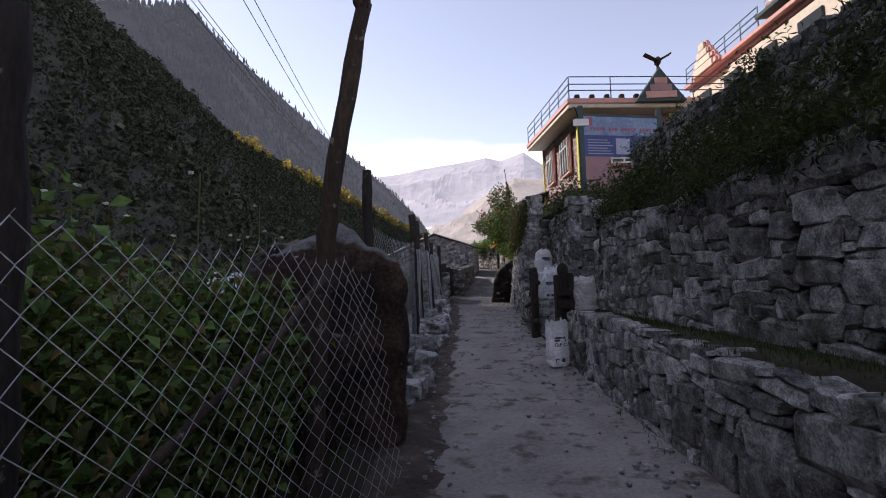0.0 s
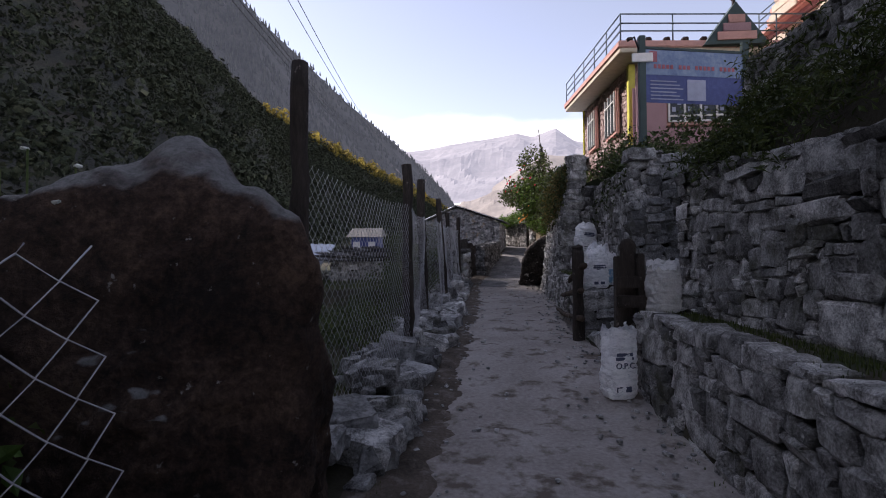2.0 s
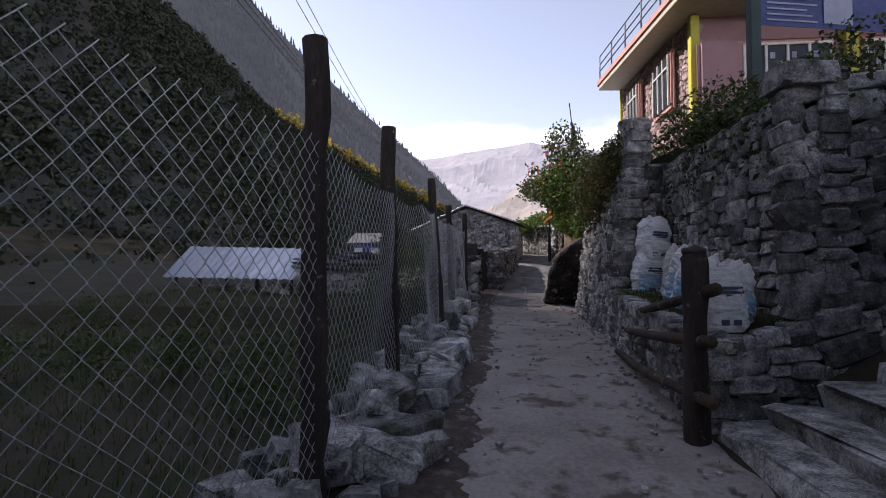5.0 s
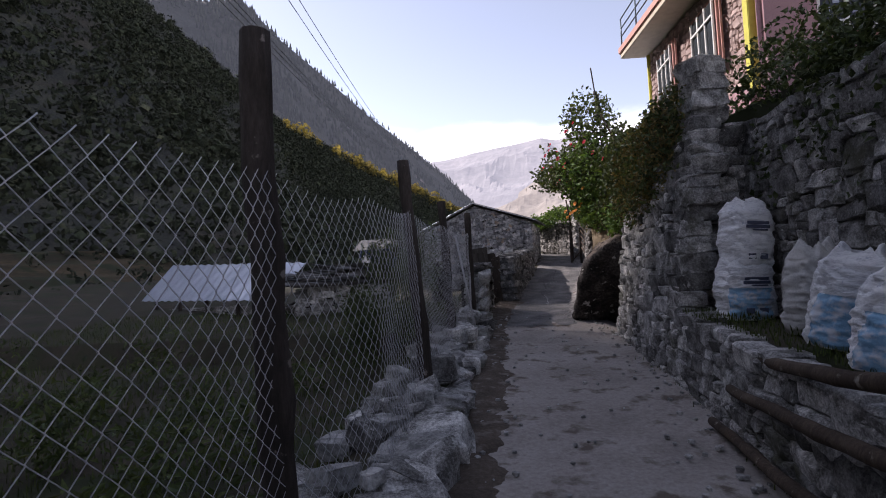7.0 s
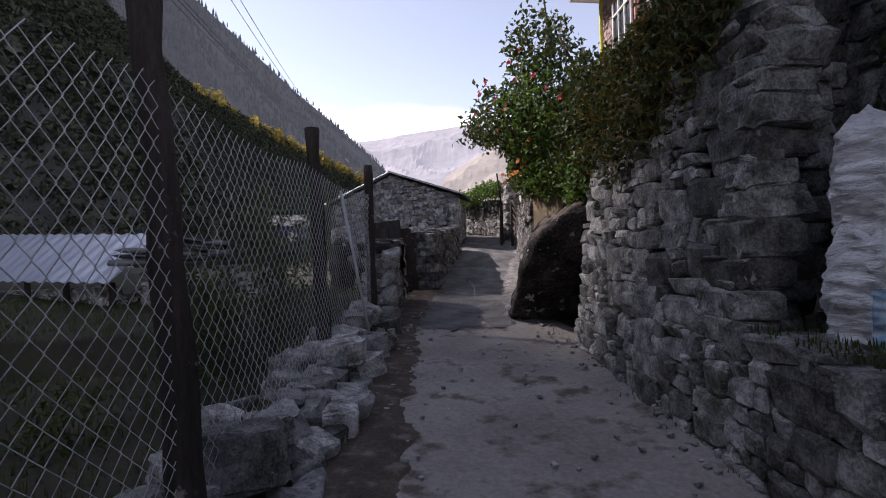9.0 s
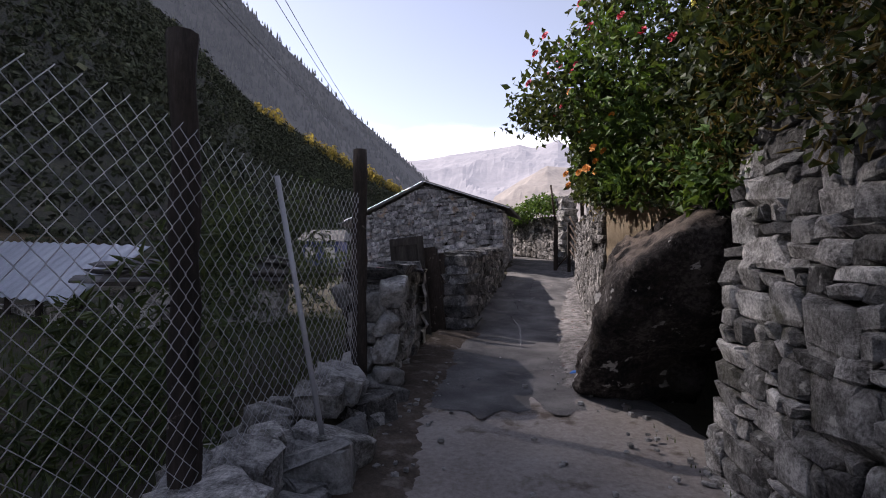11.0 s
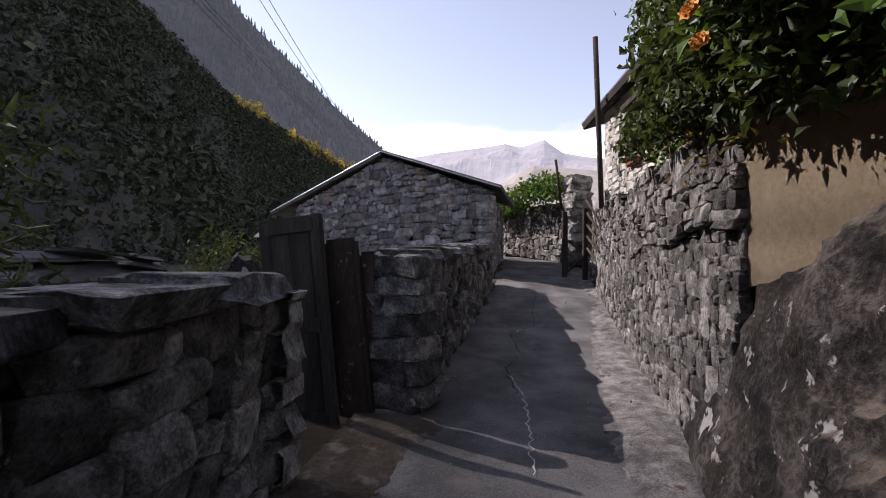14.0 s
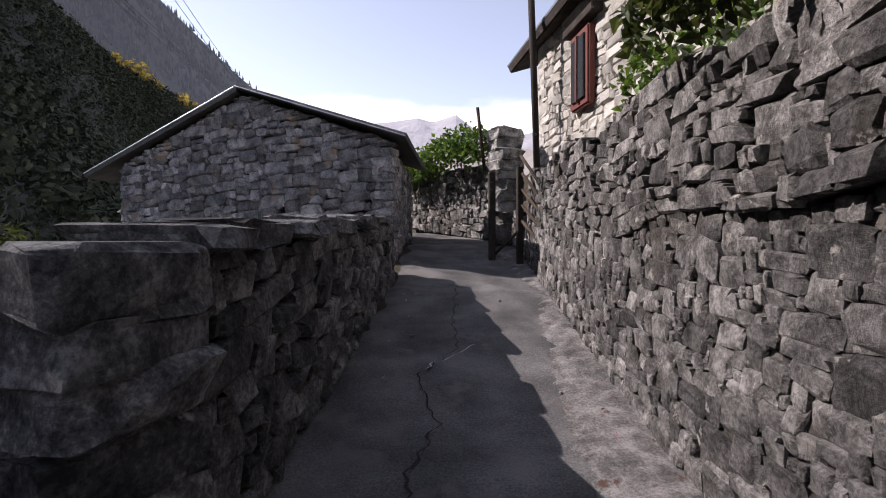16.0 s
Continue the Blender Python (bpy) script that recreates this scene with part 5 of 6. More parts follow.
part("wall_base", box_bm((2.7, 2.7, 2.4), (-10.5, 52, 0.5), 0.02), M_STONE_HUT, house)

# ---------------------------------------------------------------- the gate on the left of the climb
gate = thing("wooden_gate", "weathered wooden door panel standing open in the wall gap", "gate", at=(-0.11, 23.02, 0.6))
gate.rotation_euler = (radians(3), radians(-5), radians(-24))
for x, w, nm in ((-0.26, 0.1, "stile"), (0.26, 0.1, "stile"), (-0.1, 0.2, "board"), (0.1, 0.2, "board")):
    part(nm, box_bm((w, 0.045 if nm == "stile" else 0.025, 1.62), (x, 0, 0.82), 0.008), M_PLANK, gate)
for z in (0.1, 0.8, 1.56):
    part("rail", box_bm((0.5, 0.05, 0.11), (0, -0.004, z), 0.008), M_PLANK, gate)
gp = thing("gate_post", "thick blackened upright slab beside the wooden door", "post")
part("slab", box_bm((0.26, 0.16, 1.75), (0.2, 23.12, 1.2), 0.03, Matrix.Rotation(-0.12, 4, "Y")), M_POST, gp)
part("slab", box_bm((0.16, 0.12, 1.6), (0.33, 23.3, 1.18), 0.03, Matrix.Rotation(-0.06, 4, "Y")), M_POST, gp)
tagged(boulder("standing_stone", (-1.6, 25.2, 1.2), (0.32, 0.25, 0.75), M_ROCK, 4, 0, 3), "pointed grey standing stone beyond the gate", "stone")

# ---------------------------------------------------------------- sacks
def sack(loc, w, d, h, material, label, seed, turn=0.0, lean=(0, 0), open_top=True, blue=False, ink=False):
    root = thing("sack", label, "sack", "filled sacks", at=loc)
    root.rotation_euler = (lean[0], lean[1], turn)
    n, m = 56, 72
    v, q, rim = [], [], []
    for j in range(m + 1):
        t = j / m
        bulge = 0.92 + 0.12 * math.sin(math.pi * min(1, t * 0.95 + 0.05)) ** 0.8 - 0.08 * t
        if t < 0.08:
            bulge *= 0.86 + 0.14 * (t / 0.08)
        for i in range(n):
            a = 2 * math.pi * i / n
            ca, sa = math.cos(a), math.sin(a)
            e = 0.62
            x = math.copysign(abs(ca) ** e, ca) * w / 2 * bulge
            y_ = math.copysign(abs(sa) ** e, sa) * d / 2 * bulge
            k = 1 + 0.16 * noise.noise(Vector((ca * 1.3 + seed, sa * 1.3, t * 3))) + 0.075 * noise.noise(Vector((ca * 3.2 + seed, sa * 3.2, t * 11 + 2 * ca))) + 0.04 * noise.noise(Vector((ca * 6 + seed, sa * 6, t * 24))) + 0.05 * noise.noise(Vector((ca * 3 + seed, sa * 3, t * 9 + ca * 4))) - 0.1 * abs(noise.noise(Vector((ca * 2.2 + seed, sa * 2.2, t * 11 + 1.5 * ca)))) - 0.08 * abs(noise.noise(Vector((ca * 4.5, sa * 4.5 + seed, t * 21 - 2 * sa)))) + 0.05
            z = h * t
            if t > 0.86:
                f = (t - 0.86) / 0.14
                z += f * h * 0.12 * noise.noise(Vector((ca * 2.2 + seed, sa * 2.2, 8)))
                if not open_top:
                    k *= 1 - 0.45 * f * abs(math.sin(a + seed * 0.4)) - 0.12 * f
                    z += 0.1 * h * f * max(0, math.cos(2 * a + seed))
                else:
                    k *= 1 + 0.06 * f * math.sin(5 * a + seed)
            v.append((x * k, y_ * k, z))
    for j in range(m):
        for i in range(n):
            q.append((j * n + i, j * n + (i + 1) % n, (j + 1) * n + (i + 1) % n, (j + 1) * n + i))
    faces = [tuple(x) for x in q] + [tuple(range(n))[::-1]]
    c = len(v)
    top = m * n
    for i in range(n):
        x, y_, z = v[top + i]
        v.append((x * 0.82, y_ * 0.82, z - h * (0.16 if open_top else 0.02)))
    for i in range(n):
        faces.append((top + i, top + (i + 1) % n, c + (i + 1) % n, c + i))
    faces.append(tuple(c + i for i in range(n)))
    part("body", mesh_from("body", v, faces, material, True), material, root)
    if open_top:
        vv, ff = [], []
        for i in range(n):
            x, y_, z = v[top + i]
            jag = 0.05 * abs(noise.noise(Vector((i * 0.9, seed, 0)))) + 0.012
            vv += [(x * 1.02, y_ * 1.02, z - 0.07), (x * 1.09, y_ * 1.09, z - 0.012), (x * (1.0 + 0.1 * math.sin(i * 2.1 + seed)), y_ * (1.0 + 0.1 * math.cos(i * 1.7)), z + jag + 0.02)]
        for i in range(n):
            j = (i + 1) % n
            ff += [(3 * i, 3 * j, 3 * j + 1, 3 * i + 1), (3 * i + 1, 3 * j + 1, 3 * j + 2, 3 * i + 2)]
        part("rim", mesh_from("rim", vv, ff, M_SACK, True), M_SACK, root, "crumpled white open rim")
    if blue:
        vv, ff = [], []
        for j in range(m // 2 + 2):
            for i in range(15):
                x, y_, z = v[(j + 1) * n + (n * 16 // 28 + i) % n]
                vv.append((x * 1.012, y_ * 1.012, z))
        for j in range(m // 2 + 1):
            for i in range(14):
                k = j * 15 + i
                ff.append((k, k + 1, k + 16, k + 15))
        part("printed_band", mesh_from("printed_band", vv, ff, M_SACK_BLUE, True), M_SACK_BLUE, root, "pale blue printed band")
    if ink:
        yb = -d / 2 * 1.09
        for k, (x, z, ww, hh) in enumerate(((0.0, 0.68, 0.2, 0.035), (0.0, 0.62, 0.22, 0.035), (0.02, 0.57, 0.14, 0.018), (-0.06, 0.16, 0.07, 0.06), (0.05, 0.16, 0.07, 0.06))):
            part("print_bar", box_bm((ww * w / 0.4, 0.012, hh * h / 0.7), (x * w / 0.4, yb + 0.014, z * h), 0.003), M_INK, root)
    return root


s1 = sack((1.86, 8.2, 0.0), 0.36, 0.26, 0.7, M_SACK, "open white cement sack with dark print standing on the trail", 1, 0.22, (0.03, 0.0), ink=True)
cu = bpy.data.curves.new("lettering", "FONT")
cu.body, cu.size, cu.extrude, cu.align_x = "O.P.C.", 0.085, 0.004, "CENTER"
cu.materials.append(M_INK)
txt = new("lettering", cu)
txt.parent = s1
txt.location, txt.rotation_euler = (0.0, -0.158, 0.34), (radians(90), 0, 0)
sack((2.45, 8.5, 0.87), 0.34, 0.3, 0.54, M_SACK_GREY, "grey woven sack with crumpled white top on the ledge", 2, 0.1)
sack((2.36, 11.25, 0.97), 0.4, 0.3, 0.55, M_SACK, "white cement sack with faded print, on the terrace wall", 3, 0.2, ink=True)
sack((2.62, 11.62, 1.0), 0.36, 0.3, 0.52, M_SACK, "white sack with a blue band behind another sack", 4, 0.4, blue=True)
sack((2.55, 12.4, 1.03), 0.44, 0.32, 0.62, M_SACK, "slumped white and blue sack leaning on its neighbour", 5, -0.5, (-0.1, 0.25), False, True)
sack((2.72, 13.1, 1.05), 0.44, 0.34, 0.68, M_SACK, "leaning white sack with a broad pale blue band", 6, -0.4, (-0.1, 0.22), False, True)
sack((2.97, 13.82, 1.05), 0.4, 0.34, 0.72, M_SACK_GREY, "greyish white woven sack tied at the top", 7, 0.3, (0, 0.06), False, ink=True)
sack((2.92, 14.93, 1.06), 0.56, 0.36, 0.62, M_SACK, "white sack with a blue band under a second sack", 8, 0.3, (0, 0.04), False, True, True)
sack((2.99, 14.97, 1.6), 0.5, 0.34, 0.66, M_SACK, "white sack with a folded top, stacked on another", 9, 0.3, (0, 0.06), False, False, True)

# ---------------------------------------------------------------- posts, rails and steps by the terrace
g1 = thing("rail_post", "round-topped dark wooden post with three log rails", "post")
p, rr = rough_log([(1.97, 10.8, -0.1), (1.97, 10.8, 1.55), (1.97, 10.8, 1.68)], 0.095, 16, 41, 0.006, 0.95)
rr[-1] = 0.03
v, f = tube_arrays(p, rr, 10)
part("post", mesh_from("post", v, f, M_POST, True), M_POST, g1)
for k, pts in enumerate([[(2.02, 10.55, 1.36), (2.1, 12.0, 1.12), (2.34, 13.6, 0.92)], [(1.97, 10.5, 0.98), (2.05, 12.2, 0.8), (2.22, 13.7, 0.66)], [(1.95, 10.5, 0.55), (2.0, 12.2, 0.42), (2.16, 13.9, 0.34)]]):
    p, rr = rough_log(pts, 0.048, 16, 50 + k, 0.012, 0.85)
    v, f = tube_arrays(p, rr, 8)
    part("rail", mesh_from("rail", v, f, M_BARK, True), M_BARK, g1)
g2 = thing("slotted_post", "blackened double plank post with slots and crosspieces", "post", at=(2.12, 8.66, 0))
for x, hgt in ((-0.12, 1.55), (0.13, 1.58)):
    part("upright", box_bm((0.08, 0.12, hgt), (x, 0, hgt / 2 - 0.05), 0.012), M_POST, g2)
part("board", box_bm((0.18, 0.05, 1.64), (0.01, 0.05, 0.8), 0.02), M_POST, g2)
bm = bmesh.new()
bmesh.ops.create_uvsphere(bm, u_segments=14, v_segments=8, radius=0.1, matrix=Matrix.Translation((0.01, 0.05, 1.6)) @ Matrix.Diagonal((1, 0.4, 1.1, 1)))
part("round_top", bm, M_POST, g2)
for z in (0.98, 1.2):
    part("crosspiece", box_bm((0.36, 0.06, 0.14), (0.02, -0.07, z), 0.012), M_POST, g2)
steps = thing("stone_steps", "worn stone slab steps climbing from the trail", "steps", "", "structure")
for k in range(8):
    x0 = 2.12 + 0.36 * k
    ob = new("step", stone_mesh((k * 7 + 3) % 26, M_STONE))
    ob.parent = steps
    ob.matrix_basis = Matrix.Translation((x0 + 0.3, 9.95, trail_z(10) + 0.08 + 0.17 * k)) @ Matrix.Diagonal((0.62, 1.75, 0.24, 1))

# ---------------------------------------------------------------- guest house above the trail
HB = 5.0
hotel = thing("guest_house", "pink and stone guest house with yellow columns and a roof terrace", "house")
# side wall facing the valley, with two tall windows
hx = lambda y: 5.72 - 0.085 * (y - 20.1)
stone_wall("", (hx(20.1), 20.1), (hx(25.3), 25.3), lin(HB - 0.6, HB - 0.4), lin(8.05, 7.95), M_STONE_ROSE, "", (-1, -0.085), (0.14, 0.34), (0.1, 0.2), 0, 60, 0.4, 61, 0.4, parent=hotel, proud=0.01)
part("front_wall", box_bm((7.5, 0.3, 4.6), (9.6, 20.3, 5.8), 0.0), M_PINK, hotel)
part("back_wall", box_bm((7.5, 0.3, 3.2), (9.2, 25.2, 6.5), 0.0), M_PINK, hotel)
part("plinth", box_bm((0.14, 5.4, 1.9), (5.42, 22.7, 4.2), 0.01, Matrix.Rotation(0.085, 4, "Z")), M_PINK, hotel)
part("flank_panel", box_bm((1.1, 0.2, 2.9), (6.2, 19.7, 5.75), 0.09), M_PINK, hotel, "mauve pink corner wall")
for x, y, w in ((5.7, 20.0, 0.22), (9.5, 20.05, 0.3), (5.26, 25.3, 0.1)):
    part("column", box_bm((w, w, 3.0), (x, y, 6.5), 0.015), M_YELLOW, hotel, "yellow painted column")
for yc, w in ((23.9, 1.05), (21.7, 1.25)):
    win = part("window", box_bm((0.12, w + 0.3, 1.75), (hx(yc) - 0.06, yc, 6.75), 0.05), M_SALMON, hotel, "tall window with salmon surround")
    part("glass", box_bm((0.04, w, 1.45), (hx(yc) - 0.125, yc, 6.75), 0.01), M_GLASS, win)
    for k in range(4):
        part("mullion", box_bm((0.05, 0.055, 1.45), (hx(yc) - 0.16, yc - w / 2 + w * k / 3, 6.75), 0.008), M_WHITE, win)
    part("transom", box_bm((0.055, w, 0.06), (hx(yc) - 0.165, yc, 7.12), 0.008), M_WHITE, win)
for x0, x1 in ((6.95, 9.05), (9.88, 11.2)):
    xc, w = (x0 + x1) / 2, x1 - x0
    win = part("window", box_bm((w + 0.3, 0.1, 1.5), (xc, 20.1, 6.62), 0.12), M_SALMON, hotel, "wide front window with salmon surround and white bars")
    part("glass", box_bm((w, 0.04, 1.2), (xc, 20.04, 6.62), 0.01), M_GLASS, win)
    n = max(2, round(w / 0.52))
    for k in range(n + 1):
        part("mullion", box_bm((0.07, 0.05, 1.2), (x0 + w * k / n, 20.0, 6.62), 0.008), M_WHITE, win)
    for z in (6.04, 6.22, 7.2):
        part("transom", box_bm((w, 0.055, 0.06), (xc, 19.995, z), 0.008), M_WHITE, win)
    for k in range(n):
        for m in range(3):
            part("paper", box_bm((0.12, 0.01, 0.16), (x0 + w * (k + 0.32 + 0.34 * (m % 2)) / n, 20.012, 6.45 + 0.23 * m), 0.002), M_BANNER_WHITE, win, "small notice stuck to the pane")
part("roof_slab", box_bm((8.6, 6.6, 0.16), (9.05, 22.6, 8.12), 0.02, Matrix.Rotation(0.085, 4, "Z")), M_CREAM, hotel, "cream overhanging roof slab")
part("roof_edge", box_bm((8.7, 6.7, 0.22), (9.05, 22.6, 8.3), 0.03, Matrix.Rotation(0.085, 4, "Z")), M_SALMON, hotel, "salmon painted roof edge")
part("parapet", box_bm((8.0, 0.2, 0.22), (9.3, 19.9, 8.5), 0.02, Matrix.Rotation(0.085, 4, "Z")), M_SALMON, hotel)
rot = Matrix.Rotation(0.085, 4, "Z")
corner = [Vector((9.05, 22.6, 0)) + rot @ Vector((sx * 4.25, sy * 3.25, 0)) for sx, sy in ((-1, 1), (-1, -1), (1, -1))]
for a, b_ in zip(corner, corner[1:]):
    for z in (8.75, 9.0, 9.3):
        tube("rail", [a + Vector((0, 0, z)), b_ + Vector((0, 0, z))], 0.022, M_RAIL, hotel, 6)
    for k in range(6):
        p = a.lerp(b_, k / 5)
        tube("baluster", [p + Vector((0, 0, 8.4)), p + Vector((0, 0, 9.3))], 0.022, M_RAIL, hotel, 6)
bm = bmesh.new()
vs = [bm.verts.new(p) for p in ((7.7, 19.0, 8.2), (9.7, 19.0, 8.2), (8.7, 19.0, 9.55), (7.7, 19.35, 8.2), (9.7, 19.35, 8.2), (8.7, 19.35, 9.55))]
for idx in ((0, 1, 2), (5, 4, 3), (0, 3, 4, 1), (1, 4, 5, 2), (2, 5, 3, 0)):
    bm.faces.new([vs[i] for i in idx])
part("porch_gable", bm, M_TEAL, hotel, "dark stepped porch gable")
for k, (w, z) in enumerate(((1.2, 8.45), (0.85, 8.72), (0.5, 8.99))):
    part("gable_step", box_bm((w, 0.06, 0.26), (8.7, 18.97, z), 0.01), M_SALMON if k != 1 else M_PINK, hotel)
for k in range(6):
    ob = tagged(part("flower_pot", box_bm((0.2, 0.2, 0.22), (5.6 + 0.62 * k, 19.75 + 0.04 * k, 8.72), 0.03), M_POST, None), "small dark flower pot on the roof edge", "pot", "roof pots")
bird = bmesh.new()
bmesh.ops.create_icosphere(bird, subdivisions=2, radius=0.16, matrix=Matrix.Translation((8.7, 19.15, 9.85)) @ Matrix.Diagonal((0.8, 1.2, 1.2, 1)))
for s in (-1, 1):
    box_bm((0.5, 0.22, 0.05), (8.7 + s * 0.3, 19.15, 10.02), 0.0, Matrix.Rotation(-s * 0.5, 4, "Y"), bird)
box_bm((0.08, 0.08, 0.4), (8.7, 19.15, 9.6), 0, None, bird)
single("bird_statue", bird, M_POST, "dark bird statue with spread wings on the gable", "statue")

# banner on its posts
banner = thing("banner", "blue printed banner with a red title, hung between two posts", "banner")
BA, BB = Vector((4.12, 13.95, 0)), Vector((6.5, 14.45, 0))
bu = (BB - BA).normalized()
bn = Vector((bu.y, -bu.x, 0))


def on_banner(name, x0, x1, z0, z1, out, material, parent, thick=0.006):
    bm = bmesh.new()
    ps = [BA + bu * x0, BA + bu * x1]
    vs = []
    for o in (out, out + thick):
        vs += [bm.verts.new(ps[0] + bn * o + Vector((0, 0, z0))), bm.verts.new(ps[1] + bn * o + Vector((0, 0, z0))), bm.verts.new(ps[1] + bn * o + Vector((0, 0, z1))), bm.verts.new(ps[0] + bn * o + Vector((0, 0, z1)))]
    for idx in ((3, 2, 1, 0), (4, 5, 6, 7), (0, 1, 5, 4), (1, 2, 6, 5), (2, 3, 7, 6), (3, 0, 4, 7)):
        bm.faces.new([vs[i] for i in idx])
    return part(name, bm, material, parent)


on_banner("cloth", 0, 2.4, 4.88, 6.06, 0.02, M_BANNER, banner)
on_banner("sky_print", 0.01, 2.39, 5.5, 6.05, 0.03, M_BANNER_SKY, banner)
on_banner("photo", 1.0, 1.45, 4.95, 5.42, 0.034, M_BANNER_WHITE, banner)
for k in range(6):
    on_banner("print_line", 0.12, 0.9 - 0.08 * (k % 3), 4.95 + 0.08 * k, 4.975 + 0.08 * k, 0.034, M_BANNER_WHITE, banner)
for k in range(20):
    if k not in (5, 9, 15):
        on_banner("title_stroke", 0.2 + 0.1 * k, 0.265 + 0.1 * k, 5.64, 5.73, 0.04, M_BANNER_RED, banner)
on_banner("emblem", 0.1, 0.28, 5.78, 6.02, 0.04, M_BANNER_RED, banner)
for x in (-0.06, 2.46):
    p = BA + bu * x
    part("post", box_bm((0.14, 0.14, 3.7), (p.x, p.y, 4.5), 0.01), M_TEAL, banner, "dark teal post")
part("crossbar", box_bm((2.6, 0.06, 0.06), tuple(BA + bu * 1.2 + Vector((0, 0, 6.1))), 0.01, Matrix.Rotation(math.atan2(bu.y, bu.x), 4, "Z")), M_TEAL, banner)
part("sign_board", box_bm((0.45, 0.05, 0.2), (4.05, 13.86, 5.85), 0.01), M_WHITE, banner, "small white sign board")
p = BA + bu * -0.1
tube("lamp_arm", [p + Vector((0, 0, 6.0)), p + Vector((-0.15, -0.1, 6.3)), p + Vector((-0.3, -0.12, 6.2))], 0.02, M_BLACK, banner, 6)

# upper house higher up the slope
upper_house = thing("upper_house", "cream and salmon lodge with railings higher on the slope", "house")
part("wall", box_bm((8, 11, 9), (17.1, 20.2, 6.2), 0.02), M_CREAM, upper_house)
part("roof_edge", box_bm((9, 12.2, 0.2), (17.3, 19.4, 11.05), 0.03), M_SALMON, upper_house)
part("cornice", box_bm((8.6, 11.8, 0.16), (17.3, 19.4, 10.86), 0.02), M_PINK, upper_house)
part("dark_eave", box_bm((3.6, 7.4, 0.16), (14.4, 15.4, 11.62), 0.02, Matrix.Rotation(-0.12, 4, "Y")), M_TEAL, upper_house, "dark lean-to roof over the terrace")
for k in range(3):
    tube("rail", [(12.95, 25.4, 11.5 + 0.28 * k), (12.95, 19.4, 11.5 + 0.28 * k)], 0.025, M_RAIL, upper_house, 6)
for k in range(6):
    tube("baluster", [(12.95, 25.4 - 1.2 * k, 11.1), (12.95, 25.4 - 1.2 * k, 12.1)], 0.025, M_RAIL, upper_house, 6)
for k in range(4):
    part("window", box_bm((0.1, 1.2, 1.4), (13.06, 24 - 2.4 * k, 9.6), 0.02), M_GLASS, upper_house)
for k, (w, z, hh) in enumerate(((2.4, 11.15, 0.4), (1.9, 11.5, 0.36), (1.3, 11.85, 0.36), (0.7, 12.2, 0.4))):
    part("gable_step", box_bm((0.3, w, hh), (12.75, 23.1, z), 0.09), M_SALMON, upper_house)
    part("gable_panel", box_bm((0.06, w * 0.72, hh * 0.9), (12.58, 23.1, z - 0.02), 0.02), M_CREAM, upper_house)
bm = bmesh.new()
bmesh.ops.create_cone(bm, cap_ends=True, segments=28, radius1=0.5, radius2=0.5, depth=1.2, matrix=Matrix.Translation((14.0, 19.6, 12.9)))
bmesh.ops.create_cone(bm, cap_ends=True, segments=28, radius1=0.5, radius2=0.14, depth=0.22, matrix=Matrix.Translation((14.0, 19.6, 13.61)))
for z in (12.5, 12.9, 13.3):
    bmesh.ops.create_cone(bm, cap_ends=True, segments=28, radius1=0.515, radius2=0.515, depth=0.05, matrix=Matrix.Translation((14.0, 19.6, z)))
single("water_tank", bm, M_STEEL, "shiny ribbed steel water tank on the roof", "tank")

# ---------------------------------------------------------------- house at the bend
bend_house = thing("bend_house", "sunlit pale stone house with a red window and deep eaves", "house")
stone_wall("", (4.2, 30.3), (4.35, 24.6), lin(2.6, 2.6), lin(5.35, 5.35), M_STONE_PALE, "", (-1, 0), (0.16, 0.42), (0.09, 0.18), 0, 120, 0.3, 71, 0.4, parent=bend_house, proud=0.015)
part("gable_wall", box_bm((4.0, 0.3, 2.9), (6.2, 30.2, 3.9), 0), M_STONE_PALE, bend_house)
win = part("window", box_bm((0.12, 0.6, 1.05), (4.2, 28.45, 4.3), 0.02), M_REDWOOD, bend_house, "red wooden window")
part("glass", box_bm((0.04, 0.42, 0.86), (4.13, 28.45, 4.3), 0.01), M_GLASS, win)
part("mullion", box_bm((0.05, 0.05, 0.9), (4.115, 28.45, 4.3), 0.006), M_REDWOOD, win)
part("lintel", box_bm((0.16, 1.0, 0.12), (4.18, 28.45, 4.95), 0.01), M_POST, bend_house)
part("eave", box_bm((2.0, 6.6, 0.14), (4.92, 28.1, 5.58), 0.02, Matrix.Rotation(-0.3, 4, "Y")), M_POST, bend_house, "dark wooden eave")
part("roof", box_bm((2.1, 6.8, 0.05), (4.96, 28.1, 5.7), 0.01, Matrix.Rotation(-0.3, 4, "Y")), M_TIN, bend_house)
tagged(tube("utility_pole", [(3.95, 29.6, 2.4), (3.86, 29.5, 4.2), (3.74, 29.4, 6.6)], 0.055, M_POST), "slim dark wooden pole at the house corner", "pole")

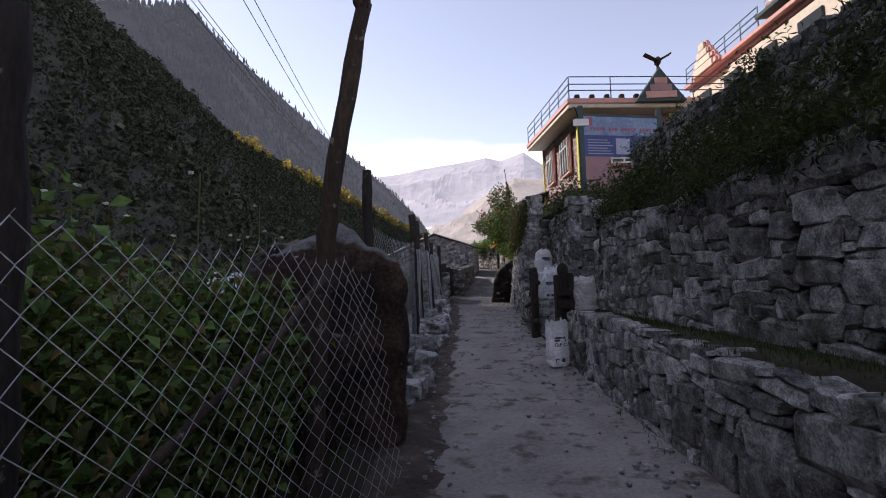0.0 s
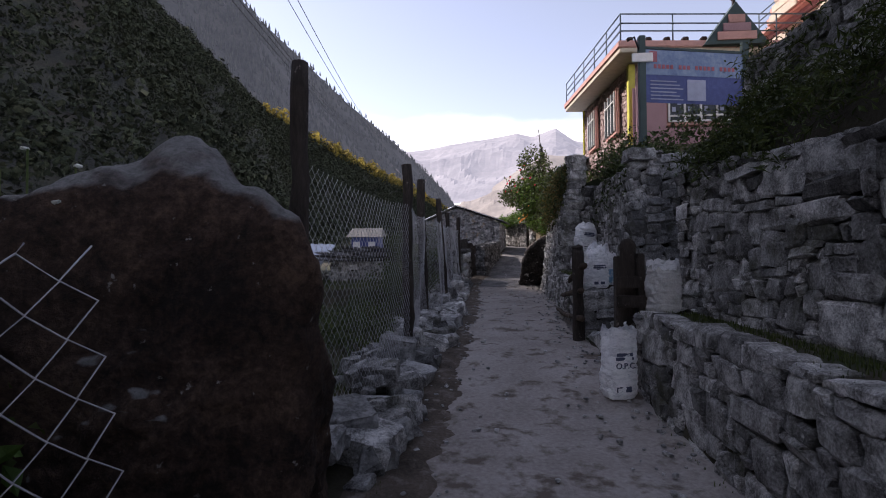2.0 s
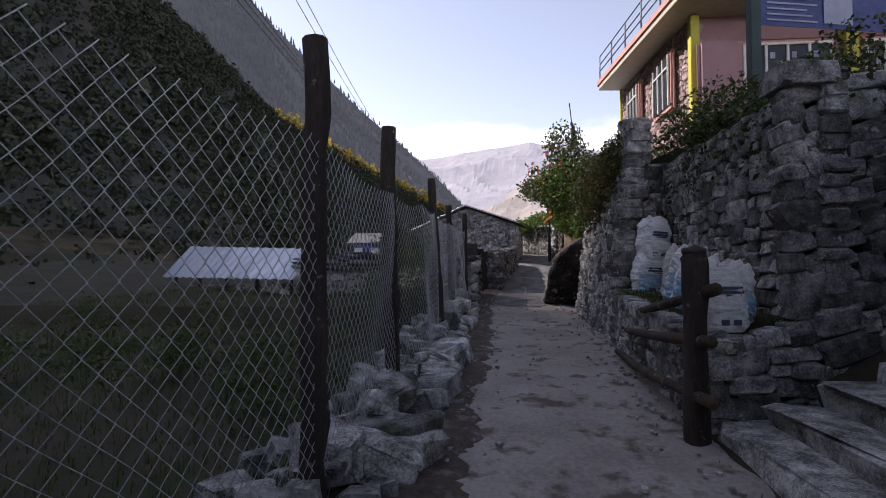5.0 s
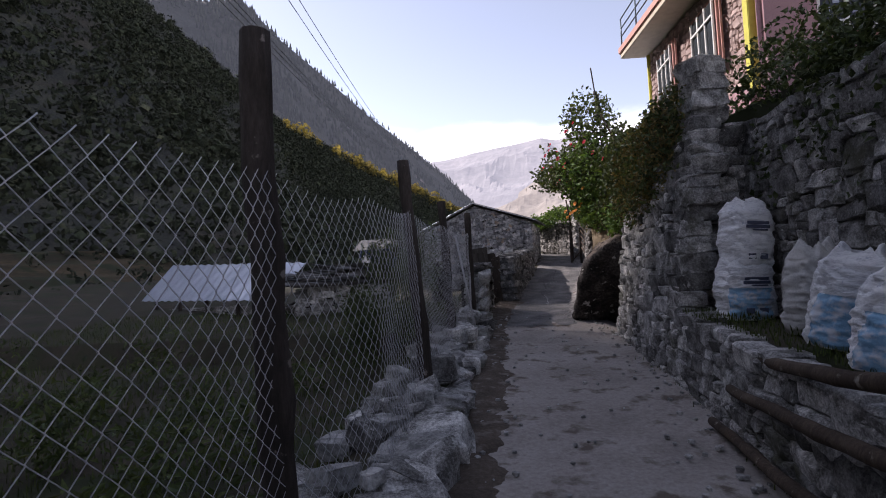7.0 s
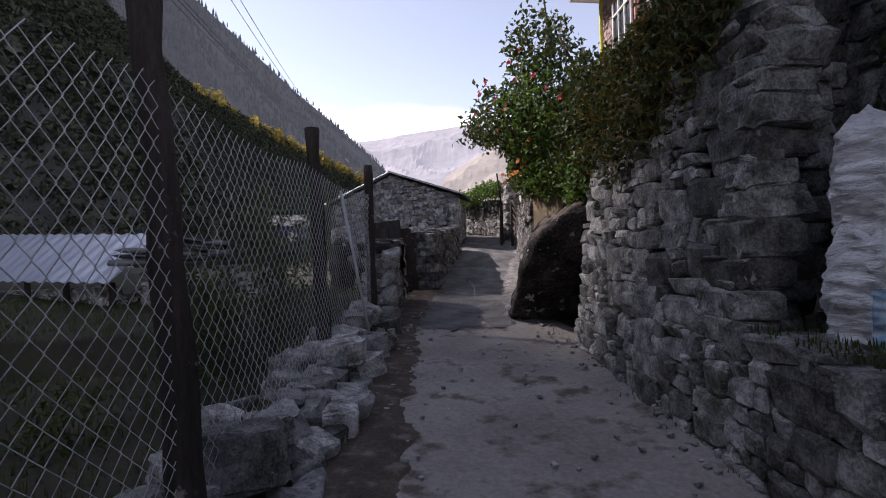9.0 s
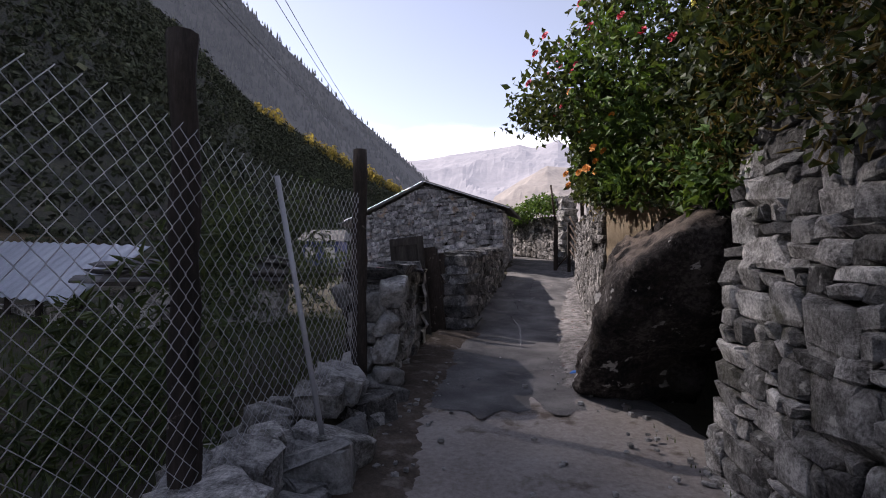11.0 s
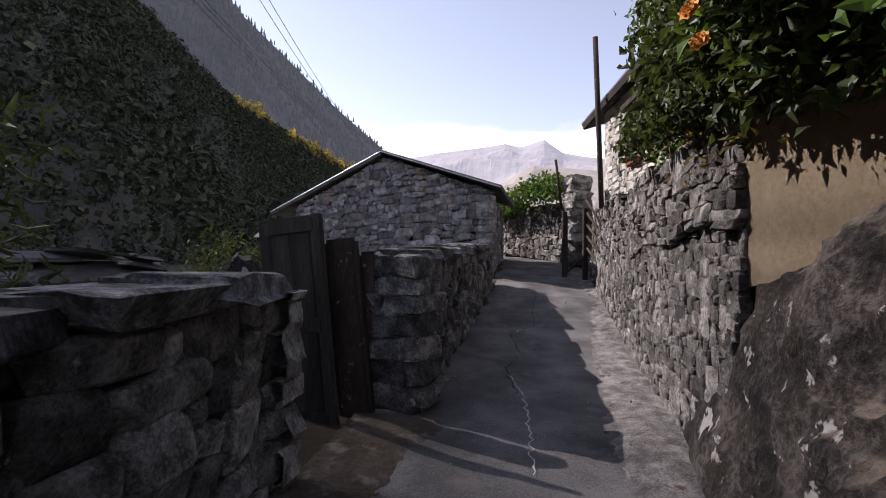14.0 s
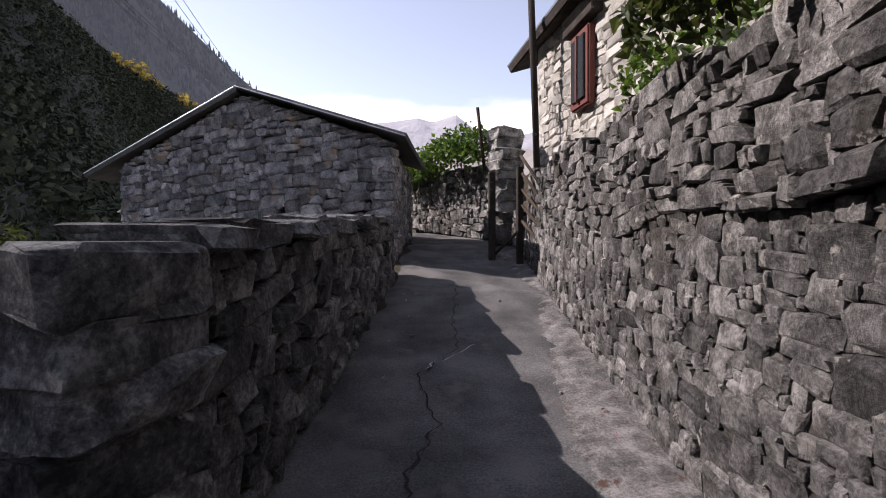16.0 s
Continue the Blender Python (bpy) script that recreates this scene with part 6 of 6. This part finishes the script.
far_gate = thing("pole_gate", "open gate of thin poles leaning at the wall gap", "gate")
for x, y, z0, z1 in ((3.05, 29.0, 1.65, 2.95), (3.12, 29.3, 1.7, 2.9)):
    part("upright", box_bm((0.09, 0.1, z1 - z0), (x, y, (z0 + z1) / 2), 0.01), M_POST, far_gate)
part("upright", box_bm((0.08, 0.1, 1.35), (3.35, 28.6, 2.3), 0.01), M_POST, far_gate)
for k in range(5):
    z = 1.95 + 0.22 * k
    tube("bar", [(3.36, 28.58, z + 0.3), (3.58, 27.6 + 0.1 * k, z - 0.35)], 0.022, M_BARK, far_gate, 6)
tube("bar", [(3.08, 29.0, 1.75), (3.34, 28.6, 2.1)], 0.02, M_BARK, far_gate, 6)
wp = thing("wall_pier", "dark squared pier at the end of the far wall", "pier")
z = 1.9
for k in range(11):
    ob = new("stone", stone_mesh((k * 3) % 26, M_STONE))
    ob.parent = wp
    ob.matrix_basis = Matrix.Translation((3.62, 30.4, z + 0.1)) @ Matrix.Rotation(0.25 * (k % 3), 4, "Z") @ Matrix.Diagonal((0.5, 0.5, 0.2, 1))
    z += 0.18
tagged(tube("stake", [(3.3, 30.6, 3.2), (3.15, 30.5, 4.3)], 0.03, M_BARK), "leaning wooden stake in the creepers", "stake")

# ---------------------------------------------------------------- plants
def scatter(n, box, seed, keep=None):
    r = np.random.default_rng(seed)
    out = []
    while len(out) < n:
        p = [r.uniform(a, b) for a, b in box]
        if keep is None or keep(*p):
            out.append(p)
    return np.array(out)


def clump(n, centre, radii, seed, hollow=0.35):
    """Places for leaves in an uneven crown round a centre."""
    r = np.random.default_rng(seed)
    d = r.normal(size=(n, 3))
    d /= np.linalg.norm(d, axis=1, keepdims=True)
    lump = np.array([1 + 0.45 * noise.noise(Vector(v) * 1.7 + Vector((seed, 0, 0))) + 0.22 * noise.noise(Vector(v) * 5 + Vector((0, seed, 0))) for v in d])
    rad = (hollow + (1 - hollow) * r.uniform(0, 1, n) ** 0.6) * lump
    return np.array(centre) + d * rad[:, None] * np.array(radii)


def flowers(parent, name, places, size, material, petals=7):
    for k, c in enumerate(places):
        vv, ff = [], []
        r = random.Random(k)
        for ring, (rad, up) in enumerate(((1.0, 0.1), (0.65, 0.35), (0.35, 0.5))):
            for i in range(petals):
                a = 2 * math.pi * (i + 0.5 * ring) / petals + r.uniform(-0.2, 0.2)
                dx, dy = math.cos(a), math.sin(a)
                b0 = len(vv)
                w = 0.38 * rad
                out = Vector((-0.75, -0.55, 0.35)).normalized()
                ax = out.orthogonal().normalized()
                ay = out.cross(ax)
                for s, t, u_ in ((0, 0.1, 0), (w, 0.6, up * 0.6), (0, rad, up), (-w, 0.6, up * 0.6)):
                    p = ax * (dx * t - dy * s) + ay * (dy * t + dx * s) + out * u_
                    vv.append(Vector(c) + p * size)
                ff.append((b0, b0 + 1, b0 + 2, b0 + 3))
        part(name, mesh_from(name, vv, ff, material), material, parent)


# flowering bush hanging over the wall
bush = thing("flowering_bush", "large bush with red and orange flowers hanging over the wall", "bush")
for k, pts in enumerate([[(3.1, 20.4, 2.6), (2.6, 20.5, 3.6), (1.7, 20.9, 4.0)], [(3.2, 20.8, 2.6), (2.9, 21.0, 3.8), (2.3, 21.2, 4.8)], [(3.2, 19.6, 2.9), (2.9, 19.4, 3.8), (2.5, 19.4, 4.6)], [(3.2, 22.2, 2.8), (2.9, 22.6, 3.6), (2.6, 23.2, 4.0)]]):
    p, rr = rough_log(pts, 0.035, 10, 80 + k, 0.02, 0.4)
    v, f = tube_arrays(p, rr, 6)
    part("branch", mesh_from("branch", v, f, M_BARK, True), M_BARK, bush)
crown = np.concatenate([clump(2600, (2.75, 20.4, 3.9), (0.95, 1.2, 0.95), 1), clump(900, (1.85, 20.6, 3.75), (0.55, 0.6, 0.6), 2), clump(900, (2.35, 20.2, 4.75), (0.6, 0.7, 0.55), 3), clump(1500, (3.0, 21.9, 3.7), (0.75, 1.0, 0.9), 4), clump(700, (2.9, 19.2, 3.6), (0.6, 0.8, 0.6), 9), clump(1500, (2.62, 22.5, 3.2), (0.36, 0.75, 0.5), 41), clump(650, (1.75, 21.5, 3.75), (0.5, 0.5, 0.32), 42), clump(700, (2.5, 21.4, 3.0), (0.3, 0.6, 0.4), 43), clump(1300, (2.75, 18.75, 3.3), (0.45, 0.75, 0.8), 44), clump(900, (2.7, 19.6, 2.75), (0.35, 0.8, 0.5), 45), clump(1300, (2.55, 21.1, 2.95), (0.28, 0.6, 0.45), 48), clump(1300, (2.5, 21.9, 3.1), (0.3, 0.55, 0.5), 49), clump(1000, (2.7, 23.0, 3.15), (0.26, 0.7, 0.32), 50), clump(700, (2.85, 24.1, 3.25), (0.25, 0.6, 0.3), 51), clump(900, (2.75, 23.2, 3.8), (0.35, 0.5, 0.75), 52)])
leaves("crown", crown, rng.uniform(0.055, 0.125, len(crown)), M_LEAF_DARK, bush, 0.3, 0.6, 11)
c2 = np.concatenate([clump(1500, (2.6, 21.3, 3.35), (0.55, 1.1, 0.65), 5), clump(1100, (2.5, 20.2, 2.9), (0.4, 0.9, 0.5), 6), clump(700, (2.66, 18.9, 2.5), (0.28, 0.6, 0.36), 46), clump(1300, (2.3, 20.1, 3.7), (0.6, 0.8, 0.8), 47), clump(1300, (3.1, 23.2, 3.95), (0.5, 0.8, 0.9), 7), clump(500, (3.2, 24.2, 4.5), (0.5, 0.6, 0.6), 8)])
leaves("hanging_leaves", c2, rng.uniform(0.06, 0.13, len(c2)), M_LEAF, bush, 0.1, 0.5, 12)
c3 = scatter(700, ((2.5, 2.9), (19.2, 23.0), (2.5, 3.1)), 13)
leaves("dry_leaves", c3, rng.uniform(0.05, 0.12, len(c3)), M_LEAF_DRY, bush, -0.4, 0.35, 13)
flowers(bush, "rose", [(1.5, 20.5, 4.1), (1.62, 20.6, 4.35), (1.75, 20.4, 4.0), (1.95, 20.3, 4.55), (2.1, 20.2, 4.7), (2.25, 19.9, 4.2), (2.35, 19.6, 3.9), (1.45, 20.7, 3.85), (2.5, 19.3, 3.7), (2.0, 20.1, 4.2)], 0.055, M_ROSE)
fr = random.Random(77)
flowers(bush, "dahlia", [(fr.uniform(1.95, 2.25), fr.uniform(19.9, 21.3), fr.uniform(2.7, 3.9)) for _ in range(16)], 0.05, M_ORANGE, 8)
flowers(bush, "rose", [(fr.uniform(1.55, 2.1), fr.uniform(20.1, 20.9), fr.uniform(3.5, 4.2)) for _ in range(14)], 0.035, M_ROSE)

# hedge and creepers on the right bank
top_right = []
r = random.Random(31)
for k in range(26):
    y = r.uniform(11.6, 19.4)
    bx, bz = float(np.interp(y, BANK_Y, BANK_X)), float(np.interp(y, BANK_Y, BANK_Z))
    d = r.uniform(-0.15, 1.4)
    top_right.append(clump(260, (bx + d, y, bz + max(0, d) * 0.75 + r.uniform(-0.1, 0.25)), (0.4, 0.5, 0.4), 100 + k))
for k in range(16):
    y = r.uniform(11.4, 18.8)
    bx, bz = float(np.interp(y, BANK_Y, BANK_X)), float(np.interp(y, BANK_Y, BANK_Z))
    top_right.append(clump(150, (bx - 0.14, y, bz - r.uniform(0, 0.6)), (0.12, 0.35, 0.5), 140 + k))
for k, c in enumerate(((3.6, 14.0, 3.55), (3.75, 13.2, 3.45), (3.8, 15.0, 3.7))):
    top_right.append(clump(420, c, (0.45, 0.55, 0.45), 520 + k, 0.2))
hang = []
for k in range(84):
    y = r.uniform(15.7, 19.2)
    zz = 2.45 + 1.35 * r.random() ** 0.7
    hang.append(clump(170, (2.55 + 0.12 * (zz - 2.7) + r.uniform(-0.05, 0.22), y, zz), (0.13, 0.34, 0.28), 160 + k, 0.1))
hang = np.concatenate(hang)
tagged(leaves("dry_creeper", hang[::2], rng.uniform(0.05, 0.13, len(hang[::2])), M_LEAF_DRY, None, -0.3, 0.25, 27), "dry brown grass and creepers hanging over the wall", "creeper", "", "stuff")
top_right.append(hang[1::2])
top_right = np.concatenate(top_right)
tagged(leaves("creeper", top_right, rng.uniform(0.05, 0.11, len(top_right)), M_LEAF_DARK, None, 0.2, 0.6, 14), "dark green creepers and shrubs spilling over the wall top", "creeper", "", "stuff")
bank = []
for k in range(150):
    y = r.uniform(-3, 8.7)
    d = r.uniform(-0.12, 0.75)
    bank.append(clump(190, (2.85 + d, y, 2.45 + max(0, d) * 1.25 + r.uniform(-0.12, 0.08)), (0.28, 0.4, 0.22), 200 + k))
for k in range(22):
    y = r.uniform(0, 8.7)
    bank.append(clump(80, (3.5, y, 3.5 + r.uniform(0, 0.25)), (0.2, 0.3, 0.2), 280 + k))
bank = np.concatenate(bank)
half = len(bank) // 2
sel = rng.permutation(len(bank))
tagged(leaves("bank_weeds", bank[sel[:half]], rng.uniform(0.03, 0.08, half), M_LEAF_DARK, None, 0.2, 0.5, 15), "low weeds on the top of the tall wall", "weeds", "", "stuff")
tagged(leaves("bank_grass", bank[sel[half:]], rng.uniform(0.06, 0.14, len(bank) - half), M_GRASS, None, 0.5, 0.14, 16), "dry tufts of grass on the wall top", "grass", "", "stuff")
far_green = np.concatenate([clump(420, (3.3 - 0.22 * k, 30.9 + 0.5 * k, 3.72 + 0.1 * math.sin(k)), (0.35, 0.4, 0.38), 300 + k) for k in range(7)] + [clump(300, (4.05, 26.6, 3.6), (0.25, 0.45, 0.5), 320), clump(400, (3.9, 25.4, 4.0), (0.45, 0.7, 0.7), 321)])
tagged(leaves("wall_creeper", far_green, rng.uniform(0.06, 0.13, len(far_green)), M_LEAF, None, 0.3, 0.75, 17), "bright green creepers on the sunlit walls", "creeper", "", "stuff")

# weeds behind the near fence
weeds = []
for k in range(95):
    x, y = r.uniform(-4.6, -1.25), r.uniform(0.2, 6.6)
    if x > -1.75 and y > 4.2:
        continue
    h = r.uniform(0.25, 0.75)
    weeds.append(clump(520, (x, y, r.uniform(0.1, 1.45)), (0.42, 0.42, h), 400 + k, 0.1))
for k in range(22):
    y = r.uniform(0.6, 3.8)
    x = -0.82 - 0.28 * (3.7 - y) / 2.4 - 0.3
    weeds.append(clump(150, (x + r.uniform(-0.1, 0.05), y, r.uniform(0.1, 0.9)), (0.22, 0.3, 0.35), 480 + k, 0.1))
weeds = np.concatenate(weeds)
sel = rng.permutation(len(weeds))
a1, a2 = int(len(weeds) * 0.5), int(len(weeds) * 0.8)
tagged(leaves("weeds", weeds[sel[:a1]], rng.uniform(0.04, 0.13, a1), M_LEAF, None, 0.35, 0.6, 18), "tall dark green weeds behind the fence", "weeds", "", "stuff")
tagged(leaves("pale_weeds", weeds[sel[a1:a2]], rng.uniform(0.05, 0.12, a2 - a1), M_GRASS, None, 0.3, 0.5, 19), "yellowing weeds among the green ones", "weeds", "", "stuff")
tagged(leaves("dry_weeds", weeds[sel[a2:]], rng.uniform(0.05, 0.12, len(weeds) - a2), M_LEAF_DRY, None, 0.3, 0.4, 20), "dry brown leaves among the weeds", "weeds", "", "stuff")
stalks = thing("flower_stalks", "thin stalks with small white flower heads above the weeds", "flowers")
for k in range(14):
    x, y = r.uniform(-2.4, -1.2), r.uniform(2.2, 5.5)
    zt = r.uniform(1.75, 2.2)
    tube("stalk", [(x, y, 0.6), (x + r.uniform(-0.08, 0.08), y, zt)], 0.005, M_GRASS, stalks, 4)
    bm = bmesh.new()
    bmesh.ops.create_icosphere(bm, subdivisions=2, radius=0.017, matrix=Matrix.Translation((x, y, zt)) @ Matrix.Diagonal((1, 1, 0.4, 1)))
    for vert in bm.verts:
        vert.co += Vector([r.uniform(-0.007, 0.007) for _ in range(3)])
    part("flower_head", bm, M_WHITE_FLOWER, stalks)

# leafy plants behind the fence further on
plants = []
for k in range(16):
    x, y = r.uniform(-3.0, -0.9), r.uniform(18.2, 22.0)
    plants.append(clump(230, (x, y, ground_z(x, y) + r.uniform(0.5, 1.9)), (0.4, 0.4, 0.5), 700 + k, 0.1))
plants = np.concatenate(plants)
tagged(leaves("bamboo_shrub", plants, rng.uniform(0.1, 0.22, len(plants)), M_LEAF_DARK, None, 0.1, 0.2, 21), "feathery green shrub behind the fence", "shrub", "", "stuff")
shr = np.concatenate([clump(200, (r.uniform(-9, -1.5), r.uniform(12, 30), r.uniform(-0.2, 0.5)), (0.6, 0.6, 0.5), 740 + k, 0.1) for k in range(46)] + [clump(300, (-3.6 + 0.4 * k, 28.0, 1.7), (0.5, 0.5, 0.7), 790 + k, 0.1) for k in range(3)])
sel = rng.permutation(len(shr))
tagged(leaves("field_shrubs", shr[sel[::2]], rng.uniform(0.08, 0.18, len(sel[::2])), M_GRASS, None, 0.3, 0.35, 22), "yellow-green shrubs in the fields", "shrub", "", "stuff")
tagged(leaves("field_dry_shrubs", shr[sel[1::2]], rng.uniform(0.08, 0.18, len(sel[1::2])), M_LEAF_DARK, None, 0.3, 0.35, 23), "dark shrubs in the fields", "shrub", "", "stuff")

# grass on the ledge, along the trail edges and in the near field
gr = []
for _ in range(5200):
    y = r.uniform(-2, 8.6)
    x = 2.72 - abs(r.gauss(0, 0.16)) if r.random() < 0.8 else r.uniform(2.15, 2.7)
    if x > 2.14:
        gr.append((x, y, 0.85))
for _ in range(2600):
    y = r.uniform(5.5, 20)
    x = edge_l(y) - abs(r.gauss(0.02, 0.1))
    gr.append((x, y, trail_z(y)))
for _ in range(1600):
    y = r.uniform(11.3, 15.2)
    gr.append((r.uniform(2.35, 2.95), y, 1.04 + 0.1 * (y - 11.3) / 4))
for _ in range(260):
    y = r.uniform(4, 20)
    gr.append((edge_r(y) - abs(r.gauss(0, 0.05)), y, trail_z(y)))
tagged(blades("grass", gr, rng.uniform(0.02, 0.065, len(gr)), M_GRASS, 24, 0.005), "short green grass on the ledge and trail edges", "grass", "", "stuff")
gf = []
for _ in range(26000):
    x, y = -0.9 - r.random() ** 1.3 * 12, r.uniform(4, 26)
    gf.append((x, y, ground_z(x, y)))
tagged(blades("field_grass", gf, rng.uniform(0.04, 0.14, len(gf)), M_GRASS, 25, 0.008), "thin grass over the dark field", "grass", "", "stuff")

# pebbles and litter on the trail
pb = []
for k in range(760):
    y = r.uniform(1.5, 21.5) if k < 700 else r.uniform(21.5, 29)
    e = r.random()
    x = edge_l(y) + abs(r.gauss(0, 0.25)) if e < 0.35 else (edge_r(y) - abs(r.gauss(0, 0.25)) if e < 0.75 else r.uniform(edge_l(y), edge_r(y)))
    s = r.uniform(0.012, 0.05) * (1 if y < 21 else 0.6)
    pb.append(Matrix.Translation((x, y, trail_z(y) + s * 0.25 + 0.012)) @ Matrix.Rotation(r.uniform(0, 6), 4, "Z") @ Matrix.Diagonal((s, s * 0.8, s * 0.6, 1)))
single("pebbles", join_stones("pebbles", pb, BLOCKS, M_STONE_LIGHT), M_STONE_LIGHT, "small pale pebbles scattered on the trail", "pebbles", "", "stuff")


def crack(pts, width, material, label, seed):
    r = random.Random(seed)
    v, f = [], []
    path = []
    for a, b_ in zip(pts, pts[1:]):
        n = max(2, int((Vector(b_) - Vector(a)).length / 0.05))
        for i in range(n):
            p = Vector(a).lerp(Vector(b_), i / n)
            path.append((p.x + r.uniform(-0.025, 0.025), p.y))
    for i, (x, y) in enumerate(path):
        w = width * r.uniform(0.3, 1.2)
        z = trail_z(y) + 0.012 + 0.022 * noise.fractal(Vector((x * 1.6, y * 1.6, 0)), 1, 2, 4) + 0.006
        v += [(x - w, y, z), (x + w, y, z)]
    f = [(2 * i, 2 * i + 1, 2 * i + 3, 2 * i + 2) for i in range(len(path) - 1)]
    single("path_crack", mesh_from("path_crack", v, f, material), material, label, "crack", "", "structure")


crack([(1.55, 23.6), (1.5, 24.2), (1.72, 24.7), (1.66, 25.3), (2.0, 25.8), (2.1, 26.6), (2.3, 27.6)], 0.007, M_CRACK, "dark winding crack in the concrete path", 1)
crack([(1.7, 25.4), (2.05, 25.75), (2.2, 25.9)], 0.006, M_CRACK_PALE, "pale filled crack in the concrete path", 2)
crack([(1.5, 22.2), (1.55, 22.9), (1.6, 23.5), (1.5, 24.1)], 0.006, M_CRACK_PALE, "pale filled crack in the concrete path", 3)
pet = np.array([(edge_r(y) - abs(r.gauss(0.05, 0.05)), y, trail_z(y) + 0.03) for y in [r.uniform(20.4, 25.5) for _ in range(300)]])
tagged(leaves("fallen_leaves", pet, rng.uniform(0.012, 0.035, len(pet)), M_PETALS, None, 1.2, 0.6, 26), "reddish fallen petals along the wall foot", "petals", "", "stuff")
tagged(boulder("litter", (1.98, 20.75, 0.58), (0.06, 0.04, 0.03), M_BLUE, 5, 0, 2, 0.5), "crumpled blue scrap of plastic on the path", "litter")

# flag pole in the bush, overhead cables
fp = thing("flag_pole", "thin pole with a furled black flag above the bush", "flag pole")
tube("pole", [(2.85, 21, 2.8), (2.8, 21, 5.0), (2.68, 21, 6.15)], 0.015, M_POST, fp, 6)
p, rr = rough_log([(2.82, 21, 4.95), (2.78, 21, 5.35), (2.74, 21, 5.6)], 0.1, 8, 91, 0.02, 0.3)
v, f = tube_arrays(p, rr, 8)
part("flag", mesh_from("flag", v, f, M_BLACK, True), M_BLACK, fp)
for k, (shift, scale) in enumerate(((0, 1.0), (-1.1, 1.0), (-3.0, 0.5), (-3.25, 0.5), (-3.6, 0.5))):
    a, b_ = Vector((-17, 34, 30)), Vector((-46, 250, 62))
    pts = [Vector((0.3, 3, 1.6)) * (1 - scale) + scale * (a.lerp(b_, i / 30) - Vector((0, 0, 4.0 * math.sin(math.pi * i / 30)))) + Vector((shift, 0, -0.1 * k)) for i in range(-12, 31)]
    tagged(tube("cable", pts, 0.05 if scale == 1 else 0.026, M_BLACK, None, 4), "thin dark overhead power cable", "cable", "overhead cables")

# loose rocks piled against the end of the low wall, with a scrap of packaging
for k, (x, y, z, s) in enumerate([(-0.26, 20.2, 1.62, 0.34), (0.0, 20.02, 1.5, 0.36), (-0.17, 19.97, 1.34, 0.32), (-0.01, 19.95, 1.2, 0.26), (-0.26, 19.95, 1.1, 0.3), (0.0, 19.93, 0.97, 0.3), (-0.25, 19.9, 0.82, 0.34), (0.03, 19.86, 0.7, 0.3), (-0.2, 19.75, 0.56, 0.34), (-0.5, 20.3, 1.45, 0.36)]):
    rk = random.Random(90 + k)
    facets = []
    for m in range(11):
        nn = Vector((rk.gauss(0, 1), rk.gauss(0, 1), rk.gauss(0, 0.9))).normalized()
        facets.append((Vector((x, y, z)) + nn * s * rk.uniform(0.3, 0.44), nn))
    facets += [(Vector((x, y, z)) + Vector(nn) * s * 0.48, nn) for nn in ((1, 0, 0), (-1, 0, 0), (0, 1, 0), (0, -1, 0), (0, 0, 1), (0, 0, -1))]
    ob = cut_rock("loose_rock", (x, y, z), facets, M_STONE_LIGHT, 40 + k, 4, 26.0, 0.02)
    tagged(ob, "pale grey rock piled against the low wall end", "rock", "piled rocks")
tagged(boulder("packet", (-0.13, 20.16, 1.72), (0.07, 0.05, 0.03), M_BANNER_RED, 6, 0, 2, 0.5), "crumpled red wrapper lying on the wall", "litter")
